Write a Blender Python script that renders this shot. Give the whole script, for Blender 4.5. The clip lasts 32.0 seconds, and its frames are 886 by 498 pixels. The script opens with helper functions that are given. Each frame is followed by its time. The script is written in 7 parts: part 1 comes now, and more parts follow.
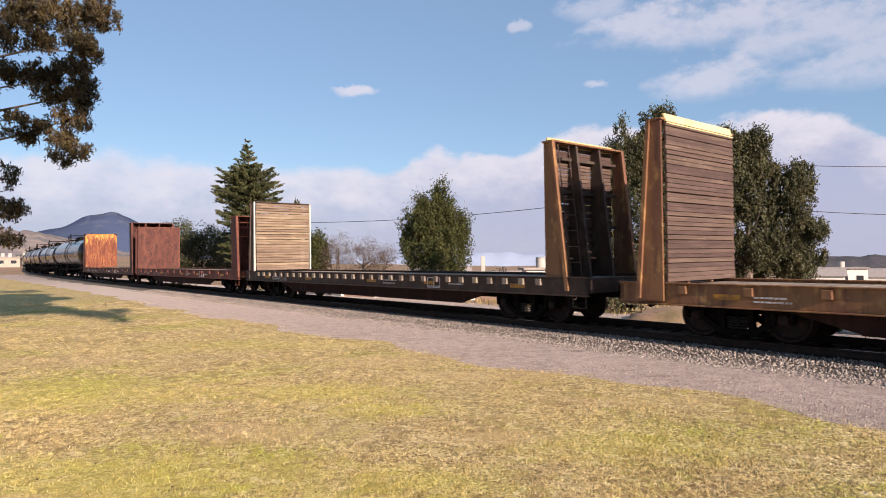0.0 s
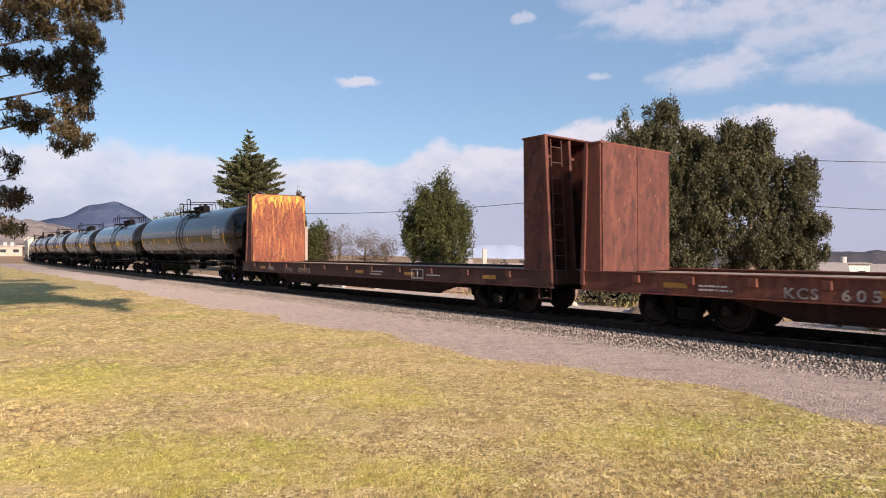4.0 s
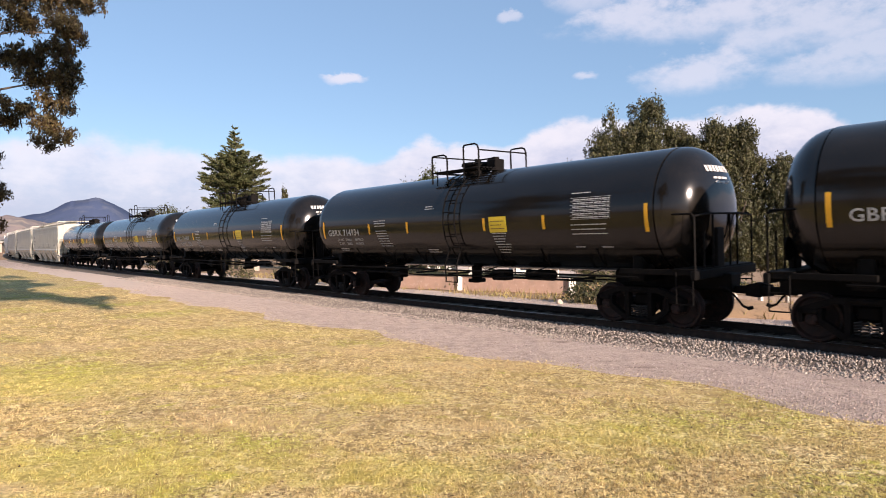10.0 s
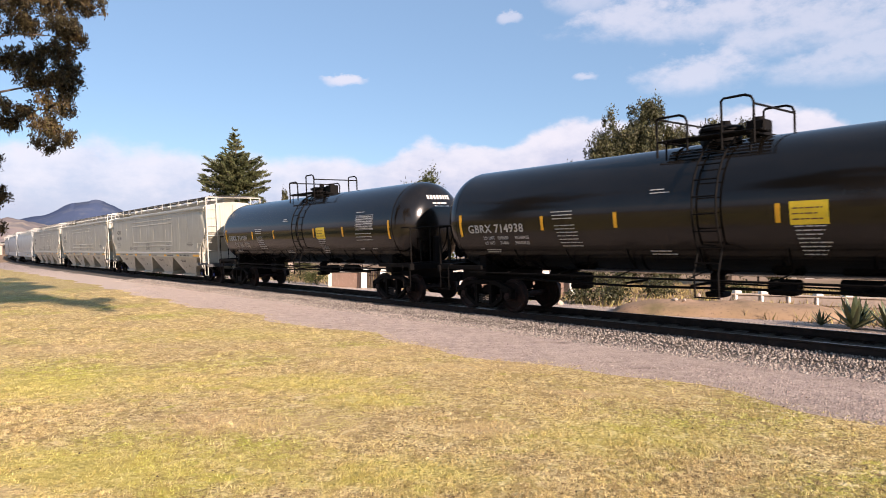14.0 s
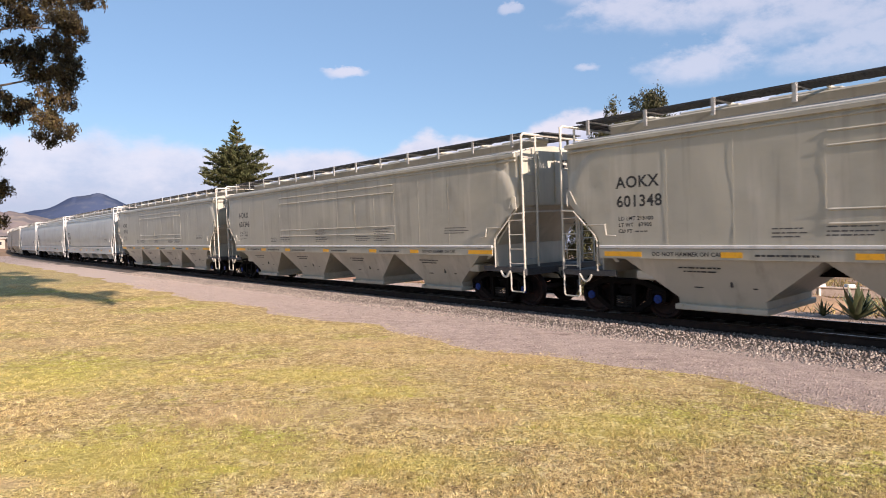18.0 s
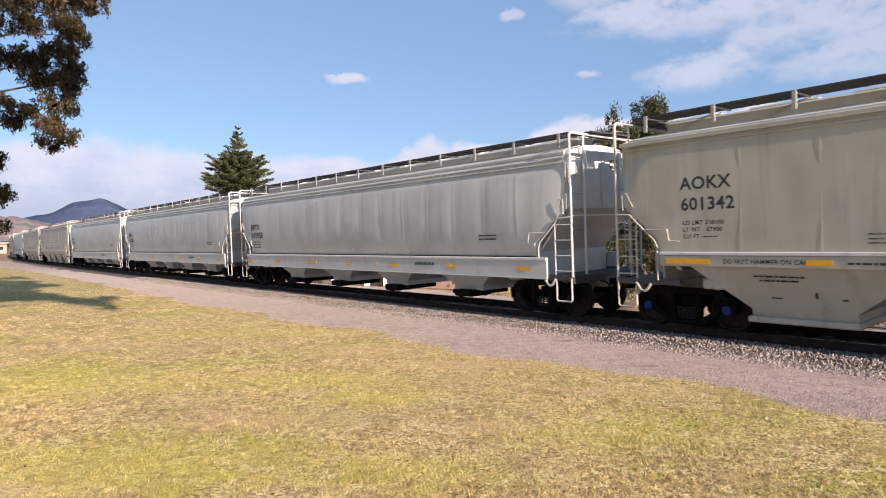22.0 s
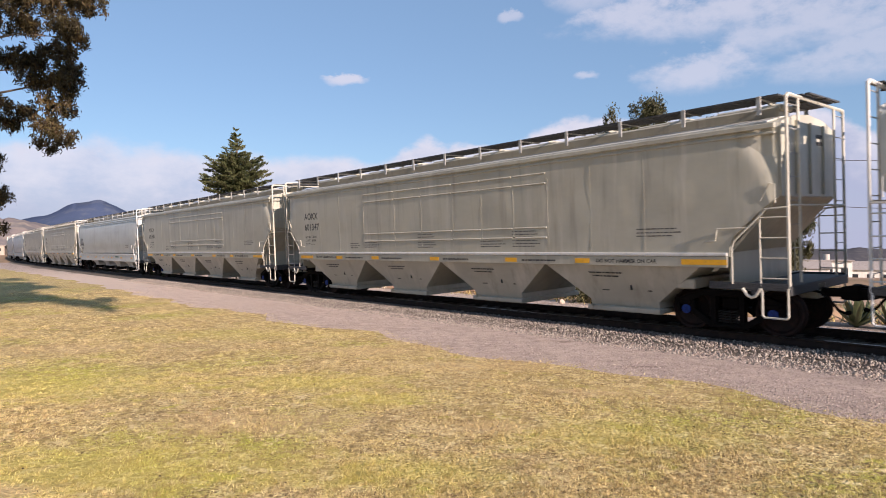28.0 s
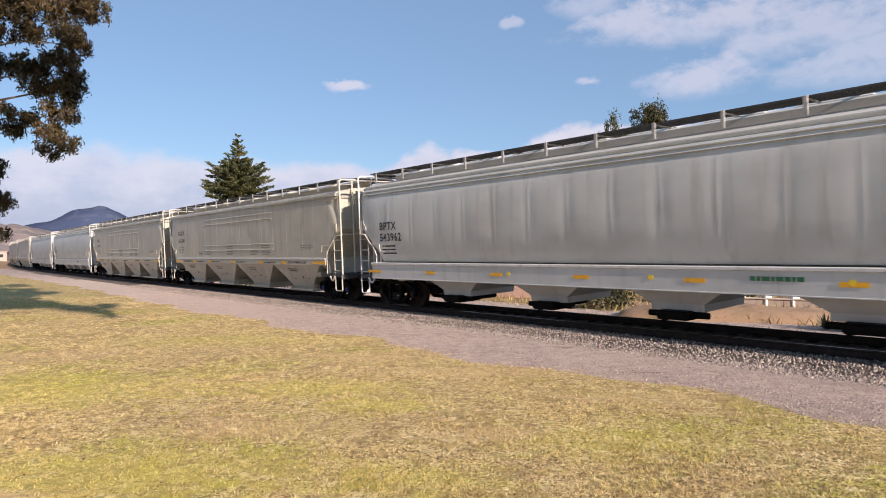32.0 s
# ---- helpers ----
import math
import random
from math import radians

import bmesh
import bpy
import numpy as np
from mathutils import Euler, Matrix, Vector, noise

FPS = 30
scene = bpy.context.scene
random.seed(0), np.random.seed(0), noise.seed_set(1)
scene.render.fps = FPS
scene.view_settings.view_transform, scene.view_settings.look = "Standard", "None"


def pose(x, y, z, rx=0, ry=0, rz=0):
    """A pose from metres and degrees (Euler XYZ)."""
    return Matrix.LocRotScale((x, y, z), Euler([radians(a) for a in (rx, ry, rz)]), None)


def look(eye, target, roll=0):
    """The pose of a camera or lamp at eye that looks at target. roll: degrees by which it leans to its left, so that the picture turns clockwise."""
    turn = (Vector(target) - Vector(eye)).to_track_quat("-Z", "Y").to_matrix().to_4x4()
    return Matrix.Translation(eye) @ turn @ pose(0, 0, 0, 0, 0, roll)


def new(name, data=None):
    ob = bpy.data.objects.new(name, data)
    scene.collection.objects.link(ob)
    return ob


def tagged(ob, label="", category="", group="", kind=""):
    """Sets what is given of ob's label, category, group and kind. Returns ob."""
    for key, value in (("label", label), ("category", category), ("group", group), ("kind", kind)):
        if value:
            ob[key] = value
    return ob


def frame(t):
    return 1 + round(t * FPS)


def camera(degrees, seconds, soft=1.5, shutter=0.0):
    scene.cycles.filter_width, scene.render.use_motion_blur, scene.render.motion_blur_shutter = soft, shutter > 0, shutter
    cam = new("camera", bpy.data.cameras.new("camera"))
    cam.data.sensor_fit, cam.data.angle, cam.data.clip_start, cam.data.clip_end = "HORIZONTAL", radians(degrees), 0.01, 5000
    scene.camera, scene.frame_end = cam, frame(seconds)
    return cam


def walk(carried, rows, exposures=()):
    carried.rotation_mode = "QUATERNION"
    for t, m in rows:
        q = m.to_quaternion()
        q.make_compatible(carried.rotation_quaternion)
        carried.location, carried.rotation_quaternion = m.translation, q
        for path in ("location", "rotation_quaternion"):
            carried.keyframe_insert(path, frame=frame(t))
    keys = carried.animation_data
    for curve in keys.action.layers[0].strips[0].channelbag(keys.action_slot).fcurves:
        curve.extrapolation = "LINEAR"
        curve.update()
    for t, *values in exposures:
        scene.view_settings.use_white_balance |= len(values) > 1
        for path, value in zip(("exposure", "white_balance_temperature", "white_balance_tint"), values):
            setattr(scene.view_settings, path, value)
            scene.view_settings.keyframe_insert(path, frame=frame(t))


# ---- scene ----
cam = camera(70.35, 32.0, soft=0.95, shutter=0.1)
EYE_Z = 1.957
# seconds, yaw, pitch, roll of the hand-held camera, which stands in one spot
TURNS = [(0, 1.00, 0.98, 0.48), (0.5, 1.12, 0.72, 0.45), (1, 1.01, 0.78, 0.23), (1.5, 0.86, 0.69, 0.15), (2, 0.44, 0.68, 0.16),
         (2.5, 0.70, 0.70, 0.00), (3, 1.04, 0.76, -0.06), (3.5, 1.19, 0.54, 0.03), (5.5, 0.59, -0.15, 0.04), (6, 0.23, -0.19, 0.03),
         (6.5, -0.69, -0.14, 0.07), (7, -1.43, -0.18, -0.08), (7.5, -0.38, -0.06, -0.08), (8, -0.06, -0.08, -0.04),
         (8.5, -0.10, -0.09, -0.01), (9, 0.03, -0.04, -0.05), (9.5, 0.10, 0.02, 0.02), (10, -0.13, 0.07, -0.14),
         (10.5, -0.03, -0.27, -0.04), (11, -0.17, -0.35, -0.22), (11.5, -0.26, -0.42, -0.15), (12, -0.44, -0.14, -0.31),
         (12.5, -0.24, -0.02, -0.17), (13, 0.00, -0.01, -0.01), (13.5, 0.07, 0.03, -0.16), (14, -0.10, 0.18, 0.0),
         (14.5, -0.03, 0.26, 0.09), (15, 0.41, 0.27, 0.16), (15.5, 0.99, 0.10, 0.16), (17.5, -0.90, 0.16, 0.25),
         (18, 0.07, -0.54, 0.22), (18.5, -0.06, -0.72, -0.10), (19, -0.29, -0.64, -0.03), (19.5, -0.17, -0.68, -0.29),
         (20, 0.20, -0.55, -0.04), (20.5, 0.14, -0.47, -0.04), (21, 0.18, -0.25, 0.04), (21.5, 0.12, -0.06, 0.04),
         (22, 0.17, 0.00, 0.08), (22.5, 0.17, 0.06, 0.16), (23, 0.26, 0.14, 0.17), (23.5, 0.20, 0.26, 0.29), (24, 0.21, 0.43, 0.19),
         (24.5, 0.01, 0.40, 0.05), (25, -0.18, 0.05, 0.07), (25.5, -0.14, -0.32, 0.17), (27.5, 0.03, 0.00, 0.21), (28, 0.03, 0.10, 0.15),
         (28.5, 0.04, 0.25, 0.15), (29, -0.07, 0.22, 0.27), (29.5, -0.02, 0.12, 0.22), (30, -0.19, 0.17, 0.17), (30.5, -0.71, 0.24, 0.10),
         (31, -0.44, 0.50, 0.02), (31.5, -0.09, 0.66, 0.04), (32, 0.18, 0.62, 0.19)]
STOPS = [(0, 0.36), (4, 0.37), (8, 0.53), (14, 0.56), (19, 0.42), (21.8, 0.44), (23, 0.29), (28, 0.32), (32, 0.30)]
EXPOSURES = [(t, stop + 0.42, 6920 if t < 16 else 6680, 24) for t, stop in STOPS]
walk(cam, [(t, pose(0, 0, EYE_Z, 90 + p, r, y)) for t, y, p, r in TURNS], EXPOSURES)

# ---------------------------------------------------------------- sun, sky and clouds
SUN_AZ = 143.5      # degrees clockwise from +y, the way the camera looks
SUN_EL = 20.0
SUN_STRENGTH = 5.0
SKY_STRENGTH = 0.072
CLOUD = (5.95, 6.35, 7.0)


def make_sun():
    az, el = radians(SUN_AZ), radians(SUN_EL)
    way = Vector((math.sin(az) * math.cos(el), math.cos(az) * math.cos(el), math.sin(el)))
    data = bpy.data.lights.new("sun", "SUN")
    data.energy, data.angle, data.color = SUN_STRENGTH, radians(0.55), (1.0, 0.89, 0.76)
    ob = new("sun", data)
    ob.matrix_world = look(way * 60, (0, 0, 0))


def make_world():
    world = bpy.data.worlds.new("sky")
    scene.world = world
    world.use_nodes = True
    nt = world.node_tree
    nt.nodes.clear()
    link = nt.links.new

    def n(kind, **kw):
        node = nt.nodes.new(kind)
        for k, v in kw.items():
            if k == "operation":
                node.operation = v
            elif k == "use_clamp":
                node.use_clamp = v
        return node

    def m(op, a, b=None, c=None, clamp=False):
        node = n("ShaderNodeMath", operation=op, use_clamp=clamp)
        for i, val in enumerate((a, b, c)):
            if val is None:
                continue
            if isinstance(val, (int, float)):
                node.inputs[i].default_value = val
            else:
                link(val, node.inputs[i])
        return node.outputs[0]

    def ramp(x, lo, hi):
        node = n("ShaderNodeMapRange")
        node.interpolation_type = "SMOOTHSTEP"
        link(x, node.inputs["Value"])
        for key, val in (("From Min", lo), ("From Max", hi)):
            if isinstance(val, (int, float)):
                node.inputs[key].default_value = val
            else:
                link(val, node.inputs[key])
        return node.outputs["Result"]

    coord = n("ShaderNodeTexCoord")
    xyz = n("ShaderNodeSeparateXYZ")
    link(coord.outputs["Generated"], xyz.inputs[0])
    deg = 180 / math.pi
    az = m("MULTIPLY", m("ARCTAN2", xyz.outputs[0], xyz.outputs[1]), deg)
    el = m("MULTIPLY", m("ARCSINE", xyz.outputs[2]), deg)

    def noise_at(scale, detail, stretch, rough=0.55):
        mapping = n("ShaderNodeMapping")
        mapping.inputs["Scale"].default_value = (1, 1, stretch)
        link(coord.outputs["Generated"], mapping.inputs["Vector"])
        tex = n("ShaderNodeTexNoise")
        tex.inputs["Scale"].default_value, tex.inputs["Detail"].default_value = scale, detail
        tex.inputs["Roughness"].default_value = rough
        link(mapping.outputs[0], tex.inputs["Vector"])
        return m("SUBTRACT", tex.outputs["Fac"], 0.5)

    big = noise_at(5.0, 6, 1.6)
    fine = noise_at(16.0, 7, 1.8, 0.62)
    lump = noise_at(11.0, 4, 1.2, 0.5)

    # the long bank above the horizon: its lumpy top climbs to the right
    top = m("ADD", m("MULTIPLY", ramp(az, -6.5, -1.5), 1.8), 8.0)
    top = m("ADD", top, m("MULTIPLY", ramp(az, 5.0, 12.0), 1.5))
    top = m("ADD", top, m("MULTIPLY", ramp(az, 17.0, 22.0), 0.1))
    top = m("ADD", top, m("MULTIPLY", ramp(az, 30.0, 37.0), -3.2))
    top = m("ADD", top, m("MULTIPLY", lump, 3.6))
    top = m("ADD", top, m("MULTIPLY", fine, 2.2))
    over = m("SUBTRACT", top, el)
    bank = m("MULTIPLY", ramp(over, m("ADD", -0.9, m("MULTIPLY", ramp(az, -14.0, 0.0), 0.75)), 0.8), m("ADD", 0.90, m("MULTIPLY", fine, 0.4)))
    thick = m("MULTIPLY", bank, m("ADD", 0.9, m("MULTIPLY", ramp(az, -24.0, 10.0), 0.1)))

    def puff(a0, e0, wa, we, gain=1.0):
        da = m("DIVIDE", m("SUBTRACT", m("ADD", az, m("MULTIPLY", lump, 5.0)), a0), wa)
        de = m("DIVIDE", m("SUBTRACT", m("ADD", el, m("MULTIPLY", fine, 2.6)), e0), we)
        d = m("ADD", m("MULTIPLY", da, da), m("MULTIPLY", de, de))
        return m("MULTIPLY", ramp(m("ADD", d, m("MULTIPLY", fine, 5.0)), 1.7, -0.3), gain)

    mask = thick
    for args in ((-8.9, 14.9, 1.8, 0.45, 0.75), (5.7, 20.1, 0.8, 0.45, 0.5), (13.2, 15.2, 0.9, 0.45, 0.55),
                 (22.5, 19.4, 10.5, 2.0, 0.62), (30.0, 17.6, 6.5, 2.2, 0.55), (12.5, 21.3, 3.4, 1.1, 0.45),
                 (22.0, 14.8, 4.8, 1.7, 0.6), (33.5, 14.2, 5.0, 1.6, 0.5)):
        mask = m("MAXIMUM", mask, puff(*args))
    # thin scattered cloud for the rest of the sky
    rest = m("MULTIPLY", ramp(big, 0.12, 0.36), m("MULTIPLY", ramp(el, 22.0, 34.0), 0.5))
    mask = m("MAXIMUM", mask, rest)

    sky = n("ShaderNodeTexSky")
    sky.sky_type = "NISHITA"
    sky.sun_disc = False
    sky.sun_elevation, sky.sun_rotation = radians(SUN_EL), radians(SUN_AZ)
    sky.altitude, sky.air_density, sky.dust_density, sky.ozone_density = 300, 1.0, 0.35, 2.0
    body = n("ShaderNodeMixRGB")
    body.inputs[1].default_value = (CLOUD[0] * 0.61, CLOUD[1] * 0.655, CLOUD[2] * 0.79, 1)
    body.inputs[2].default_value = (*CLOUD, 1)
    link(ramp(m("ADD", m("MULTIPLY", over, -0.16), m("MULTIPLY", fine, 1.6)), -0.9, 0.0), body.inputs[0])
    mix = n("ShaderNodeMixRGB")
    link(m("MINIMUM", mask, 1.0), mix.inputs[0])
    tint = n("ShaderNodeMixRGB")
    tint.blend_type = "MULTIPLY"
    tint.inputs[0].default_value = 1.0
    tint.inputs[2].default_value = (0.96, 1.14, 1.19, 1)
    link(sky.outputs[0], tint.inputs[1])
    haze = n("ShaderNodeMixRGB")                            # thin even haze under the blue
    haze.inputs[0].default_value = 0.45
    haze.inputs[2].default_value = (2.3, 4.05, 5.9, 1)
    link(tint.outputs[0], haze.inputs[1])
    link(haze.outputs[0], mix.inputs[1])
    link(body.outputs[0], mix.inputs[2])
    back = n("ShaderNodeBackground")
    back.inputs["Strength"].default_value = SKY_STRENGTH
    link(mix.outputs[0], back.inputs["Color"])
    out = n("ShaderNodeOutputWorld")
    link(back.outputs[0], out.inputs["Surface"])


make_sun()
make_world()

# ---------------------------------------------------------------- the line of the track and the train's way along it
RAIL_Z = 0.28
CANT = 2.63
HEAD0, BEND0, BEND1, TRACK_D = radians(40.619), 0.00020459, -1.0e-5, 13.828
STEP = 0.5
S_GRID = np.arange(-300.0, 260.0, STEP)


def heading(s):
    s = np.clip(s, -60.0, 200.0)
    return HEAD0 + BEND0 * s + BEND1 * s * s / 2


def lay_line():
    mid = heading(S_GRID + STEP / 2)
    x = np.concatenate([[0], np.cumsum(-np.sin(mid) * STEP)[:-1]])
    y = np.concatenate([[0], np.cumsum(np.cos(mid) * STEP)[:-1]])
    zero = int(np.argmin(abs(S_GRID)))
    return x - x[zero] + TRACK_D * math.cos(HEAD0), y - y[zero] + TRACK_D * math.sin(HEAD0)


LINE_X, LINE_Y = lay_line()


def spot(s, lat=0.0, z=0.0):
    """A place beside the track: s metres along it, lat metres towards the lawn."""
    h = float(heading(s))
    return Vector((float(np.interp(s, S_GRID, LINE_X)) - lat * math.cos(h), float(np.interp(s, S_GRID, LINE_Y)) - lat * math.sin(h), z))


RUN_T = np.array([0, 3, 6, 7.5, 9, 13, 16, 19, 22, 25, 28, 30, 32.0])
RUN_S = np.array([-143.5, -112.5, -82.1, -66.3, -50.65, -8.43, 23.5, 55.41, 88.14, 121.75, 155.92, 179.2, 202.87])


NUDGE_T, NUDGE_S = (0.0, 13.0, 14.0, 15.0, 17.0, 18.0, 19.0, 27.0, 28.0, 29.0, 30.0, 31.0, 32.0), (0.0, 0.0, -0.22, 0.0, 0.1, 0.2, 0.0, 0.1, -0.18, -0.1, -0.1, -0.35, 0.0)


def spline(x, xs, ys):
    n = len(xs)
    h = np.diff(xs)
    a, b = np.eye(n), np.zeros(n)
    for i in range(1, n - 1):
        a[i, i - 1], a[i, i], a[i, i + 1] = h[i - 1], 2 * (h[i - 1] + h[i]), h[i]
        b[i] = 6 * ((ys[i + 1] - ys[i]) / h[i] - (ys[i] - ys[i - 1]) / h[i - 1])
    mm = np.linalg.solve(a, b)
    i = int(np.clip(np.searchsorted(xs, x) - 1, 0, n - 2))
    p, q = xs[i + 1] - x, x - xs[i]
    return (mm[i] * p ** 3 + mm[i + 1] * q ** 3) / (6 * h[i]) + (ys[i] / h[i] - mm[i] * h[i] / 6) * p + (ys[i + 1] / h[i] - mm[i + 1] * h[i] / 6) * q


def run(t):
    """How far the train has come at t seconds."""
    return float(spline(t, RUN_T, RUN_S)) + float(np.interp(t, NUDGE_T, NUDGE_S))


def car_pose(u, half, t, lean=CANT):
    """The pose of a car whose middle lies u metres down the train and whose bogies stand half metres from it."""
    s = u - run(t)
    back, fore = spot(s + half, 0, RAIL_Z), spot(s - half, 0, RAIL_Z)
    mid, way = (back + fore) / 2, fore - back
    return Matrix.Translation(mid) @ Matrix.Rotation(math.atan2(way.y, way.x), 4, "Z") @ Matrix.Rotation(radians(lean), 4, "X")


# ---------------------------------------------------------------- mesh building
class Shape:
    def __init__(self):
        self.v, self.f = [], []

    def add(self, verts, faces, m=None):
        base = len(self.v)
        self.v.extend([tuple(m @ Vector(p)) for p in verts] if m is not None else [tuple(p) for p in verts])
        self.f.extend([tuple(base + i for i in face) for face in faces])
        return self

    def box(self, c, size, bevel=0.0, m=None):
        sx, sy, sz = (d / 2 for d in size)
        b = min(bevel, sx * 0.9, sy * 0.9, sz * 0.9)
        if b <= 0:
            vs = [(c[0] + i * sx, c[1] + j * sy, c[2] + k * sz) for i in (-1, 1) for j in (-1, 1) for k in (-1, 1)]
            fs = [(0, 1, 3, 2), (4, 6, 7, 5), (0, 4, 5, 1), (2, 3, 7, 6), (0, 2, 6, 4), (1, 5, 7, 3)]
            return self.add(vs, fs, m)
        vs, at = [], {}
        for i in (-1, 1):
            for j in (-1, 1):
                for k in (-1, 1):
                    for ax in range(3):
                        d = [b, b, b]
                        d[ax] = 0
                        at[i, j, k, ax] = len(vs)
                        vs.append((c[0] + i * (sx - d[0]), c[1] + j * (sy - d[1]), c[2] + k * (sz - d[2])))
        fs = []
        for s in (-1, 1):
            quad = [(-1, -1), (1, -1), (1, 1), (-1, 1)]
            fx = [at[s, p, q, 0] for p, q in quad]
            fy = [at[q, s, p, 1] for p, q in quad]
            fz = [at[p, q, s, 2] for p, q in quad]
            for f in (fx, fy, fz):
                fs.append(tuple(f if s > 0 else f[::-1]))
        for p in (-1, 1):
            for q in (-1, 1):
                e = [(at[-1, p, q, 1], at[1, p, q, 1], at[1, p, q, 2], at[-1, p, q, 2]),
                     (at[q, -1, p, 2], at[q, 1, p, 2], at[q, 1, p, 0], at[q, -1, p, 0]),
                     (at[p, q, -1, 0], at[p, q, 1, 0], at[p, q, 1, 1], at[p, q, -1, 1])]
                for f in e:
                    fs.append(f if p * q > 0 else f[::-1])
        for i in (-1, 1):
            for j in (-1, 1):
                for k in (-1, 1):
                    tri = (at[i, j, k, 0], at[i, j, k, 1], at[i, j, k, 2])
                    fs.append(tri if i * j * k > 0 else tri[::-1])
        return self.add(vs, fs, m)

    def rod(self, p, q, r, n=8, r2=None, caps=True):
        p, q = Vector(p), Vector(q)
        axis = (q - p).normalized()
        side = axis.orthogonal().normalized()
        up = axis.cross(side)
        r2 = r if r2 is None else r2
        vs = []
        for c, rad in ((p, r), (q, r2)):
            for i in range(n):
                a = 2 * math.pi * i / n
                vs.append(c + side * (rad * math.cos(a)) + up * (rad * math.sin(a)))
        fs = [(i, (i + 1) % n, n + (i + 1) % n, n + i) for i in range(n)]
        if caps:
            fs += [tuple(range(n))[::-1], tuple(range(n, 2 * n))]
        return self.add(vs, fs)

    def tube(self, pts, r, n=6):
        pts = [Vector(p) for p in pts]
        rings = []
        side = None
        for i, p in enumerate(pts):
            a = (p - pts[i - 1]).normalized() if i else None
            b = (pts[i + 1] - p).normalized() if i + 1 < len(pts) else None
            axis = (a + b).normalized() if a and b and (a + b).length > 1e-6 else (b or a)
            side = axis.orthogonal().normalized() if side is None else (side - axis * side.dot(axis)).normalized()
            up = axis.cross(side)
            rr = r[i] if isinstance(r, (list, tuple)) else r
            rings.append([p + side * (rr * math.cos(2 * math.pi * k / n)) + up * (rr * math.sin(2 * math.pi * k / n)) for k in range(n)])
        return self.loft(rings)

    def loft(self, rings, closed=True, caps=True):
        n = len(rings[0])
        vs = [p for ring in rings for p in ring]
        fs = []
        for i in range(len(rings) - 1):
            for k in range(n if closed else n - 1):
                j = (k + 1) % n
                fs.append((i * n + k, i * n + j, (i + 1) * n + j, (i + 1) * n + k))
        if caps and closed:
            fs += [tuple(range(n))[::-1], tuple(range((len(rings) - 1) * n, len(rings) * n))]
        return self.add(vs, fs)

    def prism(self, outline, y0, y1):
        """An outline in x and z, drawn out from y0 to y1."""
        return self.loft([[(x, y0, z) for x, z in outline], [(x, y1, z) for x, z in outline]])

    def profile(self, outline, x0, x1):
        """An outline in y and z, drawn out from x0 to x1."""
        return self.loft([[(x0, y, z) for y, z in outline], [(x1, y, z) for y, z in outline]])

    def lathe(self, prof, n=32, centre=(0, 0, 0)):
        """A profile of (y, radius) turned about the y axis."""
        rings = [[(centre[0] + r * math.cos(2 * math.pi * k / n), centre[1] + y, centre[2] + r * math.sin(2 * math.pi * k / n)) for k in range(n)] for y, r in prof]
        return self.loft(rings)

    def mesh(self, name, mat, smooth=32):
        me = bpy.data.meshes.new(name)
        me.from_pydata(self.v, [], self.f)
        if mat:
            me.materials.append(mat)
        bm = bmesh.new()
        bm.from_mesh(me)
        bmesh.ops.recalc_face_normals(bm, faces=bm.faces)
        bm.to_mesh(me)
        bm.free()
        if smooth:
            me.polygons.foreach_set("use_smooth", [True] * len(me.polygons))
            me.set_sharp_from_angle(angle=radians(smooth))
        me.update()
        return me


def part(name, shape, material, parent, label="", at=None, smooth=32):
    """Links a shape as one mesh under a thing or a part."""
    me = shape if isinstance(shape, bpy.types.Mesh) else shape.mesh(name, material, smooth)
    ob = new(name, me)
    ob.parent = parent
    if at is not None:
        ob.matrix_basis = at
    small = "stencil" in name or name in ("test_table", "placard_text", "emblem", "bolts", "data_panel", "branch_work", "vibrator_bracket", "badge")
    return tagged(ob, label, kind="stuff") if small else tagged(ob, label)


def thing(name, label, category, group="", kind="", m=None):
    ob = new(name)
    ob.empty_display_size = 0.2
    if m is not None:
        ob.matrix_basis = m
    return tagged(ob, label, category, group, kind)


def solid(name, shape, material, label, category, group="", kind="", m=None, smooth=32):
    me = shape if isinstance(shape, bpy.types.Mesh) else shape.mesh(name, material, smooth)
    ob = new(name, me)
    if m is not None:
        ob.matrix_basis = m
    return tagged(ob, label, category, group, kind)


def fast_mesh(name, verts, faces, mat, smooth=False):
    """Many small pieces in one mesh: verts (n, 3) and faces (m, k) as arrays."""
    me = bpy.data.meshes.new(name)
    verts, faces = np.asarray(verts, dtype=np.float32), np.asarray(faces, dtype=np.int32)
    k = faces.shape[1]
    me.vertices.add(len(verts))
    me.vertices.foreach_set("co", verts.ravel())
    me.loops.add(faces.size)
    me.loops.foreach_set("vertex_index", faces.ravel())
    me.polygons.add(len(faces))
    me.polygons.foreach_set("loop_start", np.arange(0, faces.size, k, dtype=np.int32))
    if smooth:
        me.polygons.foreach_set("use_smooth", np.ones(len(faces), dtype=bool))
    me.materials.append(mat)
    me.update(calc_edges=True)
    me.validate()
    return me


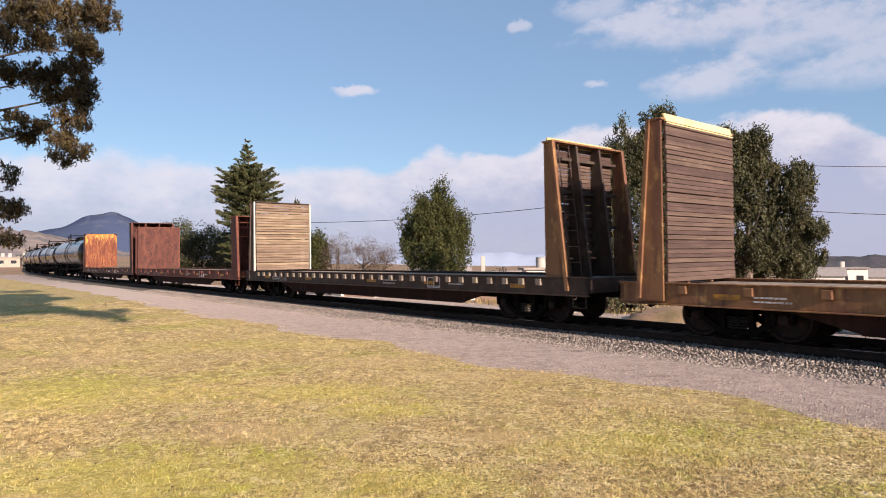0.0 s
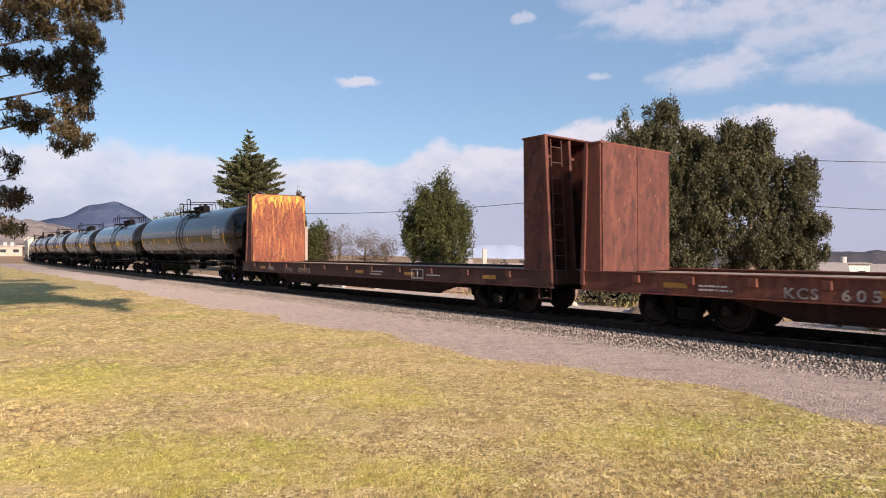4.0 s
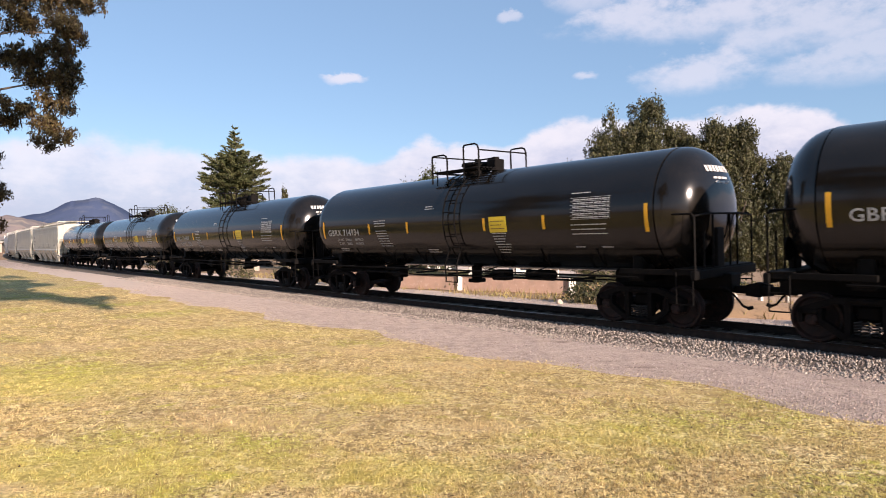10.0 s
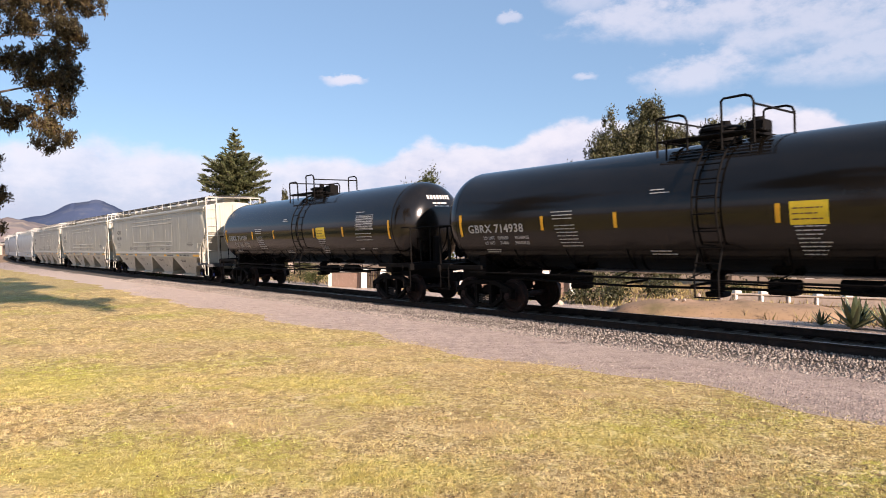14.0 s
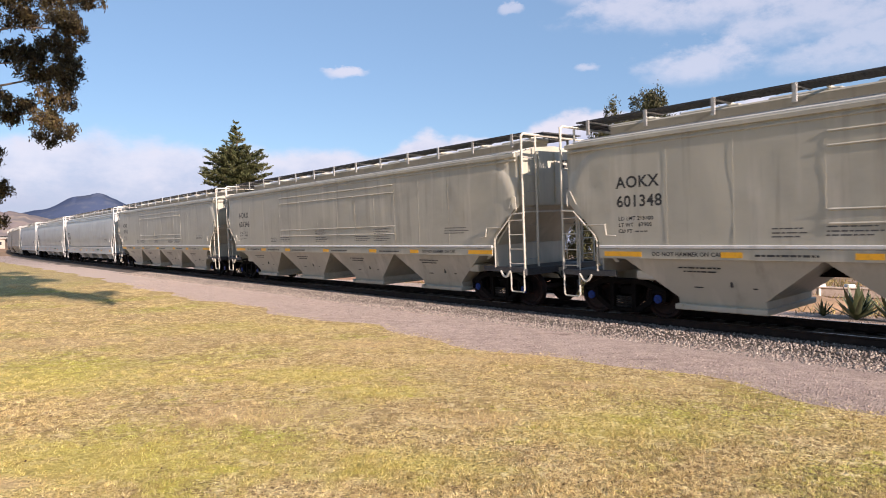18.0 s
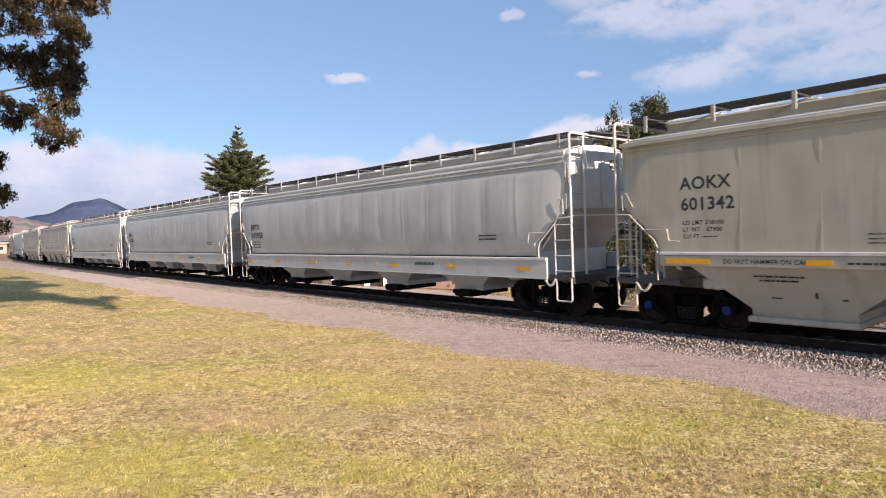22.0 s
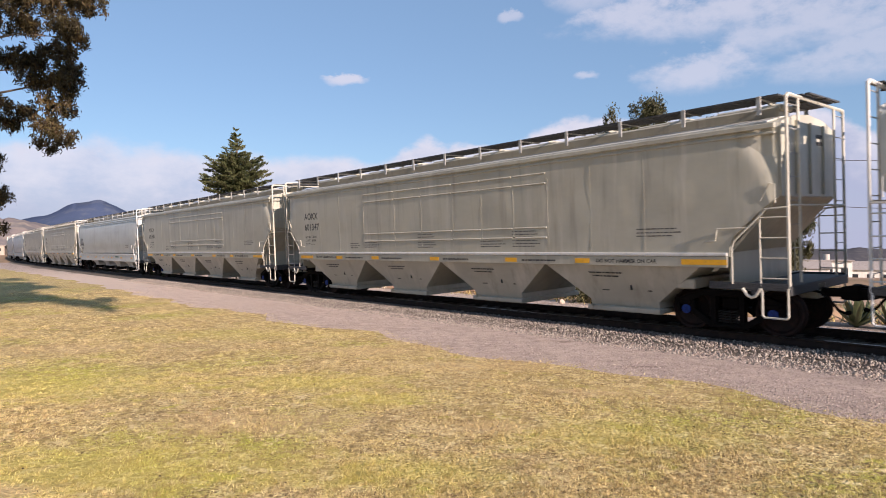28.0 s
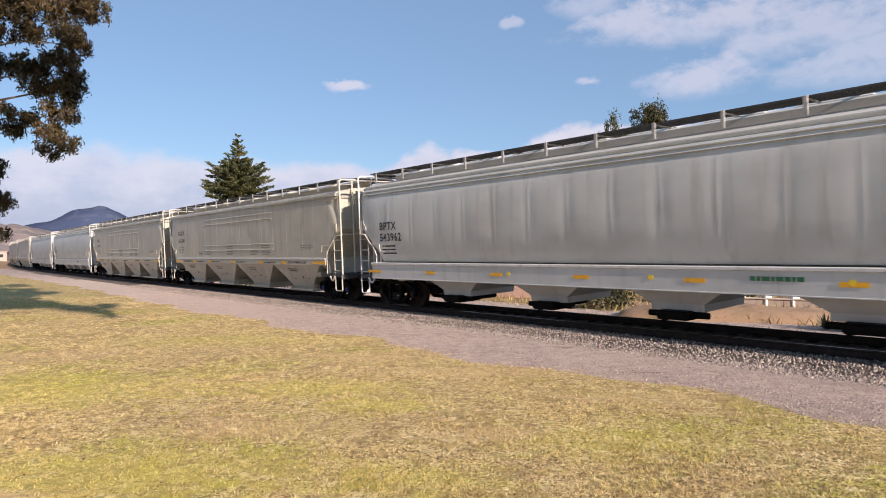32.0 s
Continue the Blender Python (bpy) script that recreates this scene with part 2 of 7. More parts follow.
# ---------------------------------------------------------------- materials
def material(name, layers, rough=0.6, metal=0.0, bump=0.0, bump_scale=60.0, spec=0.5, coat=0.0, coord="Object", spread=0.0, island=False, thin=0.0, bump_dist=0.01, spots=()):
    """layers: the base colour, then (colour, scale, low, high, stretch) mixed over it where a noise of that scale runs from low to high."""
    mat = bpy.data.materials.new(name)
    mat.use_nodes = True
    nt = mat.node_tree
    link = nt.links.new
    bsdf = nt.nodes["Principled BSDF"]
    co = nt.nodes.new("ShaderNodeTexCoord").outputs[coord]
    info = nt.nodes.new("ShaderNodeObjectInfo") if not island else nt.nodes.new("ShaderNodeNewGeometry")
    rnd = info.outputs["Random"] if not island else info.outputs["Random Per Island"]
    col = nt.nodes.new("ShaderNodeRGB")
    col.outputs[0].default_value = (*layers[0], 1)
    last = col.outputs[0]
    for i, (c, scale, lo, hi, stretch) in enumerate(layers[1:]):
        mapping = nt.nodes.new("ShaderNodeMapping")
        mapping.inputs["Scale"].default_value = stretch
        mapping.inputs["Location"].default_value = (i * 7.3, i * 3.1, i * 5.7)
        link(co, mapping.inputs["Vector"])
        tex = nt.nodes.new("ShaderNodeTexNoise")
        tex.inputs["Scale"].default_value, tex.inputs["Detail"].default_value, tex.inputs["Roughness"].default_value = scale, 5, 0.6
        link(mapping.outputs[0], tex.inputs["Vector"])
        fac = nt.nodes.new("ShaderNodeMapRange")
        fac.inputs["From Min"].default_value, fac.inputs["From Max"].default_value = lo, hi
        link(tex.outputs["Fac"], fac.inputs["Value"])
        mix = nt.nodes.new("ShaderNodeMixRGB")
        link(fac.outputs["Result"], mix.inputs[0])
        link(last, mix.inputs[1])
        mix.inputs[2].default_value = (*c, 1)
        last = mix.outputs[0]
    for c, x, y, rx, ry, gain in spots:                     # soft-edged patches of another growth at known places
        mapping = nt.nodes.new("ShaderNodeMapping")
        mapping.inputs["Location"].default_value, mapping.inputs["Scale"].default_value = (-x / rx, -y / ry, 0), (1 / rx, 1 / ry, 0)
        link(co, mapping.inputs["Vector"])
        far = nt.nodes.new("ShaderNodeVectorMath")
        far.operation = "LENGTH"
        link(mapping.outputs[0], far.inputs[0])
        tex = nt.nodes.new("ShaderNodeTexNoise")
        tex.inputs["Scale"].default_value, tex.inputs["Detail"].default_value = 3.5, 5
        link(co, tex.inputs["Vector"])
        add = nt.nodes.new("ShaderNodeMath")
        add.operation = "MULTIPLY_ADD"
        add.inputs[1].default_value = 2.4
        link(tex.outputs["Fac"], add.inputs[0])
        link(far.outputs["Value"], add.inputs[2])
        fac = nt.nodes.new("ShaderNodeMapRange")
        for key, val in (("From Min", 2.5), ("From Max", 1.5), ("To Min", 0.0), ("To Max", gain)):
            fac.inputs[key].default_value = val
        link(add.outputs[0], fac.inputs["Value"])
        mix = nt.nodes.new("ShaderNodeMixRGB")
        link(fac.outputs["Result"], mix.inputs[0])
        link(last, mix.inputs[1])
        mix.inputs[2].default_value = (*c, 1)
        last = mix.outputs[0]
    if spread:
        hsv = nt.nodes.new("ShaderNodeHueSaturation")
        val = nt.nodes.new("ShaderNodeMapRange")
        val.inputs["To Min"].default_value, val.inputs["To Max"].default_value = 1 - spread, 1 + spread
        link(rnd, val.inputs["Value"])
        link(val.outputs["Result"], hsv.inputs["Value"])
        hue = nt.nodes.new("ShaderNodeMapRange")
        hue.inputs["To Min"].default_value, hue.inputs["To Max"].default_value = 0.5 - spread * 0.05, 0.5 + spread * 0.05
        link(rnd, hue.inputs["Value"])
        link(hue.outputs["Result"], hsv.inputs["Hue"])
        link(last, hsv.inputs["Color"])
        last = hsv.outputs[0]
    link(last, bsdf.inputs["Base Color"])
    bsdf.inputs["Roughness"].default_value, bsdf.inputs["Metallic"].default_value = rough, metal
    bsdf.inputs["Specular IOR Level"].default_value = spec
    bsdf.inputs["Coat Weight"].default_value = coat
    if bump:
        tex = nt.nodes.new("ShaderNodeTexNoise")
        tex.inputs["Scale"].default_value, tex.inputs["Detail"].default_value = bump_scale, 4
        link(co, tex.inputs["Vector"])
        b = nt.nodes.new("ShaderNodeBump")
        b.inputs["Strength"].default_value, b.inputs["Distance"].default_value = bump, bump_dist
        link(tex.outputs["Fac"], b.inputs["Height"])
        link(b.outputs[0], bsdf.inputs["Normal"])
    if thin:
        bsdf.inputs["Transmission Weight"].default_value = 0.0
        trans = nt.nodes.new("ShaderNodeBsdfTranslucent")
        link(last, trans.inputs["Color"])
        mixs = nt.nodes.new("ShaderNodeMixShader")
        mixs.inputs[0].default_value = thin
        link(bsdf.outputs[0], mixs.inputs[1])
        link(trans.outputs[0], mixs.inputs[2])
        link(mixs.outputs[0], nt.nodes["Material Output"].inputs["Surface"])
    return mat


ONE = (1, 1, 1)
DOWN = (1, 1, 0.12)
M = {}
M["tank_black"] = material("black_tank_paint", [(0.00765, 0.00632, 0.0051), ((0.0153, 0.0122, 0.00969), 1.6, 0.45, 0.75, (0.4, 1, 1)), ((0.0306, 0.0255, 0.0204), 14, 0.66, 0.82, DOWN)], rough=0.14, bump=0.02, bump_scale=2.5, spec=0.42)
M["tank_head"] = material("black_tank_head_paint", [(0.0075, 0.0062, 0.005), ((0.015, 0.012, 0.0095), 1.6, 0.45, 0.75, ONE)], rough=0.15, bump=0.01, bump_scale=2.5, spec=0.5)
M["amber_dirty"] = material("dirty_amber_reflector", [(0.42, 0.20, 0.025), ((0.2, 0.09, 0.03), 9, 0.45, 0.7, ONE)], rough=0.6)
M["under_black"] = material("black_underframe_paint", [(0.0042, 0.00364, 0.00322), ((0.0098, 0.0077, 0.0063), 5, 0.5, 0.75, ONE), ((0.021, 0.0154, 0.0119), 30, 0.64, 0.84, ONE)], rough=0.7, bump=0.1, spec=0.1)
M["bogie"] = material("grimy_bogie_steel", [(0.006, 0.0052, 0.0048), ((0.012, 0.009, 0.0075), 8, 0.5, 0.75, ONE), ((0.024, 0.018, 0.014), 40, 0.66, 0.84, ONE)], rough=0.8, bump=0.2, bump_scale=40, spec=0.08)
M["hub_blue"] = material("blue_bearing_cap_paint", [(0.012, 0.045, 0.22), ((0.01, 0.02, 0.07), 20, 0.48, 0.65, ONE)], rough=0.6, spec=0.2)
# dark brown that also holds the shade under the sill flange
M["belly"] = material("dark_brown_belly_plate", [(0.026, 0.012, 0.009), ((0.05, 0.022, 0.015), 4, 0.5, 0.72, DOWN), ((0.012, 0.008, 0.007), 12, 0.55, 0.75, ONE)], rough=0.85, bump=0.15, spec=0.15)
M["wheel"] = material("dark_wheel_steel", [(0.016, 0.0104, 0.0096), ((0.044, 0.0208, 0.016), 6, 0.45, 0.7, ONE)], rough=0.6, bump=0.1, spec=0.2)
M["spring"] = material("worn_spring_steel", [(0.0158, 0.014, 0.0124), ((0.00675, 0.009, 0.00788), 20, 0.45, 0.65, ONE)], rough=0.7)
M["hopper_a"] = material("beige_grey_hopper_paint", [(0.435, 0.419, 0.339), ((0.362, 0.344, 0.279), 0.9, 0.45, 0.7, (0.5, 1, 1)), ((0.294, 0.27, 0.218), 3.5, 0.55, 0.8, (1, 1, 0.08)), ((0.53, 0.506, 0.426), 2.2, 0.55, 0.75, DOWN)], rough=0.36, bump=0.03, bump_scale=1.8)
M["roof_white"] = material("white_roof_paint", [(0.52, 0.52, 0.47), ((0.4, 0.39, 0.34), 1.2, 0.45, 0.7, ONE), ((0.3, 0.28, 0.23), 7, 0.6, 0.75, ONE)], rough=0.6)
M["hopper_b"] = material("light_grey_hopper_paint", [(0.539, 0.559, 0.531), ((0.456, 0.464, 0.438), 0.9, 0.45, 0.7, (0.5, 1, 1)), ((0.391, 0.391, 0.353), 3.5, 0.55, 0.8, (1, 1, 0.08))], rough=0.42, bump=0.03, bump_scale=1.8)
M["cream"] = material("cream_safety_paint", [(0.532, 0.511, 0.433), ((0.407, 0.372, 0.303), 5, 0.5, 0.75, DOWN), ((0.222, 0.175, 0.122), 18, 0.66, 0.78, ONE)], rough=0.5)
M["white"] = material("white_stripe_paint", [(0.624, 0.624, 0.592), ((0.48, 0.464, 0.416), 4, 0.5, 0.75, DOWN)], rough=0.5)
M["grating"] = material("galvanised_walkway_grating", [(0.07, 0.072, 0.075), ((0.04, 0.04, 0.04), 30, 0.45, 0.6, ONE)], rough=0.6, metal=0.3)
M["steel_grey"] = material("galvanised_bracket_steel", [(0.42, 0.42, 0.4), ((0.3, 0.29, 0.27), 8, 0.45, 0.7, ONE)], rough=0.5, metal=0.4)
M["yellow"] = material("amber_reflector_strip", [(0.85, 0.42, 0.02), ((0.6, 0.3, 0.03), 10, 0.5, 0.75, ONE)], rough=0.4)
M["placard"] = material("yellow_placard", [(0.85, 0.6, 0.03), ((0.7, 0.48, 0.04), 8, 0.5, 0.75, ONE)], rough=0.45)
M["ink_white"] = material("white_stencil_paint", [(0.50, 0.49, 0.47), ((0.26, 0.25, 0.24), 18, 0.5, 0.7, ONE)], rough=0.6, spec=0.2)
M["ink_faded"] = material("faded_white_stencil_paint", [(0.315, 0.285, 0.255), ((0.15, 0.0975, 0.075), 12, 0.5, 0.7, ONE)], rough=0.7)
M["ink_black"] = material("black_stencil_paint", [(0.03, 0.03, 0.03), ((0.08, 0.08, 0.075), 25, 0.55, 0.75, ONE)], rough=0.6)
M["ink_grey"] = material("grey_black_stencil_paint", [(0.09, 0.085, 0.08)], rough=0.6)
M["ink_green"] = material("green_stencil_paint", [(0.02, 0.13, 0.06)], rough=0.6)
M["flat_tan"] = material("faded_ochre_brown_flatcar_paint", [(0.221, 0.106, 0.0443), ((0.144, 0.0594, 0.0332), 2.2, 0.45, 0.66, DOWN), ((0.398, 0.227, 0.083), 4, 0.55, 0.72, (1, 1, 0.5)), ((0.0775, 0.0367, 0.0243), 9, 0.55, 0.7, DOWN), ((0.464, 0.356, 0.221), 22, 0.66, 0.76, ONE)], rough=0.75, bump=0.12)
M["cap_yellow"] = material("pale_yellow_cap_paint", [(0.74, 0.60, 0.27), ((0.62, 0.47, 0.2), 3, 0.45, 0.7, ONE), ((0.4, 0.24, 0.1), 14, 0.62, 0.74, ONE)], rough=0.65)
M["flat_dark"] = material("grimy_brown_flatcar_paint", [(0.045, 0.0266, 0.0194), ((0.075, 0.0612, 0.0432), 2.5, 0.5, 0.72, ONE), ((0.0975, 0.0432, 0.0252), 7, 0.55, 0.75, DOWN), ((0.165, 0.144, 0.115), 16, 0.68, 0.8, ONE)], rough=0.75, bump=0.12)
M["flat_red"] = material("rusty_red_flatcar_paint", [(0.121, 0.0322, 0.0196), ((0.196, 0.0667, 0.0345), 3, 0.48, 0.7, DOWN), ((0.0633, 0.0207, 0.0149), 7, 0.52, 0.70, ONE), ((0.299, 0.161, 0.0978), 20, 0.66, 0.8, ONE)], rough=0.75, bump=0.12)
M["flat_brown"] = material("red_brown_flatcar_paint", [(0.062, 0.0223, 0.0145), ((0.093, 0.0372, 0.0231), 3, 0.48, 0.7, DOWN), ((0.031, 0.0136, 0.0106), 7, 0.55, 0.72, ONE)], rough=0.75, bump=0.12)
M["rust_plate"] = material("dark_red_rusted_plate", [(0.0846, 0.0236, 0.0154), ((0.132, 0.0426, 0.0256), 2.5, 0.45, 0.65, (1, 1, 0.35)), ((0.0442, 0.0144, 0.0109), 5, 0.5, 0.66, (1, 1, 0.5)), ((0.25, 0.0984, 0.0384), 11, 0.64, 0.74, (1, 1, 0.3)), ((0.184, 0.131, 0.109), 30, 0.68, 0.78, ONE), ((0.202, 0.0656, 0.036), 8, 0.62, 0.7, (1, 1, 0.5)), ((0.0276, 0.0115, 0.0096), 14, 0.60, 0.68, (1, 1, 0.4))], rough=0.8, bump=0.15)
M["rust_orange"] = material("red_orange_rust_streaked_plate", [(0.20, 0.055, 0.024), ((0.12, 0.03, 0.016), 4, 0.44, 0.6, (1, 1.5, 0.3)), ((0.36, 0.15, 0.04), 3.0, 0.54, 0.68, (1, 2, 0.3)), ((0.07, 0.022, 0.014), 15, 0.54, 0.64, (1, 1, 0.4)), ((0.48, 0.26, 0.10), 30, 0.60, 0.68, (1, 1, 0.6)), ((0.40, 0.20, 0.13), 55, 0.60, 0.68, ONE)], rough=0.85, bump=0.3)
M["yellow_old"] = material("old_yellow_paint_flaking", [(0.56, 0.30, 0.04), ((0.32, 0.095, 0.03), 5, 0.42, 0.56, (1, 1, 0.25)), ((0.17, 0.045, 0.02), 14, 0.50, 0.6, (1, 1, 0.35)), ((0.70, 0.45, 0.07), 26, 0.58, 0.7, ONE)], rough=0.7)
M["plank_grey"] = material("weathered_grey_tan_planks", [(0.215, 0.154, 0.1), ((0.13, 0.0882, 0.0579), 9, 0.45, 0.7, (0.5, 0.12, 2)), ((0.326, 0.252, 0.17), 4, 0.5, 0.75, (0.5, 0.2, 2)), ((0.0781, 0.0536, 0.0365), 24, 0.6, 0.75, (0.5, 0.1, 2))], rough=0.85, bump=0.3, bump_scale=25, spread=0.25)
M["plank_brown"] = material("weathered_brown_planks", [(0.0866, 0.0518, 0.0394), ((0.0525, 0.0316, 0.0243), 9, 0.45, 0.7, (0.5, 0.12, 2)), ((0.129, 0.0819, 0.063), 4, 0.5, 0.75, (0.5, 0.2, 2)), ((0.0278, 0.0171, 0.0144), 24, 0.58, 0.75, (0.5, 0.1, 2)), ((0.234, 0.187, 0.148), 30, 0.64, 0.72, (0.5, 0.08, 3))], rough=0.85, bump=0.3, bump_scale=25, spread=0.3)
M["deck"] = material("weathered_deck_planks", [(0.25, 0.20, 0.15), ((0.15, 0.12, 0.09), 8, 0.45, 0.7, ONE), ((0.35, 0.30, 0.24), 4, 0.5, 0.75, ONE)], rough=0.9, bump=0.3, spread=0.2)
M["rail"] = material("worn_rail_steel", [(0.028, 0.019, 0.015), ((0.055, 0.033, 0.023), 6, 0.45, 0.7, ONE)], rough=0.7, spec=0.2)
M["rail_head"] = material("bright_rail_head", [(0.33, 0.32, 0.31)], rough=0.32, metal=0.9)
M["sleeper"] = material("dark_timber_sleeper", [(0.055, 0.043, 0.034), ((0.1, 0.08, 0.06), 7, 0.45, 0.7, ONE)], rough=0.9, bump=0.3)
GREENER, BARER = (0.56, 0.50, 0.10), (0.62, 0.45, 0.24)
TURF = [(GREENER, -5.9, 9.2, 2.4, 1.3, 0.45), (GREENER, -1.9, 9.3, 1.5, 0.7, 0.41), (GREENER, -0.9, 8.2, 0.9, 0.5, 0.45), (GREENER, -3.2, 5.6, 2.0, 0.8, 0.45), (GREENER, -0.4, 5.5, 1.2, 0.5, 0.38),
        (GREENER, 1.9, 6.6, 1.4, 0.7, 0.34), (GREENER, -5.0, 14.5, 2.5, 1.0, 0.26), (BARER, -2.1, 7.1, 1.2, 0.5, 0.45), (BARER, 0.5, 6.9, 0.6, 0.3, 0.52), (BARER, -3.6, 5.1, 0.35, 0.16, 0.68),
        (BARER, -1.6, 12.2, 1.4, 0.7, 0.38), (BARER, 0.6, 10.6, 1.5, 0.5, 0.38), (BARER, 2.6, 8.6, 1.2, 0.4, 0.38), (BARER, -7.5, 12.5, 2.0, 0.7, 0.30)]
# the darkest fine specks also paint the shade between grass clumps
M["lawn"] = material("dry_lawn_turf", [(0.673, 0.512, 0.21), ((0.565, 0.415, 0.201), 0.5, 0.42, 0.62, ONE), ((0.49, 0.457, 0.0887), 0.33, 0.52, 0.66, ONE), ((0.761, 0.614, 0.312), 2.2, 0.5, 0.72, ONE), ((0.348, 0.242, 0.111), 6, 0.56, 0.74, ONE), ((0.163, 0.108, 0.0443), 17, 0.525, 0.66, ONE), ((0.87, 0.721, 0.399), 26, 0.54, 0.68, ONE), ((0.197, 0.129, 0.0554), 40, 0.50, 0.64, ONE), ((0.426, 0.317, 0.121), 0.9, 0.53, 0.66, (1, 1, 1)), ((0.473, 0.422, 0.0964), 3.1, 0.60, 0.70, (1, 1, 1)), ((0.332, 0.238, 0.105), 4.2, 0.55, 0.63, ONE), ((0.723, 0.591, 0.309), 7.5, 0.56, 0.65, ONE), ((0.264, 0.183, 0.0848), 13, 0.55, 0.63, ONE)], rough=0.95, bump=0.9, bump_scale=30, spec=0.1, bump_dist=0.05, spots=TURF)
M["field"] = material("dry_field_soil_and_grass", [(0.357, 0.239, 0.155), ((0.264, 0.183, 0.109), 0.12, 0.45, 0.65, ONE), ((0.147, 0.126, 0.0618), 0.35, 0.52, 0.7, ONE), ((0.326, 0.225, 0.155), 1.5, 0.5, 0.75, ONE), ((0.155, 0.105, 0.0773), 12, 0.55, 0.75, ONE)], rough=0.95, bump=0.5, bump_scale=12, spec=0.1)
M["gravel_road"] = material("mauve_grey_gravel_lane", [(0.476, 0.38, 0.327), ((0.394, 0.309, 0.259), 0.6, 0.42, 0.65, ONE), ((0.559, 0.452, 0.384), 3, 0.5, 0.72, ONE), ((0.178, 0.138, 0.114), 26, 0.54, 0.66, ONE), ((0.691, 0.573, 0.498), 45, 0.56, 0.68, ONE), ((0.262, 0.198, 0.165), 3.0, 0.64, 0.72, (0.35, 1.0, 1)), ((0.143, 0.11, 0.0936), 70, 0.56, 0.66, ONE)], rough=0.95, bump=1.0, bump_scale=38, spec=0.15, bump_dist=0.05, spots=[((0.638, 0.514, 0.418), -20.0, 45.0, 30.0, 40.0, 0.9)])
M["ballast"] = material("grey_ballast_bed", [(0.173, 0.147, 0.121), ((0.113, 0.0936, 0.078), 9, 0.45, 0.65, ONE), ((0.24, 0.207, 0.174), 24, 0.52, 0.7, ONE), ((0.0667, 0.0532, 0.0434), 36, 0.55, 0.7, ONE)], rough=0.95, bump=1.0, bump_scale=30, spec=0.15, bump_dist=0.05)
M["stone"] = material("grey_ballast_stones", [(0.289, 0.246, 0.212), ((0.204, 0.17, 0.145), 5, 0.45, 0.65, ONE), ((0.374, 0.327, 0.285), 14, 0.5, 0.7, ONE)], rough=0.95, spec=0.2, spread=0.4, island=True)
M["pebble"] = material("mauve_gravel_pebbles", [(0.451, 0.365, 0.321), ((0.248, 0.196, 0.168), 6, 0.45, 0.65, ONE)], rough=0.95, spec=0.2, spread=0.4, island=True)
# dark brown that stands in for shade in the hollows of the turf
M["litter"] = material("dark_hollow_shade", [(0.10, 0.065, 0.04), ((0.05, 0.035, 0.022), 6, 0.45, 0.65, ONE)], rough=0.9, spec=0.2, spread=0.4, island=True)
M["blade"] = material("dry_grass_blades", [(0.676, 0.531, 0.248), ((0.575, 0.437, 0.222), 0.5, 0.42, 0.62, ONE), ((0.46, 0.463, 0.114), 0.33, 0.52, 0.66, ONE), ((0.79, 0.647, 0.36), 2.2, 0.5, 0.72, ONE), ((0.256, 0.177, 0.0867), 9, 0.50, 0.62, ONE), ((0.868, 0.736, 0.454), 22, 0.56, 0.7, ONE), ((0.374, 0.268, 0.124), 4.2, 0.55, 0.63, ONE), ((0.767, 0.629, 0.336), 7.5, 0.56, 0.65, ONE), ((0.261, 0.184, 0.0855), 13, 0.55, 0.63, ONE)], rough=0.8, spec=0.12, spread=0.24, island=True, thin=0.3, spots=TURF)
# far land: the haze of distance is mixed into these base colours
M["hill_far"] = material("haze_painted_wooded_hill", [(0.0638, 0.086, 0.146), ((0.0467, 0.0688, 0.112), 0.006, 0.45, 0.65, ONE), ((0.0935, 0.112, 0.155), 0.02, 0.5, 0.7, ONE)], rough=1.0, spec=0.0)
M["range_faint"] = material("haze_painted_blue_range", [(0.30, 0.36, 0.46), ((0.26, 0.32, 0.42), 0.006, 0.45, 0.65, ONE)], rough=1.0, spec=0.0)
M["slope_far"] = material("haze_painted_brown_farmland", [(0.27, 0.22, 0.20), ((0.17, 0.16, 0.16), 0.012, 0.45, 0.62, ONE), ((0.33, 0.27, 0.22), 0.03, 0.52, 0.7, ONE)], rough=1.0, spec=0.0)
M["ridge_far"] = material("haze_painted_grey_ridge", [(0.0975, 0.0938, 0.101), ((0.075, 0.075, 0.0788), 0.01, 0.45, 0.65, ONE), ((0.135, 0.124, 0.12), 0.04, 0.5, 0.7, ONE)], rough=1.0, spec=0.0)


# ---------------------------------------------------------------- ground, lane, ballast, rails
EDGE_S, EDGE_LAT = (-30.0, 2.5, 6.0, 9.0, 17.0, 24.0, 30.0, 40.0, 60.0, 90.0, 120.0), (5.0, 5.35, 5.45, 5.7, 5.75, 6.05, 5.9, 5.4, 5.4, 6.1, 7.0)


def lawn_edge(s):
    """Where the lawn meets the gravel lane, metres from the track."""
    base = float(np.interp(s, EDGE_S, EDGE_LAT))
    return base + 0.22 * math.sin(s * 0.9) + 0.14 * math.sin(s * 2.3 + 1) + 0.3 * noise.noise((s * 0.35, 4.0, 0.0))


def terrain_z(x, y):
    d = math.hypot(x, y)
    a = math.degrees(math.atan2(x, y))
    z = 0.0
    k = min(max((a + 25.0) / 30.0, 0.0), 1.0)              # the land falls away ahead and to the right
    d0 = 52.0 + 78.0 * (1 - k)
    if d > d0:
        far = min((d - d0) / 700.0, 1.0)
        z -= k * (0.045 * min(d - d0, 70.0) + 42.0 * far ** 1.5)
        z += (1 - k) * min(d - d0, 900.0) * 0.008
        z += noise.noise((x * 0.004, y * 0.004, 0.3)) * 6.0 * min((d - d0) / 500.0, 1.0)
    return z


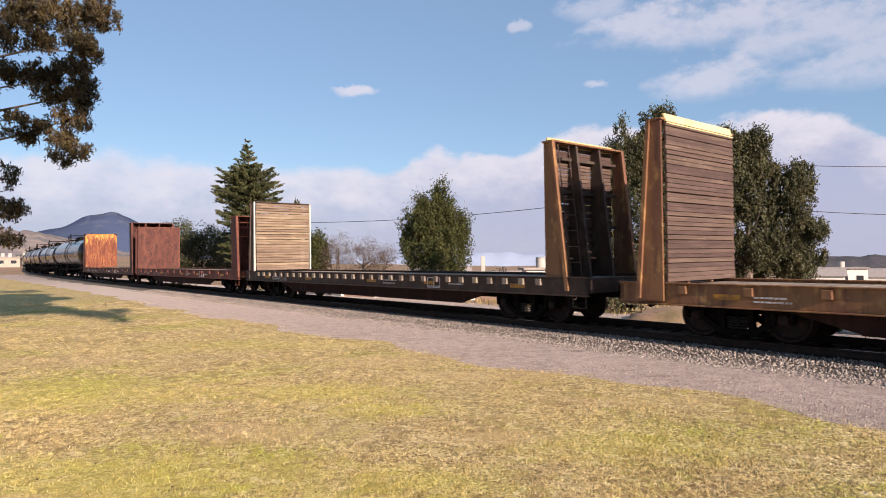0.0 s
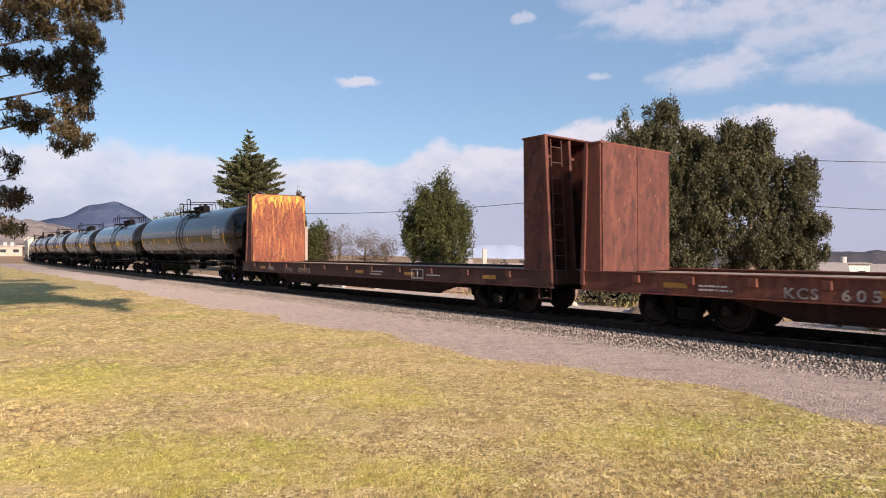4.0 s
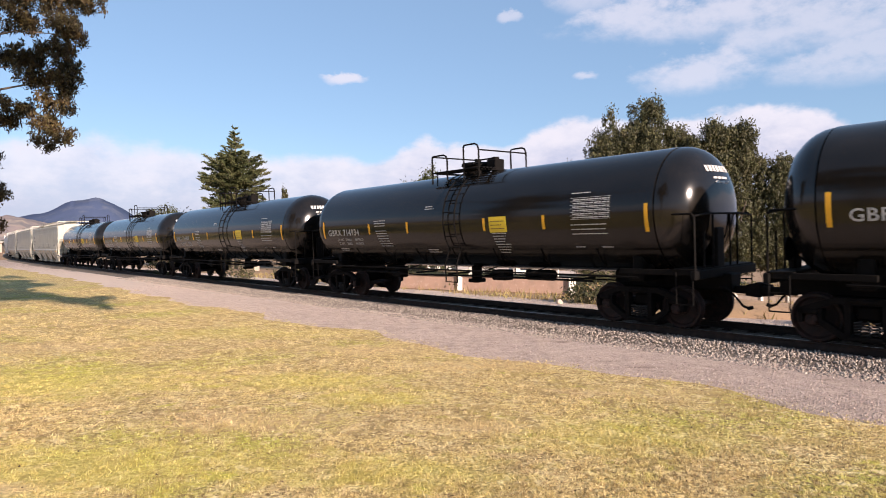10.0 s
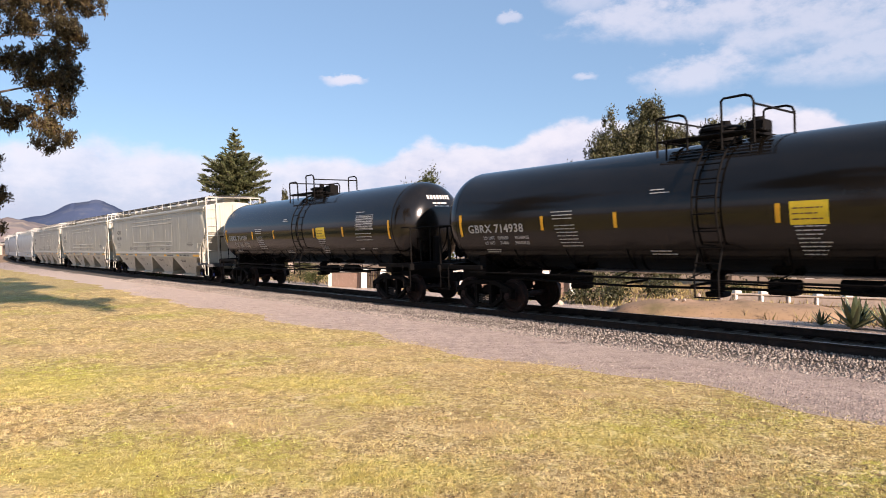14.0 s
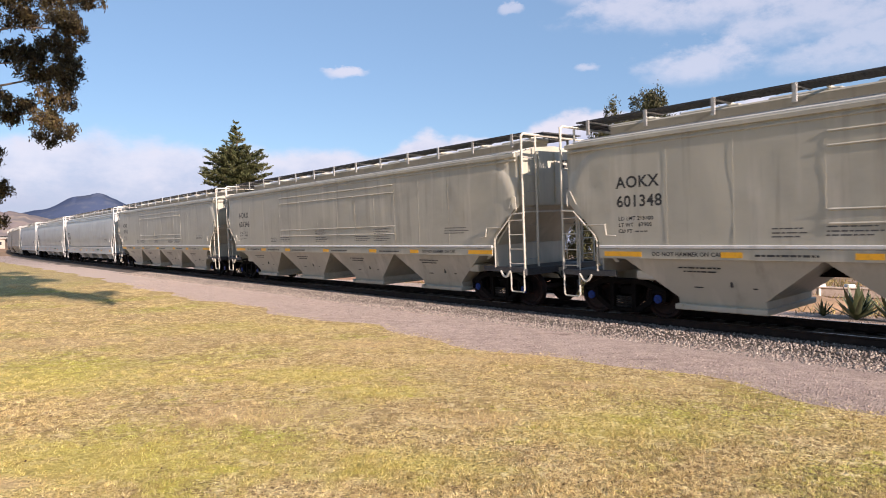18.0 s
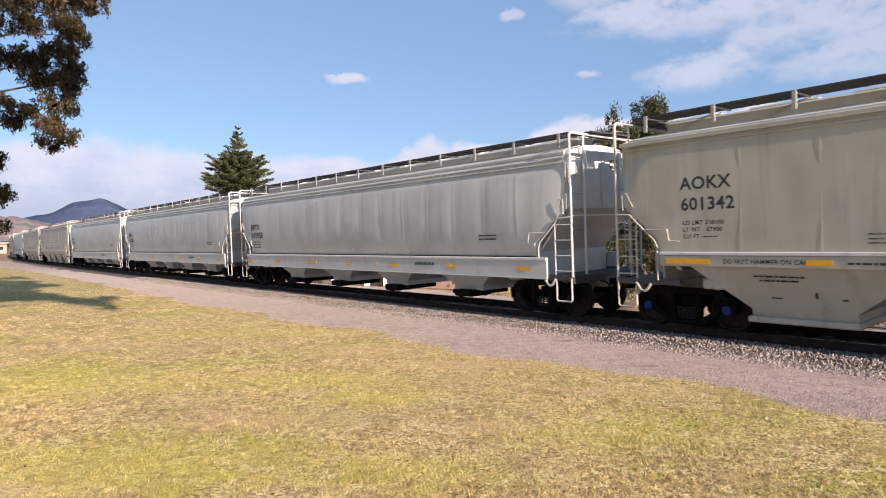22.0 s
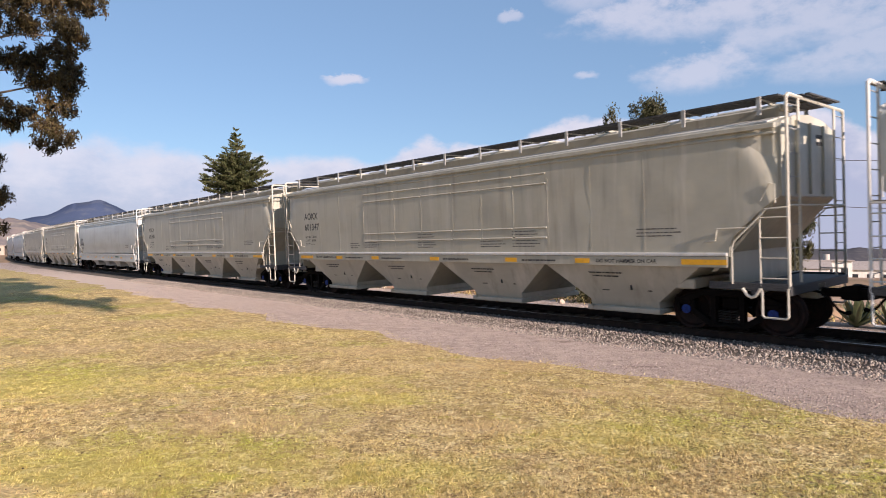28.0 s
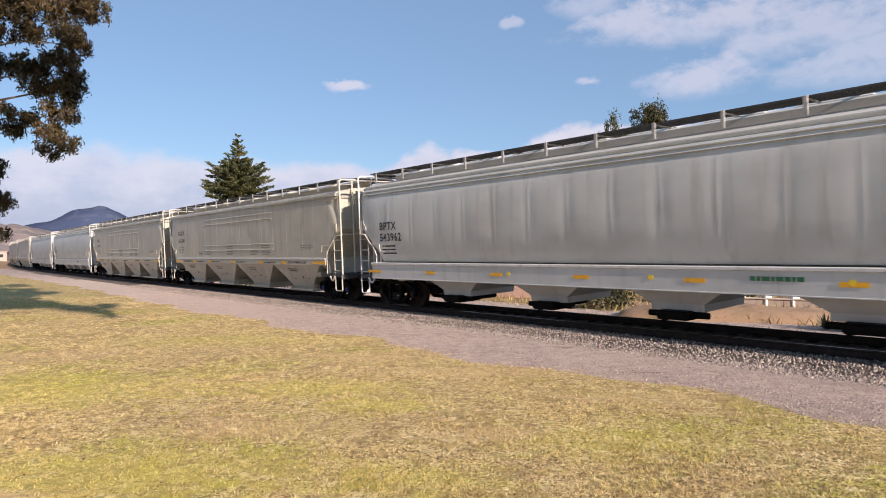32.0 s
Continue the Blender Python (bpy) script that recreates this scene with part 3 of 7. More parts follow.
def make_ground():
    rings, spokes = [0.0] + [2.0 * 1.16 ** i for i in range(53)], 160
    rings = [r for r in rings if r < 4600]
    verts, faces = [(0, 0, -0.012)], []
    for r in rings[1:]:
        for k in range(spokes):
            a = 2 * math.pi * k / spokes
            x, y = r * math.sin(a), r * math.cos(a)
            verts.append((x, y, terrain_z(x, y) - 0.012))
    for k in range(spokes):
        faces.append((0, 1 + k, 1 + (k + 1) % spokes))
    for i in range(len(rings) - 2):
        for k in range(spokes):
            j = (k + 1) % spokes
            p, q = 1 + i * spokes, 1 + (i + 1) * spokes
            faces.append((p + k, q + k, q + j, p + j))
    g = Shape()
    g.v, g.f = verts, faces
    solid("ground", g, M["field"], "dry tan field soil with sparse grass", "ground", kind="structure")


def strip(name, mat, label, category, lat0, lat1, z, s0, s1, step, cols):
    verts, faces = [], []
    ss = np.arange(s0, s1 + step, step)
    for s in ss:
        a, b = lat0(s), lat1(s)
        for c in range(cols + 1):
            k = c / cols
            p = spot(s, a + (b - a) * k, 0)
            verts.append((p.x, p.y, z(s, a + (b - a) * k)))
    for i in range(len(ss) - 1):
        for c in range(cols):
            q = i * (cols + 1) + c
            faces.append((q, q + 1, q + cols + 2, q + cols + 1))
    g = Shape()
    g.v, g.f = verts, faces
    return solid(name, g, mat, label, category, kind="structure")


def bed_z(lat):
    a = abs(lat)
    return 0.10 - lat * math.tan(radians(CANT)) * 0.6 if a < 1.75 else max(0.1 - math.copysign(1.75, lat) * 0.027 - (a - 1.75) * 0.13, 0.004)


def make_lanes():
    strip("lawn", M["lawn"], "short dry yellow lawn with greener patches", "lawn", lambda s: lawn_edge(s), lambda s: 62.0, lambda s, l: 0.012, -45, 112, 0.5, 30)
    strip("gravel_lane", M["gravel_road"], "mauve-grey gravel service lane beside the track", "road", lambda s: 2.3, lambda s: lawn_edge(s) + 0.15,
          lambda s, l: 0.006 + 0.012 * noise.noise((s * 0.3, l * 0.5, 1.0)) if l < lawn_edge(s) - 0.5 else 0.004, -60, 200, 0.5, 10)
    strip("ballast_bed", M["ballast"], "grey crushed stone ballast bed under the rails", "ballast", lambda s: -2.9, lambda s: 2.75,
          lambda s, l: bed_z(l) + 0.012 * noise.noise((s * 1.3, l * 1.7, 2.0)), -60, 200, 0.5, 14)
    strip("far_verge", M["gravel_road"], "dusty gravel verge beyond the track", "verge", lambda s: -5.2 + 0.5 * noise.noise((s * 0.2, 9.0, 0)), lambda s: -2.6, lambda s, l: 0.004, -40, 160, 1.0, 4)


RAIL_OUT = [(-0.07, 0), (0.07, 0), (0.07, 0.012), (0.012, 0.028), (0.009, 0.125), (0.034, 0.138), (0.036, 0.165), (0.028, 0.172), (-0.028, 0.172), (-0.036, 0.165), (-0.034, 0.138), (-0.009, 0.125), (-0.012, 0.028), (-0.07, 0.012)]


def make_rails():
    track = thing("railway_track", "worn steel rails on dark timber sleepers", "track", kind="structure")
    tilt = radians(CANT)
    for lat in (0.755, -0.755):
        rings, tops = [], []
        for s in np.concatenate([np.arange(-300, -60, 4.0), np.arange(-60, 200, 1.0)]):
            ring, top = [], []
            for o, z in RAIL_OUT:
                zz = RAIL_Z - 0.172 + z - lat * math.sin(tilt)
                p = spot(s, lat + o, zz)
                ring.append(p)
            for o, z in ((-0.022, 0.1735), (0.022, 0.1735)):
                top.append(spot(s, lat + o, RAIL_Z - 0.172 + z - lat * math.sin(tilt)))
            rings.append(ring)
            tops.append(top)
        rail = part("rail", Shape().loft(rings), M["rail"], track, smooth=20)
        part("running_surface", Shape().loft(tops, closed=False), M["rail_head"], rail, "polished rail head", smooth=0)
    tie = Shape().box((0, 0, -0.085), (0.22, 2.6, 0.17), 0.012).mesh("sleeper", M["sleeper"])
    plate = Shape()
    for lat in (0.755, -0.755):
        plate.box((0, lat, 0.008), (0.19, 0.33, 0.016), 0.004)
        for dx in (-0.06, 0.06):
            for dy in (-0.1, 0.1):
                plate.box((dx, lat + dy, 0.025), (0.03, 0.03, 0.03), 0.005)
    plate = plate.mesh("tie_plate", M["rail"])
    for i in range(220):
        s = -28 + i * 0.56
        p = spot(s, 0, RAIL_Z - 0.192)
        m = Matrix.Translation(p) @ Matrix.Rotation(float(heading(s)) - math.pi / 2, 4, "Z") @ Matrix.Rotation(radians(CANT), 4, "X")
        tie_ob = part("sleeper", tie, None, track, at=m)
        if i < 150:
            part("tie_plate", plate, None, tie_ob)


def stones(name, mat, label, category, count, place, size, seed):
    rng = np.random.default_rng(seed)
    base = np.array([(1, 0, 0), (-1, 0, 0), (0, 1, 0), (0, -1, 0), (0, 0, 1), (0, 0, -0.6)], dtype=float)
    tri = np.array([(0, 2, 4), (2, 1, 4), (1, 3, 4), (3, 0, 4), (2, 0, 5), (1, 2, 5), (3, 1, 5), (0, 3, 5)])
    verts, faces = np.zeros((count * 6, 3)), np.zeros((count * 8, 3), dtype=int)
    for i in range(count):
        c = np.array(place(rng))
        r = size * rng.uniform(0.55, 1.5)
        v = base * rng.uniform(0.6, 1.25, (6, 3)) * r
        a, b = rng.uniform(0, 6.28), rng.uniform(-0.5, 0.5)
        ca, sa, cb, sb = math.cos(a), math.sin(a), math.cos(b), math.sin(b)
        v = v @ np.array([(ca, sa, 0), (-sa, ca, 0), (0, 0, 1)]) @ np.array([(1, 0, 0), (0, cb, sb), (0, -sb, cb)])
        verts[i * 6:i * 6 + 6] = v + c
        faces[i * 8:i * 8 + 8] = tri + i * 6
    me = fast_mesh(name, verts, faces, mat)
    return tagged(new(name, me), label, category, kind="stuff")


def ballast_place(rng):
    s = -6 + 52 * rng.random() ** 1.5
    lat = rng.uniform(0.9, 3.0) if rng.random() < 0.74 else rng.uniform(-3.6, -0.85)
    p = spot(s, lat, bed_z(lat) + 0.012 if lat < 2.75 else 0.01)
    return p.x, p.y, p.z


def lane_place(rng):
    s = -4 + 40 * rng.random() ** 1.6
    p = spot(s, rng.uniform(2.7, lawn_edge(s) + 0.2), 0.008)
    return p.x, p.y, p.z


def hollow_place(rng):
    d, a = 5.0 + 22.0 * rng.random() ** 1.3, radians(rng.uniform(-38, 38))
    return d * math.sin(a), d * math.cos(a), 0.022


def make_grass():
    rng = np.random.default_rng(5)
    n = 520000
    d = 4.3 + 31.0 * rng.random(n) ** 2.1
    a = np.radians(rng.uniform(-40, 40, n))
    tuft = rng.integers(0, n // 11, n)                      # blades stand in small tufts
    d, a = d[tuft], a[tuft]
    x, y = d * np.sin(a) + rng.normal(0, 0.019, n) * (0.7 + d / 14), d * np.cos(a) + rng.normal(0, 0.019, n) * (0.7 + d / 14)
    c, sn = math.cos(HEAD0), math.sin(HEAD0)
    lat = TRACK_D - (x * c + y * sn)
    along = -x * sn + y * c
    edge = np.interp(along, EDGE_S, EDGE_LAT) + 0.22 * np.sin(along * 0.9) + 0.14 * np.sin(along * 2.3 + 1)
    keep = lat > edge + rng.uniform(-0.35, 0.25, n)
    # the turf is thin in places
    clump = np.sin(x * 1.7 + 2 * np.sin(y * 0.9)) * np.sin(y * 1.3 + 1.5 * np.sin(x * 1.1)) + 0.6 * np.sin(x * 6.1 + y * 3.3) * np.sin(y * 5.7 - x * 2.1)
    keep &= clump + rng.uniform(-1.0, 1.4, n) > -0.35
    x, y, d = x[keep], y[keep], d[keep]
    n = len(x)
    h = rng.uniform(0.010, 0.036, n) * (0.75 + 0.5 * (np.sin(x * 2.3 + np.sin(y * 1.9)) * np.sin(y * 2.7 + 1.3) * 0.5 + 0.5))
    w = rng.uniform(0.0018, 0.0038, n) * (0.6 + d / 9)
    yaw = rng.uniform(0, 6.283, n)
    lean = rng.uniform(0.2, 1.6, n) * h
    ly = rng.uniform(0, 6.283, n)
    dx, dy = np.cos(yaw) * w, np.sin(yaw) * w
    verts = np.zeros((n, 3, 3))
    verts[:, 0] = np.stack([x - dx, y - dy, np.full(n, 0.010)], 1)
    verts[:, 1] = np.stack([x + dx, y + dy, np.full(n, 0.010)], 1)
    verts[:, 2] = np.stack([x + np.cos(ly) * lean, y + np.sin(ly) * lean, 0.012 + h], 1)
    faces = np.arange(n * 3).reshape(n, 3)
    tagged(new("grass_blades", fast_mesh("grass_blades", verts.reshape(-1, 3), faces, M["blade"])), "short dry straw-coloured lawn grass blades", "grass", kind="stuff")


def make_hills():
    def ridge(name, mat, label, az0, az1, dist, top, depth, base):
        g, n = Shape(), 90
        rings = []
        for i in range(n + 1):
            a = radians(az0 + (az1 - az0) * i / n)
            hgt = top(az0 + (az1 - az0) * i / n)
            ring = []
            for k, (dd, f) in enumerate(((-1.0, 0.0), (-0.75, 0.3), (-0.5, 0.6), (-0.25, 0.86), (0, 1.0), (0.4, 0.8), (1.0, 0.0))):
                r = dist + depth * dd
                wob = 1 + 0.06 * noise.noise((a * 40, k * 0.7, dist * 0.01)) if 0 < k < 6 else 1
                ring.append((r * math.sin(a), r * math.cos(a), base + (hgt - base) * f * wob))
            rings.append(ring)
        g.loft(rings, closed=False)
        solid(name, g, mat, label, "hill", kind="structure")

    def bell(az, mid, wide, hgt, p=2.0):
        return hgt * math.exp(-abs((az - mid) / wide) ** p)

    # the ridges get their haze from painted colour, not from any air between
    ridge("wooded_hill", M["hill_far"], "distant wooded hill with haze painted in blue", -44, -20, 2500,
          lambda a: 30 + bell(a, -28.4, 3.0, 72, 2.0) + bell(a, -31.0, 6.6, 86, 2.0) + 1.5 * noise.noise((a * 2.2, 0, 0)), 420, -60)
    ridge("far_range", M["hill_far"], "distant mountain range with painted blue haze", -50, -24, 4200, lambda a: 60 + bell(a, -37.0, 2.6, 135) + bell(a, -44, 4, 160) + 14 * noise.noise((a, 3, 0)), 380, -80)
    ridge("farm_slope", M["slope_far"], "brown farmland slope with painted haze", -50, -20, 1300,
          lambda a: 8 + bell(a, -36, 7.0, 52, 2.0) + 4 * noise.noise((a * 1.7, 5, 0)), 420, -25)
    ridge("right_ridge", M["ridge_far"], "low grey wooded ridge with painted haze", 20, 62, 2300, lambda a: -6 + bell(a, 36, 9, 10) + 2.5 * noise.noise((a * 1.3, 7, 0)), 500, -120)
    ridge("mid_range", M["range_faint"], "horizon range painted very faint blue for haze", -14, 34, 4400, lambda a: -5 + bell(a, 2, 9, 55) + 8 * noise.noise((a * 0.7, 11, 0)), 300, -160)


make_ground()
make_lanes()
make_rails()
make_hills()
# ---------------------------------------------------------------- shared railway parts
WHEEL_R, AXLE_HALF = 0.457, 0.889
SHARED = {}


def build_shared():
    w = Shape()
    w.rod((0, -0.98, 0), (0, 0.98, 0), 0.075, 14)
    for sgn in (-1, 1):
        prof = [(0.66, 0.10), (0.66, 0.30), (0.675, 0.37), (0.655, 0.395), (0.655, 0.455), (0.66, 0.483), (0.675, 0.486), (0.69, 0.465), (0.70, 0.458), (0.79, 0.452), (0.795, 0.445), (0.795, 0.40), (0.78, 0.385), (0.745, 0.36), (0.725, 0.24), (0.735, 0.16), (0.81, 0.145), (0.815, 0.10)]
        w.lathe([(sgn * y, r) for y, r in prof], 36)
        w.lathe([(sgn * 0.93, 0.05), (sgn * 0.93, 0.118), (sgn * 1.03, 0.118), (sgn * 1.05, 0.1), (sgn * 1.06, 0.04)], 16)
        for k in range(3):
            a = 2.094 * k
            w.box((0.065 * math.cos(a), sgn * 1.062, 0.065 * math.sin(a)), (0.035, 0.03, 0.035), 0.006)
    SHARED["wheelset"] = w.mesh("wheelset", M["wheel"])
    cap = Shape()
    cap.lathe([(-1.058, 0.02), (-1.058, 0.1), (-1.075, 0.095), (-1.084, 0.02)], 14)
    SHARED["bearing_cap"] = cap.mesh("bearing_cap", M["hub_blue"])

    f = Shape()
    y0, y1 = -0.085, 0.085
    a, z = AXLE_HALF, WHEEL_R
    f.prism([(-a - 0.22, z + 0.12), (-a + 0.1, z + 0.2), (-0.5, z + 0.31), (0.5, z + 0.31), (a - 0.1, z + 0.2), (a + 0.22, z + 0.12), (a + 0.22, z + 0.2), (a - 0.05, z + 0.31), (0.5, z + 0.43), (-0.5, z + 0.43), (-a + 0.05, z + 0.31), (-a - 0.22, z + 0.2)], y0, y1)
    for sgn in (-1, 1):
        def px(pts):
            return [(sgn * x, zz) for x, zz in pts]
        f.prism(px([(a - 0.2, z + 0.2), (a - 0.13, z + 0.2), (a - 0.13, z - 0.05), (a - 0.2, z - 0.08)]), y0, y1)
        f.prism(px([(a + 0.14, z + 0.2), (a + 0.22, z + 0.17), (a + 0.2, z - 0.06), (a + 0.14, z - 0.06)]), y0, y1)
        f.prism(px([(0.24, z + 0.33), (0.34, z + 0.33), (0.34, z - 0.24), (0.24, z - 0.24)]), y0, y1)
        f.prism(px([(0.2, z - 0.34), (0.36, z - 0.34), (a - 0.16, z - 0.1), (a - 0.13, z + 0.06), (0.34, z - 0.22), (0.2, z - 0.24)]), y0 + 0.01, y1 - 0.01)
        f.box((sgn * a, 0, z + 0.15), (0.24, 0.2, 0.1), 0.02)
    f.box((0, 0, z - 0.29), (0.56, 0.24, 0.09), 0.02)
    f.box((0, -0.1, z + 0.37), (0.5, 0.03, 0.06), 0.008)
    SHARED["sideframe"] = f.mesh("sideframe", M["bogie"])

    b = Shape()
    b.box((0, 0, z + 0.15), (0.36, 1.86, 0.24), 0.03)
    b.rod((0, 0, z + 0.2), (0, 0, z + 0.42), 0.2, 16)
    for sgn in (-1, 1):
        b.box((0, sgn * 0.62, z + 0.31), (0.2, 0.16, 0.1), 0.015)
        b.box((sgn * 0.36, 0, z - 0.02), (0.08, 1.5, 0.12), 0.015)
        b.rod((sgn * 0.36, 0, z), (sgn * 0.05, 0, z + 0.12), 0.025)
        for yy in (-0.72, 0.72):
            b.box((sgn * (a - WHEEL_R - 0.05), yy, z + 0.02), (0.06, 0.1, 0.28), 0.02)
    SHARED["bogie"] = b.mesh("bogie", M["bogie"])

    sp = Shape()
    for dx, dy in ((-0.14, -0.02), (0.0, -0.05), (0.14, -0.02)):
        pts = [(dx + 0.058 * math.cos(k * 0.785), dy + 0.058 * math.sin(k * 0.785), z - 0.24 + 0.26 * k / 40) for k in range(41)]
        sp.tube(pts, 0.015, 5)
    SHARED["spring"] = sp.mesh("spring", M["spring"])

    c = Shape()
    c.box((0.28, 0, 0.84), (0.6, 0.14, 0.16), 0.02)
    c.prism([(0.5, 0.72), (0.72, 0.7), (0.8, 0.76), (0.8, 0.98), (0.72, 1.0), (0.5, 0.95)], -0.13, 0.02)
    c.prism([(0.66, 0.7), (0.78, 0.7), (0.78, 1.0), (0.66, 1.0)], 0.06, 0.15)
    c.box((0.58, 0.08, 0.84), (0.2, 0.12, 0.2), 0.03)
    SHARED["coupler"] = c.mesh("coupler", M["bogie"])
    h = Shape()
    h.tube([(0.0, 0, 0.9), (0.2, 0, 0.86), (0.38, 0.0, 0.68), (0.5, 0.02, 0.52), (0.62, 0.02, 0.47)], 0.026, 7)
    h.rod((0.6, 0.02, 0.47), (0.7, 0.02, 0.5), 0.04, 8)
    SHARED["air_hose"] = h.mesh("air_hose", M["under_black"])


def running_gear(car, half, reach, caps=False):
    """Bogies, couplers and hoses; reach is where the couplers meet, from the car's middle."""
    for sgn in (1, -1):
        b = part("bogie", SHARED["bogie"], None, car, "", pose(sgn * half, 0, 0))
        for y in (-1, 1):
            part("sideframe", SHARED["sideframe"], None, b, "", pose(0, y * 1.0, 0) if y < 0 else pose(0, 1.0, 0, 0, 0, 180))
            part("spring", SHARED["spring"], None, b, "", pose(0, y * 1.0, 0))
        for x in (-1, 1):
            part("wheelset", SHARED["wheelset"], None, b, "", pose(x * AXLE_HALF, 0, WHEEL_R))
            if caps:
                for turn in (0, 180):
                    part("bearing_cap", SHARED["bearing_cap"], None, b, "blue bearing cap", pose(x * AXLE_HALF, 0, WHEEL_R, 0, 0, turn))
        turn = 0 if sgn > 0 else 180
        part("coupler", SHARED["coupler"], None, car, "", pose(sgn * (reach - 0.74), 0, 0, 0, 0, turn))
        part("air_hose", SHARED["air_hose"], None, car, "", pose(sgn * (reach - 0.72), sgn * -0.32, 0, 0, 0, turn))


def lettering(words, size, x, z, face, mat, parent, name="lettering", spacing=1.0, wide=1.0):
    """Words on the side that faces the lawn, starting at x with their foot at z; face(z) gives the side's y there."""
    cu = bpy.data.curves.new(name, "FONT")
    cu.body, cu.size, cu.resolution_u, cu.space_character = words, size / 0.72, 3, spacing
    cu.offset = 0.02 * size / 0.72
    tmp = bpy.data.objects.new(name, cu)
    scene.collection.objects.link(tmp)
    bpy.context.view_layer.update()
    me = bpy.data.meshes.new_from_object(tmp.evaluated_get(bpy.context.evaluated_depsgraph_get()))
    bpy.data.objects.remove(tmp)
    bpy.data.curves.remove(cu)
    for v in me.vertices:
        px, pz = v.co.x, v.co.y
        v.co = (x + px * wide, face(z + pz), z + pz)
    me.materials.clear()
    me.materials.append(mat)
    me.update()
    ob = new(name, me)
    ob.parent = parent
    return tagged(ob, kind="stuff")


def patch(x0, x1, z0, z1, face, shape=None, rows=6):
    """A thin sheet laid on a side."""
    g = shape or Shape()
    zs = [z0 + (z1 - z0) * i / rows for i in range(rows + 1)]
    g.loft([[(x0, face(q), q), (x1, face(q), q), (x1, face(q) - 0.003, q), (x0, face(q) - 0.003, q)] for q in zs])
    return g


def bars(lines, face, shape=None, thick=0.03):
    """Rows of unreadable small writing: (x, z, length)."""
    g = shape or Shape()
    rng = random.Random(7)
    for x, z, length in lines:
        at = x
        while at < x + length - 0.02:
            w = min(rng.uniform(0.05, 0.2), x + length - at)
            patch(at, at + w, z, z + thick, face, g, 1)
            at += w + 0.022
    return g


# ---------------------------------------------------------------- tank cars
def build_tank(length, number, older=False):
    """A black tank car; length between couplings."""
    TANK_R, TANK_Z = (1.53, 2.68) if older else (1.45, 2.60)

    def tank_face(z):
        k = max(min((z - TANK_Z) / TANK_R, 1), -1)
        return -math.sqrt(max(1 - k * k, 0)) * (TANK_R + 0.012) - 0.012

    car = thing("tank_car", "glossy black railway tank car with top platform and amber reflectors", "tank car", "freight train")
    tip, half = length / 2 - 0.95, length / 2 - (2.85 if older else 2.237)
    mid = 0.1 if older else 0.0
    reach = length / 2
    n = 56
    prof = []
    dome = 0.84
    nose = tip + 0.22
    for i in range(13):
        a = math.pi / 2 * i / 12
        prof.append((-nose + dome * (1 - math.cos(a)), max(TANK_R * math.sin(a) ** 0.72, 0.02)))
    prof.append((-nose + dome + 0.03, TANK_R + 0.012))
    for i in range(1, 6):
        prof.append((-nose + dome + (2 * nose - 2 * dome) * i / 6, TANK_R + 0.012))
    prof += [(-x, r) for x, r in prof[:14][::-1]]
    part("tank", Shape().loft([[(x, r * math.cos(2 * math.pi * k / n), TANK_Z + r * math.sin(2 * math.pi * k / n)) for k in range(n)] for x, r in prof[13:-13]]), M["tank_black"], car, smooth=40)
    for cut in (prof[:13], prof[-13:]):
        dome_shape = Shape().loft([[(x, r * math.cos(2 * math.pi * k / n), TANK_Z + r * math.sin(2 * math.pi * k / n)) for k in range(n)] for x, r in cut])
        part("tank_head", dome_shape, M["tank_head"], car, smooth=60)

    # stub sills, bolsters and end platforms
    for sgn in (1, -1):
        s = Shape()
        s.box((sgn * (half + 0.3), 0, 1.0), (2.9, 0.5, 0.38), 0.03)
        s.box((sgn * half, 0, 1.16), (0.4, 2.3, 0.28), 0.03)
        for y in (-1, 1):
            s.prism([(sgn * (half - 0.26), 1.2), (sgn * (half + 0.26), 1.2), (sgn * (half + 0.2), 1.75), (sgn * (half - 0.2), 1.75)], y * 0.75, y * 0.85)
            s.box((sgn * half, y * 0.86, 1.42), (0.26, 0.42, 0.36), 0.03)
        s.box((sgn * (length / 2 - 0.72), 0, 1.22), (0.12, 2.9, 0.2), 0.02)
        part("bolster_frame", s, M["under_black"], car)
        p = Shape()
        p.box((sgn * (length / 2 - 0.95), 0, 1.335), (0.5, 2.8, 0.035), 0.006)
        for y in (-1.35, 1.35):
            p.box((sgn * (length / 2 - 1.6), y, 1.27), (1.8, 0.08, 0.12), 0.01)
        part("end_platform", p, M["under_black"], car)
        r = Shape()
        xo, xi = sgn * (length / 2 - 0.72), sgn * (length / 2 - 1.35)
        for y in (-1.35, 1.35):
            r.tube([(xo, y, 1.3), (xo, y, 2.42), (xo - sgn * 0.06, y, 2.5), (xi, y * 0.985, 2.5)], 0.022, 6)
        r.tube([(xo, -1.35, 2.45), (xo, -0.8, 2.5), (xo, 0.8, 2.5), (xo, 1.35, 2.45)], 0.022, 6)
        r.tube([(xo, -0.95, 1.3), (xo, -0.95, 2.1)], 0.022, 6)
        for y in (-0.55, 0.25, 0.6):
            r.tube([(xo, y, 1.3), (xo, y, 2.5)], 0.024, 6)
        part("brake_stand", Shape().box((xo - sgn * 0.06, -0.2, 1.75), (0.14, 0.34, 0.9), 0.03), M["under_black"], car)
        part("end_railing", r, M["under_black"], car)
        for y in (-1.4, 1.4):
            st = Shape()
            for x in (length / 2 - 0.75, length / 2 - 1.12):
                st.rod((sgn * x, y, 1.28), (sgn * x, y, 0.6), 0.016, 6)
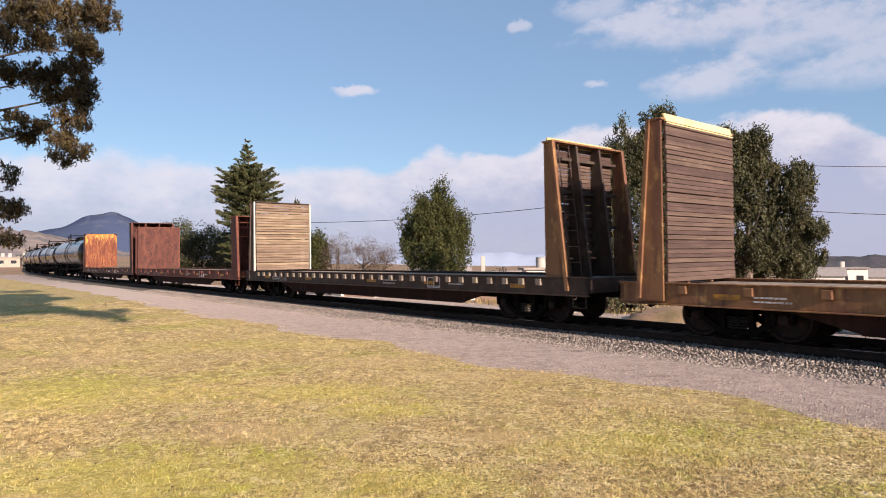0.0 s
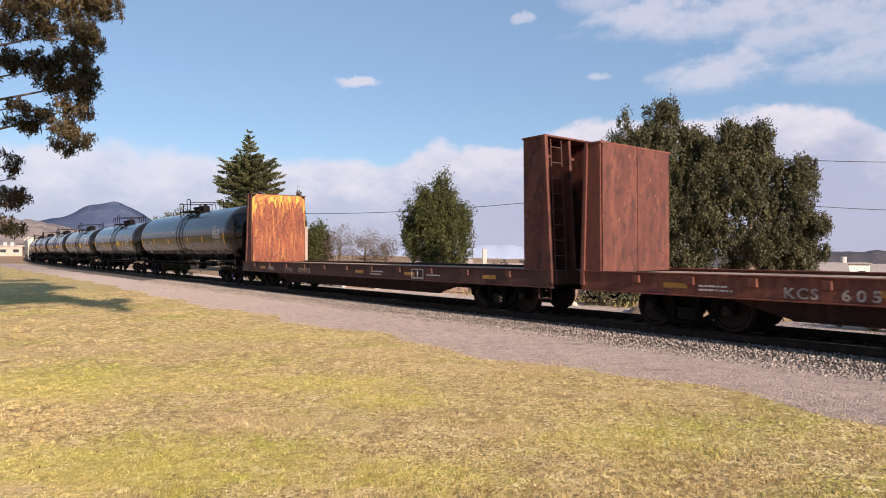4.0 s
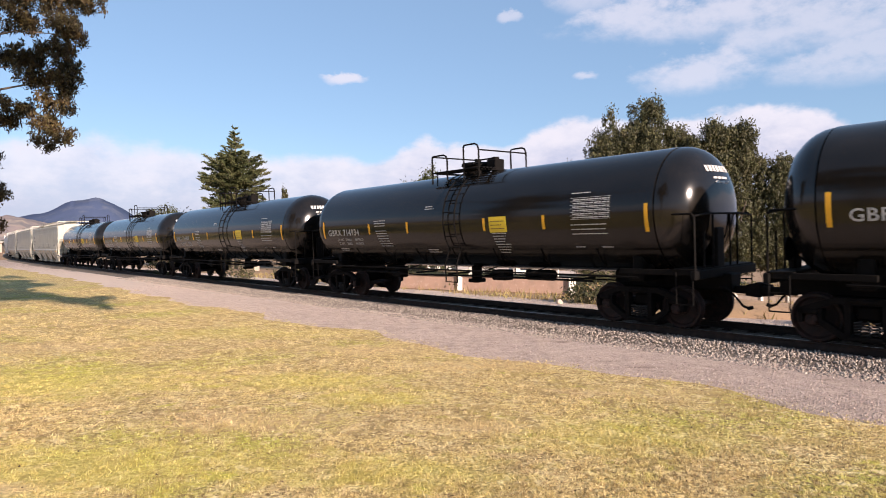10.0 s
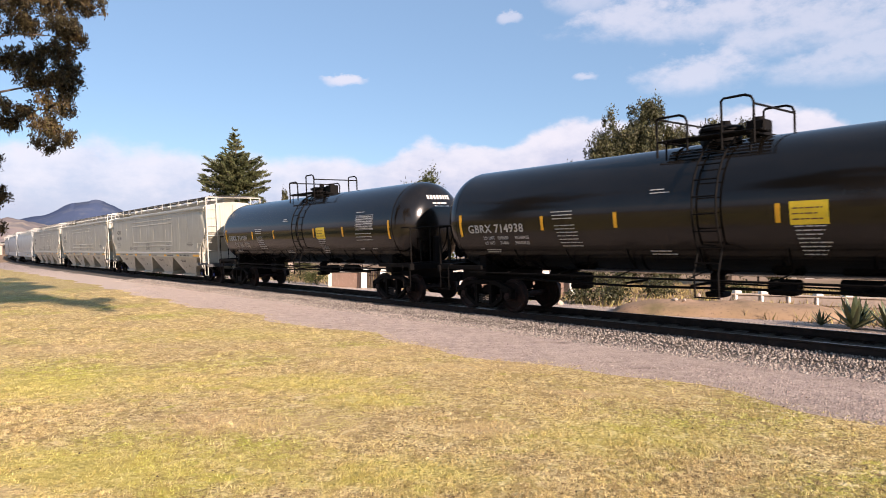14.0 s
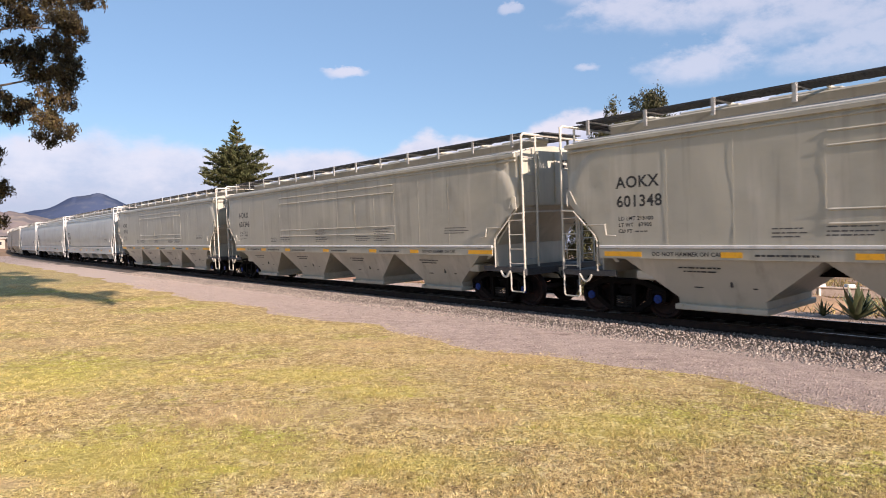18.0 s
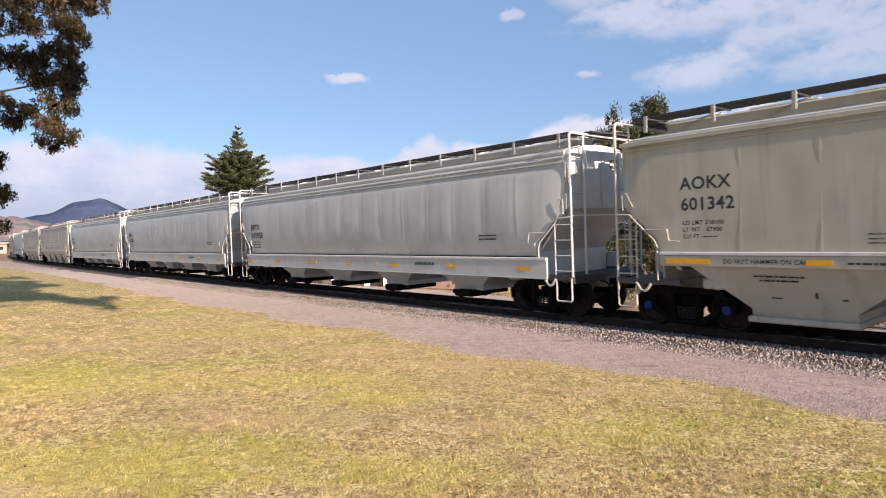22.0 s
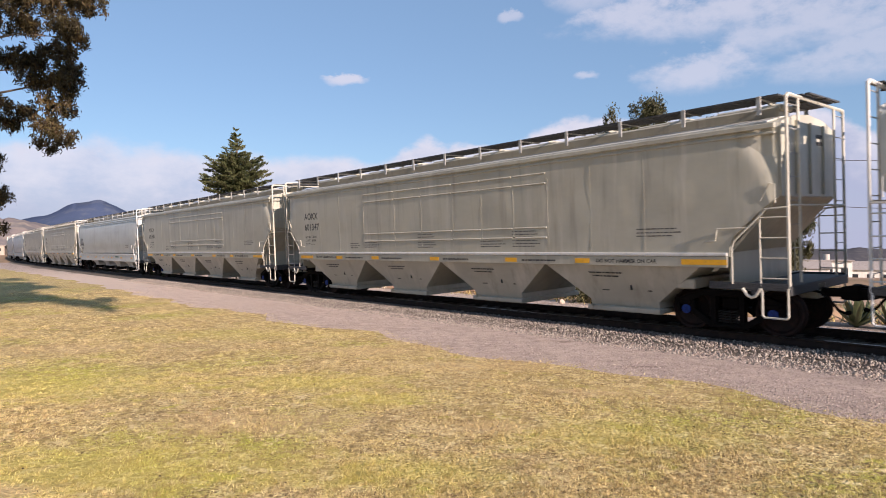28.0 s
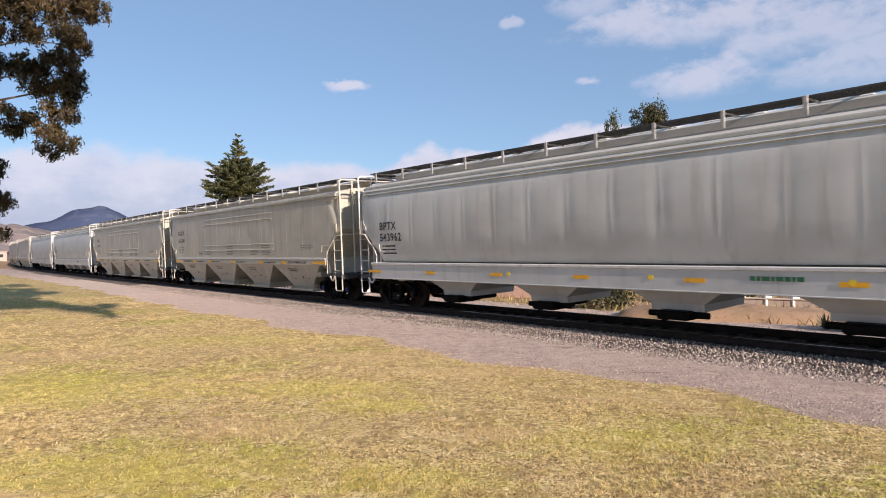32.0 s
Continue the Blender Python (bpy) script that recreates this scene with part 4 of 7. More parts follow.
            for z in (0.6, 0.95):
                st.rod((sgn * (length / 2 - 0.75), y, z), (sgn * (length / 2 - 1.12), y, z), 0.016, 6)
            part("step", st, M["under_black"], car)
    bw = Shape()
    bw.lathe([(-0.02, 0.2), (-0.02, 0.24), (0.02, 0.24), (0.02, 0.2)], 20)
    for k in range(4):
        a = k * math.pi / 2
        bw.rod((0, 0, 0), (0.22 * math.cos(a), 0, 0.22 * math.sin(a)), 0.012, 5)
    part("brake_wheel", bw, M["under_black"], car, "", pose(-(length / 2 - 0.82), -0.6, 1.75, 0, 0, 90))

    # rail along the bottom, on struts that hug the shell
    rl = Shape()
    for y in (-1, 1):
        rl.rod((-half - 0.2, y * 1.38, 1.14), (half + 0.2, y * 1.38, 1.14), 0.024, 6)
        for k in range(7):
            x = -half + 1.2 + (2 * half - 2.4) * k / 6
            pts = [(x, y * 1.38, 1.14)]
            for a in (-62, -48, -34):
                pts.append((x + 0.12 + 0.1 * (62 + a) / 28, y * (TANK_R + 0.02) * math.cos(radians(a)), TANK_Z + (TANK_R + 0.02) * math.sin(radians(a))))
            rl.tube(pts, 0.02, 6)
    part("side_rail", rl, M["under_black"], car)
    u = Shape()
    u.rod((0, 0, 1.25), (0, 0, 0.78), 0.16, 14)
    u.box((0, 0, 0.72), (0.42, 0.42, 0.12), 0.03)
    u.rod((-half + 0.6, 0.3, 0.98), (half - 0.6, 0.3, 0.98), 0.03, 6)
    u.rod((0.2, -0.4, 1.0), (half - 0.6, -0.4, 0.95), 0.02, 6)
    part("outlet_valve", u, M["under_black"], car)
    cyl = Shape()
    cyl.rod((-half + 1.7, 0.0, 1.0), (-half + 2.5, 0.0, 1.0), 0.16, 14)
    part("brake_cylinder", cyl, M["under_black"], car)
    for k in range(7):
        x = -half + 1.7 + (2 * half - 3.4) * k / 6
        part("pipe_hanger", Shape().box((x, -0.75, 1.0), (0.05, 0.9, 0.05), 0.008), M["under_black"], car)
    part("train_pipe", Shape().tube([(-half + 1.2, -1.1, 0.98), (-1.5, -1.15, 0.93), (1.0, -1.1, 0.97), (half - 1.2, -1.1, 0.98)], 0.03, 6), M["under_black"], car)
    part("lever_box", Shape().box((1.6, -0.5, 0.98), (0.55, 0.4, 0.3), 0.04), M["under_black"], car)
    part("reservoir", Shape().rod((2.6, -0.5, 1.02), (3.5, -0.5, 1.02), 0.15, 12), M["under_black"], car)
    part("brake_valve", Shape().box((-half + 3.1, -0.55, 0.95), (0.5, 0.35, 0.4), 0.04), M["under_black"], car)

    # ladder amidships, both sides
    for y in (-1, 1):
        ld = Shape()
        for x in (0.24, 0.74):
            pts = [(x, y * 1.5, 0.78), (x, y * 1.52, 1.3)]
            for a in range(-60, 81, 14):
                pts.append((x, y * (TANK_R + 0.12) * math.cos(radians(a)), TANK_Z + (TANK_R + 0.12) * math.sin(radians(a))))
            ld.tube(pts[:2] + pts[4:], 0.022, 6)
        for a in range(-30, 75, 13):
            c, s = (TANK_R + 0.12) * math.cos(radians(a)), (TANK_R + 0.12) * math.sin(radians(a))
            ld.rod((0.24, y * c, TANK_Z + s), (0.74, y * c, TANK_Z + s), 0.016, 6)
        for z in (0.8, 1.15, 1.5):
            ld.rod((0.24, y * 1.51, z), (0.74, y * 1.51, z), 0.016, 6)
        part("ladder", ld, M["under_black"], car, "", pose(mid, 0, 0))

    # platform, railings and valve housing on top
    top = TANK_Z + TANK_R
    pl = Shape()
    for y in (-0.72, 0.72):
        for k in range(4):
            part("platform_board", Shape().box((0.3, y + (k - 1.5) * 0.14, top + 0.06), (2.2, 0.09, 0.035), 0.005), M["under_black"], car, "", pose(mid, 0, 0))
    for x in (-0.6, 1.2):
        pl.box((x, 0, top + 0.03), (0.07, 2.1, 0.05), 0.006)
        for y in (-0.98, 0.98):
            pl.rod((x, y, top + 0.05), (x, y * 1.02, top - 0.35), 0.02, 6)
    part("top_platform", pl, M["under_black"], car, "", pose(mid, 0, 0))
    hr = Shape()
    for y in (-1.02, 1.02):
        for x0, x1, up in ((-0.80, -0.10, 0.58), (0.64, 1.28, 0.76)):
            hr.tube([(x0, y, top - 0.28), (x0, y, top + up - 0.05), (x0 + 0.05, y, top + up), (x1 - 0.16, y, top + up), (x1 - 0.05, y, top + up - 0.05), (x1, y, top + up - 0.16), (x1, y, top - 0.2)], 0.027, 6)
    hr.tube([(-0.80, -1.02, top + 0.57), (-0.80, 1.02, top + 0.57)], 0.024, 6)
    hr.tube([(1.28, -1.02, top + 0.57), (1.28, 1.02, top + 0.57)], 0.024, 6)
    hr.tube([(-0.80, -1.02, top + 0.06), (1.28, -1.02, top + 0.06)], 0.024, 6)
    part("handrail", hr, M["under_black"], car, "", pose(mid, 0, 0))
    dm = Shape()
    dm.lathe([(0.0, 0.02), (0.0, 0.42), (0.28, 0.42), (0.3, 0.46), (0.36, 0.46), (0.4, 0.4), (0.42, 0.02)], 24)
    valve = part("manway", dm, M["under_black"], car, "", pose(0.15 + mid, 0, top - 0.06, 90))
    hs = Shape()
    for k in range(6):
        a = k * 1.047
        hs.box((0.44 * math.cos(a), 0.33, 0.44 * math.sin(a)), (0.08, 0.1, 0.08), 0.01)
    hs.lathe([(0.42, 0.06), (0.42, 0.1), (0.5, 0.1), (0.5, 0.02)], 10, (0.15, 0, 0.1))
    part("bolts", hs, M["under_black"], valve)
    vb = Shape()
    vb.box((0.95, 0, top + 0.2), (0.4, 0.4, 0.34), 0.03)
    vb.rod((0.95, 0, top + 0.36), (0.95, 0, top + 0.44), 0.12, 12)
    part("valve_box", vb, M["under_black"], car, "", pose(mid, 0, 0))

    # reflectors, placard, stencils on the side that faces the lawn
    for k, x in enumerate((-tip + 0.8, -tip + 3.75 - mid * 1.2 if older else -tip * 0.5, -tip * 0.22, tip * 0.22 + 0.12, tip * 0.5 + 0.1, tip - 0.85)):
        tall = 0.62 if abs(x) > tip - 1 else 0.36
        x += mid * 1.2 if tall < 0.6 else 0.0
        part("reflector", patch(x, x + 0.09, 2.43 - tall * 0.45, 2.43 + tall * 0.55, tank_face), M["yellow"], car, "amber reflector strip", smooth=0)
    px = tip * 0.22 + 0.37 + mid * 1.6
    if not older:
        plc = part("placard", patch(px, px + 0.64, 2.22, 2.65, tank_face), M["placard"], car, "yellow hazard placard", smooth=0)
        part("placard_text", bars([(px + 0.05, 2.51, 0.5), (px + 0.05, 2.41, 0.45), (px + 0.05, 2.31, 0.5)], lambda z: tank_face(z) - 0.005, thick=0.025), M["flat_tan"], plc, smooth=0)
    lettering(number, 0.225, -tip + 1.15, 2.25, tank_face, M["ink_white"], car, spacing=1.08, wide=1.17 if older else 1.06)
    lettering("LD LMT   209600      95100KG", 0.085, -tip + 1.7, 2.06, tank_face, M["ink_white"], car, spacing=1.1)
    lettering("LT WT     76400      34600KG", 0.085, -tip + 1.7, 1.92, tank_face, M["ink_white"], car, spacing=1.1)
    tx = tip * 0.63 + (0.8 if older else 0.0)
    x = -tip * 0.5 + 0.35
    lines = [(-tip + 1.65, 1.76, 0.55), (-tip + 1.65, 1.70, 0.5)]
    lines += [(-tip + 4.2, 2.12, 0.9), (-tip + 4.2, 2.04, 0.75)] if older else [(x + 0.02 * k, 2.70 - 0.085 * k, 0.65 - 0.03 * (k % 3)) for k in range(11) if k != 3]
    lines += [(px + 0.06 + 0.01 * k, 2.18 - 0.075 * k, 0.55 - 0.06 * (k % 4)) for k in range(8)]
    lines += [(-tip * 0.10, 3.05, 0.35), (-tip * 0.10, 2.98, 0.45), (-tip * 0.12, 1.72, 0.5), (-tip * 0.12, 1.65, 0.6)]
    lines += [(tx, 2.34 - 0.11 * k, 1.0) for k in range(3)] + [(tx, 3.1, 0.55), (tx, 1.8, 0.3), (tx + 0.75, 1.8, 0.3)]
    part("stencil_block", bars(lines, tank_face, thick=0.024), M["ink_white"], car, "white stencilled data lines", smooth=0)
    tb = Shape()
    for k in range(7):
        zz = 2.48 + 0.085 * k
        patch(tx, tx + 1.12, zz, zz + 0.009, tank_face, tb, 1)
        if k < 6:
            bars([(tx + 0.07, zz + 0.028, 1.05)], tank_face, tb, 0.03)
    part("test_table", tb, M["ink_white"], car, "white stencilled test table", smooth=0)

    # writing on the front head
    def head_x(y, z):
        r = min(math.hypot(y, z - TANK_Z) / TANK_R, 0.999)
        return nose - dome + dome * math.sqrt(1 - r ** 2.778) + 0.008
    hb = Shape()
    rng = random.Random(3)
    for z0, w, th in ((3.42, 0.95, 0.14), (3.26, 0.62, 0.05), (3.16, 0.5, 0.05)):
        at = -w / 2
        while at < w / 2:
            d = rng.uniform(0.07, 0.12) if th > 0.1 else rng.uniform(0.1, 0.25)
            q = [(head_x(y, z), y, z) for y, z in ((at, z0), (at + d, z0), (at + d, z0 + th), (at, z0 + th))]
            hb.add(q, [(0, 1, 2, 3)])
            at += d + 0.035
    part("head_stencil", hb, M["ink_white"], car, "white stencilled marks", smooth=0)
    running_gear(car, half, reach, older)
    return car, half


# ---------------------------------------------------------------- covered hoppers
def hopper_frame(car, length, body, mat_post, tall, paint):
    """Ends: posts, ladders, platform, railings, sills, brake wheel."""
    hb = body / 2
    reach = length / 2
    for sgn in (1, -1):
        x = sgn * hb
        for y in (-1.5, 1.5):
            p = Shape()
            p.box((x, y, (tall + 1.0) / 2), (0.048, 0.055, tall - 1.0), 0.01)
            part("corner_post", p, mat_post, car)
        c = Shape()
        c.tube([(x, -1.5, tall - 0.05), (x, -1.42, tall + 0.02), (x, 1.42, tall - 0.02), (x, 1.5, tall - 0.08)], 0.035, 6)
        for z in (2.55,):
            c.tube([(x, -1.5, z), (x, 1.5, z)], 0.022, 6)
        for y in (-0.95, 0.95):
            c.rod((x, y, 1.1), (x, y, tall - 0.02), 0.028, 6)
        part("end_frame", c, mat_post, car)
        ep = Shape().profile([(-1.42, 2.74), (1.42, 2.74), (1.42, 4.02), (1.36, 4.12), (0.75, 4.28), (0, 4.34), (-0.75, 4.28), (-1.36, 4.12), (-1.42, 4.02)], sgn * (hb - 0.165), sgn * (hb - 0.135))
        part("end_panel", ep, paint, car, "grey painted end wall", smooth=0)
        for y in (-0.7, 0.0, 0.7):
            part("end_stiffener", Shape().box((sgn * (hb - 0.12), y, 3.48), (0.05, 0.07, 1.4), 0.01), paint, car)
        part("end_stencil", bars([(-0.02, 3.62, 0.42), (0.0, 3.48, 0.38)], lambda z: 0.0, thick=0.08), M["ink_black"], car, "small black end marks", at=pose(sgn * (hb - 0.128), 0.35 * sgn, 0.28, 0, 0, 90 * sgn), smooth=0)
        rung = Shape().rod((0, -0.275, 0), (0, 0.275, 0), 0.011, 5).mesh("rung", M["steel_grey"])
        for y in (-1.225, 1.225):
            for k in range(8):
                part("rung", rung, None, car, "", pose(x, y, 1.32 + k * 0.44))
        for y in (-1.52, 1.52):
            s = Shape()
            for k in range(4):
                z = 1.2 + k * 0.38
                s.rod((x, y, z), (x - sgn * 0.5, y, z), 0.014, 6)
            s.tube([(x - sgn * 0.5, y, 1.05), (x - sgn * 0.5, y, 2.42), (x - sgn * 0.42, y, 2.5), (x, y, 2.52)], 0.017, 6)
            s.tube([(x - sgn * 0.02, y, 1.02), (x - sgn * 0.02, y, 0.5), (x - sgn * 0.06, y, 0.46), (x - sgn * 0.44, y, 0.46), (x - sgn * 0.48, y, 0.5), (x - sgn * 0.48, y, 1.02)], 0.022, 6)
            part("side_ladder", s, mat_post, car)
            h = Shape().tube([(x - sgn * 1.02, y * 1.02, 1.08), (x - sgn * 1.02, y * 1.02, 1.78), (x - sgn * 0.96, y * 1.02, 1.92), (x - sgn * 0.5, y * 1.02, 2.36), (x - sgn * 0.36, y * 1.02, 2.5), (x - sgn * 0.02, y * 1.01, 2.52)], 0.016, 6)
            h.tube([(x - sgn * 0.2, y * 1.02, 2.6), (x - sgn * 0.2, y * 1.03, 2.95), (x - sgn * 0.3, y * 1.03, 2.98), (x - sgn * 0.46, y * 1.02, 2.66)], 0.011, 5)
            h.tube([(x - sgn * 0.7, y * 1.02, 2.16), (x - sgn * 1.28, y * 1.05, 2.16), (x - sgn * 1.32, y * 1.05, 1.92), (x - sgn * 1.55, y * 1.04, 1.9)], 0.013, 5)
            part("side_handrail", h, mat_post, car)
            ear = Shape()
            ear.tube([(x - sgn * 0.5, y * 1.01, 1.0), (x - sgn * 0.6, y * 1.01, 0.86), (x - sgn * 0.68, y * 1.01, 0.83), (x - sgn * 0.76, y * 1.01, 0.88), (x - sgn * 0.84, y * 1.01, 1.0)], 0.03, 6)
            part("jacking_ear", ear, mat_post, car)
        d = Shape()
        d.box((x - sgn * 0.45, 0, 1.04), (0.95, 3.0, 0.06), 0.01)
        d.box((x, 0, 0.98), (0.08, 3.05, 0.18), 0.01)
        for y in (-1.5, 1.5):
            d.box((x - sgn * 0.75, y, 1.04), (1.5, 0.07, 0.14), 0.01)
            d.prism([(x - sgn * 0.72, 1.0), (x - sgn * 0.5, 1.0), (x - sgn * 0.55, 0.86), (x - sgn * 0.64, 0.84)], y - 0.015, y + 0.015)
        part("end_platform", d, M["grating"], car)
        part("shear_plate", Shape().box((sgn * (hb - 1.1), 0, 1.52), (0.04, 2.9, 1.0), 0.01), paint, car)
        t = Shape()
        t.box((sgn * (reach - 1.9), 0, 0.88), (2.6, 0.42, 0.34), 0.03)
        t.box((sgn * (reach - 2.75), 0, 1.02), (0.42, 2.7, 0.22), 0.03)
        part("stub_sill", t, M["under_black"] if mat_post is None else M["hopper_a"], car)
    w = Shape()
    w.lathe([(-0.02, 0.2), (-0.02, 0.24), (0.02, 0.24), (0.02, 0.2)], 20)
    for k in range(4):
        a = k * math.pi / 2
        w.rod((0, 0, 0), (0.22 * math.cos(a), 0, 0.22 * math.sin(a)), 0.012, 5)
    part("brake_wheel", w, mat_post, car, "", pose(-(hb + 0.1), 0.5, 2.0, 0, 0, 90))
    bx = Shape()
    bx.box((-(hb - 0.75), -0.6, 1.45), (0.5, 0.45, 0.6), 0.05)
    part("brake_valve", bx, M["steel_grey"], car)
    part("air_reservoir", Shape().rod((-(hb - 0.6), 0.2, 1.35), (-(hb - 0.6), 0.9, 1.35), 0.17, 14), M["steel_grey"], car)


def walkway(car, body, z, y_in, y_out, mat):
    """Grated running boards on brackets along both sides of the roof."""
    hb = body / 2
    n = 13
    for side in (-1, 1):
        g = Shape()
        for k in range(8):
            y = y_in + (y_out - y_in) * (k + 0.5) / 8
            g.box((0, side * y, z), (body - 0.5, (y_out - y_in) / 8 * 0.8, 0.03))
        for k in range(60):
            g.box((-hb + 0.5 + (body - 1.0) * k / 59, side * (y_in + y_out) / 2, z - 0.012), (0.03, y_out - y_in, 0.02))
        part("running_board", g, mat, car)
        for k in range(n):
            x = -hb + 0.6 + (body - 1.2) * k / (n - 1)
            b = Shape()
            b.box((x, side * y_out, z - 0.16), (0.085, 0.03, 0.36), 0.006)
            b.rod((x, side * y_out, z - 0.03), (x, side * y_in, z - 0.03), 0.02, 5)
            part("bracket", b, M["steel_grey"], car)
    for sgn in (1, -1):
        e = Shape()
        for k in range(5):
            e.box((sgn * (hb - 0.4 + 0.13 * k), 0, z - 0.01), (0.09, 1.6, 0.03))
        e.box((sgn * (hb - 0.15), 0, z - 0.03), (0.7, 0.05, 0.03))
        part("roof_end_step", e, mat, car)


def hatches(car, body, z, mat):
    n = 10
    trough = Shape().box((0, 0, z + 0.06), (body - 1.2, 0.62, 0.32), 0.04)
    part("hatch_trough", trough, mat, car)
    z += 0.2
    for k in range(n):
        x = -body / 2 + 1.2 + (body - 2.4) * k / (n - 1)
        h = Shape()
        h.box((x, 0, z), (1.35, 0.55, 0.12), 0.03)
        h.box((x + 0.45, 0, z + 0.08), (0.06, 0.7, 0.05), 0.01)
        part("roof_hatch", h, mat, car)


def build_hopper_a(length, mark):
    car = thing("covered_hopper", "beige grey covered hopper wagon with ribbed side panel", "hopper wagon", "freight train")
    body = length - 1.28
    hb, half = body / 2, length / 2 - 2.0
    sill, eave = 1.60, 4.0
    slope_x = hb - 1.55

    def face(z):
        return -1.574

    # shell: flat sides, cut back over the bogies, sloped end sheets below
    tub = Shape()
    roof = [(-1.54, eave), (-1.50, eave + 0.10), (-0.75, eave + 0.27), (0, eave + 0.33), (0.75, eave + 0.27), (1.50, eave + 0.10), (1.54, eave)]
    cut = [(hb - 1.08, sill), (hb - 1.06, 1.93), (hb - 0.42, 2.52), (hb - 0.17, 2.72)]
    xs = [(-x, zb) for x, zb in cut[::-1]] + cut
    rings = []
    for x, zb in xs:
        k = 1.54 if abs(x) < hb - 0.9 else 1.50 if abs(x) < hb - 0.3 else 1.43
        rings.append([(x, -k, zb), *[(x, y * k / 1.54 if abs(y) > 1.4 else y, z) for y, z in roof], (x, k, zb)])
    tub.loft(rings)
    part("body", tub, M["hopper_a"], car, smooth=20)
    # thin side sheets, buckled between their seams
    lows, outs = [], []
    seams = [-hb + 0.1, -7.0, -5.6, -4.0, -2.2, -0.8, 0.66, 1.86, 3.06, 4.22, 5.5, 6.9, hb - 0.1]
    for side in (-1, 1):
        sheet, cols, rows = Shape(), 190, 18
        vs, fs = [], []
        lows, outs = [], np.zeros((cols + 1, rows + 1))
        for i in range(cols + 1):
            x = (-hb + 0.19) + 2 * (hb - 0.19) * i / cols
            low = float(np.interp(abs(x), [c[0] for c in cut], [sill + 0.06] + [c[1] for c in cut[1:]]))
            j = max(k for k in range(len(seams) - 1) if seams[k] <= x + 1e-6)
            q = (x - seams[j]) / (seams[j + 1] - seams[j])
            for k in range(rows + 1):
                r = k / rows
                pillow = math.sin(math.pi * q) ** 0.7 * math.sin(math.pi * r) ** 0.5
                dent = noise.noise((x * 0.9 + len(mark), r * 2.2, int(mark[-2:]) * 1.7)) + 0.5 * noise.noise((x * 2.3, r * 4.0, int(mark[-2:]) * 0.9))
                out = 0.006 + 0.007 * pillow * (1 if 3 <= j <= 8 else 0.4) + max(min(dent, 0.8), -0.8) * 0.012 * math.sin(math.pi * r)
                if k == 0:
                    lows.append(low)
                z = low + (eave - 0.08 - low) * r
                past = math.hypot(max(abs(x) - hb + 1.55, 0), max(z - 2.72, 0) if z > 2.72 else max(2.5 - z, 0) * 0.3) - 1.22
                out = max(out, 0.001) - min(max(past, 0.0), 0.3) * 0.34
                outs[i, k] = out
                vs.append((x, side * (1.542 + out), z))
        n1 = rows + 1
        for i in range(cols):
            for k in range(rows):
                fs.append((i * n1 + k, (i + 1) * n1 + k, (i + 1) * n1 + k + 1, i * n1 + k + 1))
        sheet.v, sheet.f = vs, fs
        part("side_sheet", sheet, M["hopper_a"], car, "buckled side sheet", smooth=60)
    def settle(ob):
        """Lays painted marks on the sheet that faces the lawn."""
        cols, rows = outs.shape[0] - 1, outs.shape[1] - 1
        base = min(abs(v.co.y) for v in ob.data.vertices)
        for v in ob.data.vertices:
            i = min(max((v.co.x + hb - 0.19) / (2 * (hb - 0.19)) * cols, 0), cols - 0.001)
            low = lows[int(i)] + (lows[int(i) + 1] - lows[int(i)]) * (i % 1)
            k = min(max((v.co.z - low) / (eave - 0.08 - low) * rows, 0), rows - 0.001)
            a, b, p, q = int(i), int(k), i % 1, k % 1
            out = (outs[a, b] * (1 - p) + outs[a + 1, b] * p) * (1 - q) + (outs[a, b + 1] * (1 - p) + outs[a + 1, b + 1] * p) * q
            v.co.y = -1.5432 - out - (abs(v.co.y) - base) * 0.3

    # vertical seams and dents between the panels
    for x in (-7.0, -5.6, 5.5, 6.9):
        for y in (-1.543, 1.543):
            part("side_seam", Shape().box((x, y * 1.006, (sill + eave) / 2), (0.025, 0.003, eave - sill - 0.1), 0.001), M["hopper_a"], car)
    # ribbed panel
    cuts = (-4.0, -2.2, -0.8, 0.66, 1.86, 3.06, 4.22)
    for z in (3.66, 3.41, 2.31, 2.06):
        for y in (-1.548, 1.548):
            for a, b in zip(cuts, cuts[1:]):
                part("stiffener", Shape().box(((a + b) / 2, y, z), (b - a - 0.07, 0.05, 0.05), 0.02), M["hopper_a"], car)
    for x in cuts:
        for y in (-1.545, 1.545):
            part("panel_seam", Shape().box((x, y * 1.006, 2.72), (0.03, 0.004, 1.7), 0.001), M["hopper_a"], car)
    for y in (-1, 1):
        e = Shape()
        e.box((0, y * 1.56, eave + 0.03), (body - 0.35, 0.07, 0.10), 0.012)
        e.box((0, y * 1.55, eave - 0.10), (body - 0.35, 0.05, 0.05), 0.012)
        part("roof_rim", e, M["hopper_a"], car)
        s = Shape().box((0, y * 1.555, 1.50), (2 * slope_x + 0.9, 0.06, 0.22), 0.01)
        part("side_sill", s, M["hopper_a"], car)
        w = Shape().box((0, y * 1.56, 1.65), (2 * slope_x + 0.9, 0.085, 0.07), 0.012)
        part("sill_stripe", w, M["white"], car, "white top flange of the side sill")
    # four hopper bays
    n = 4
    span = 16.2
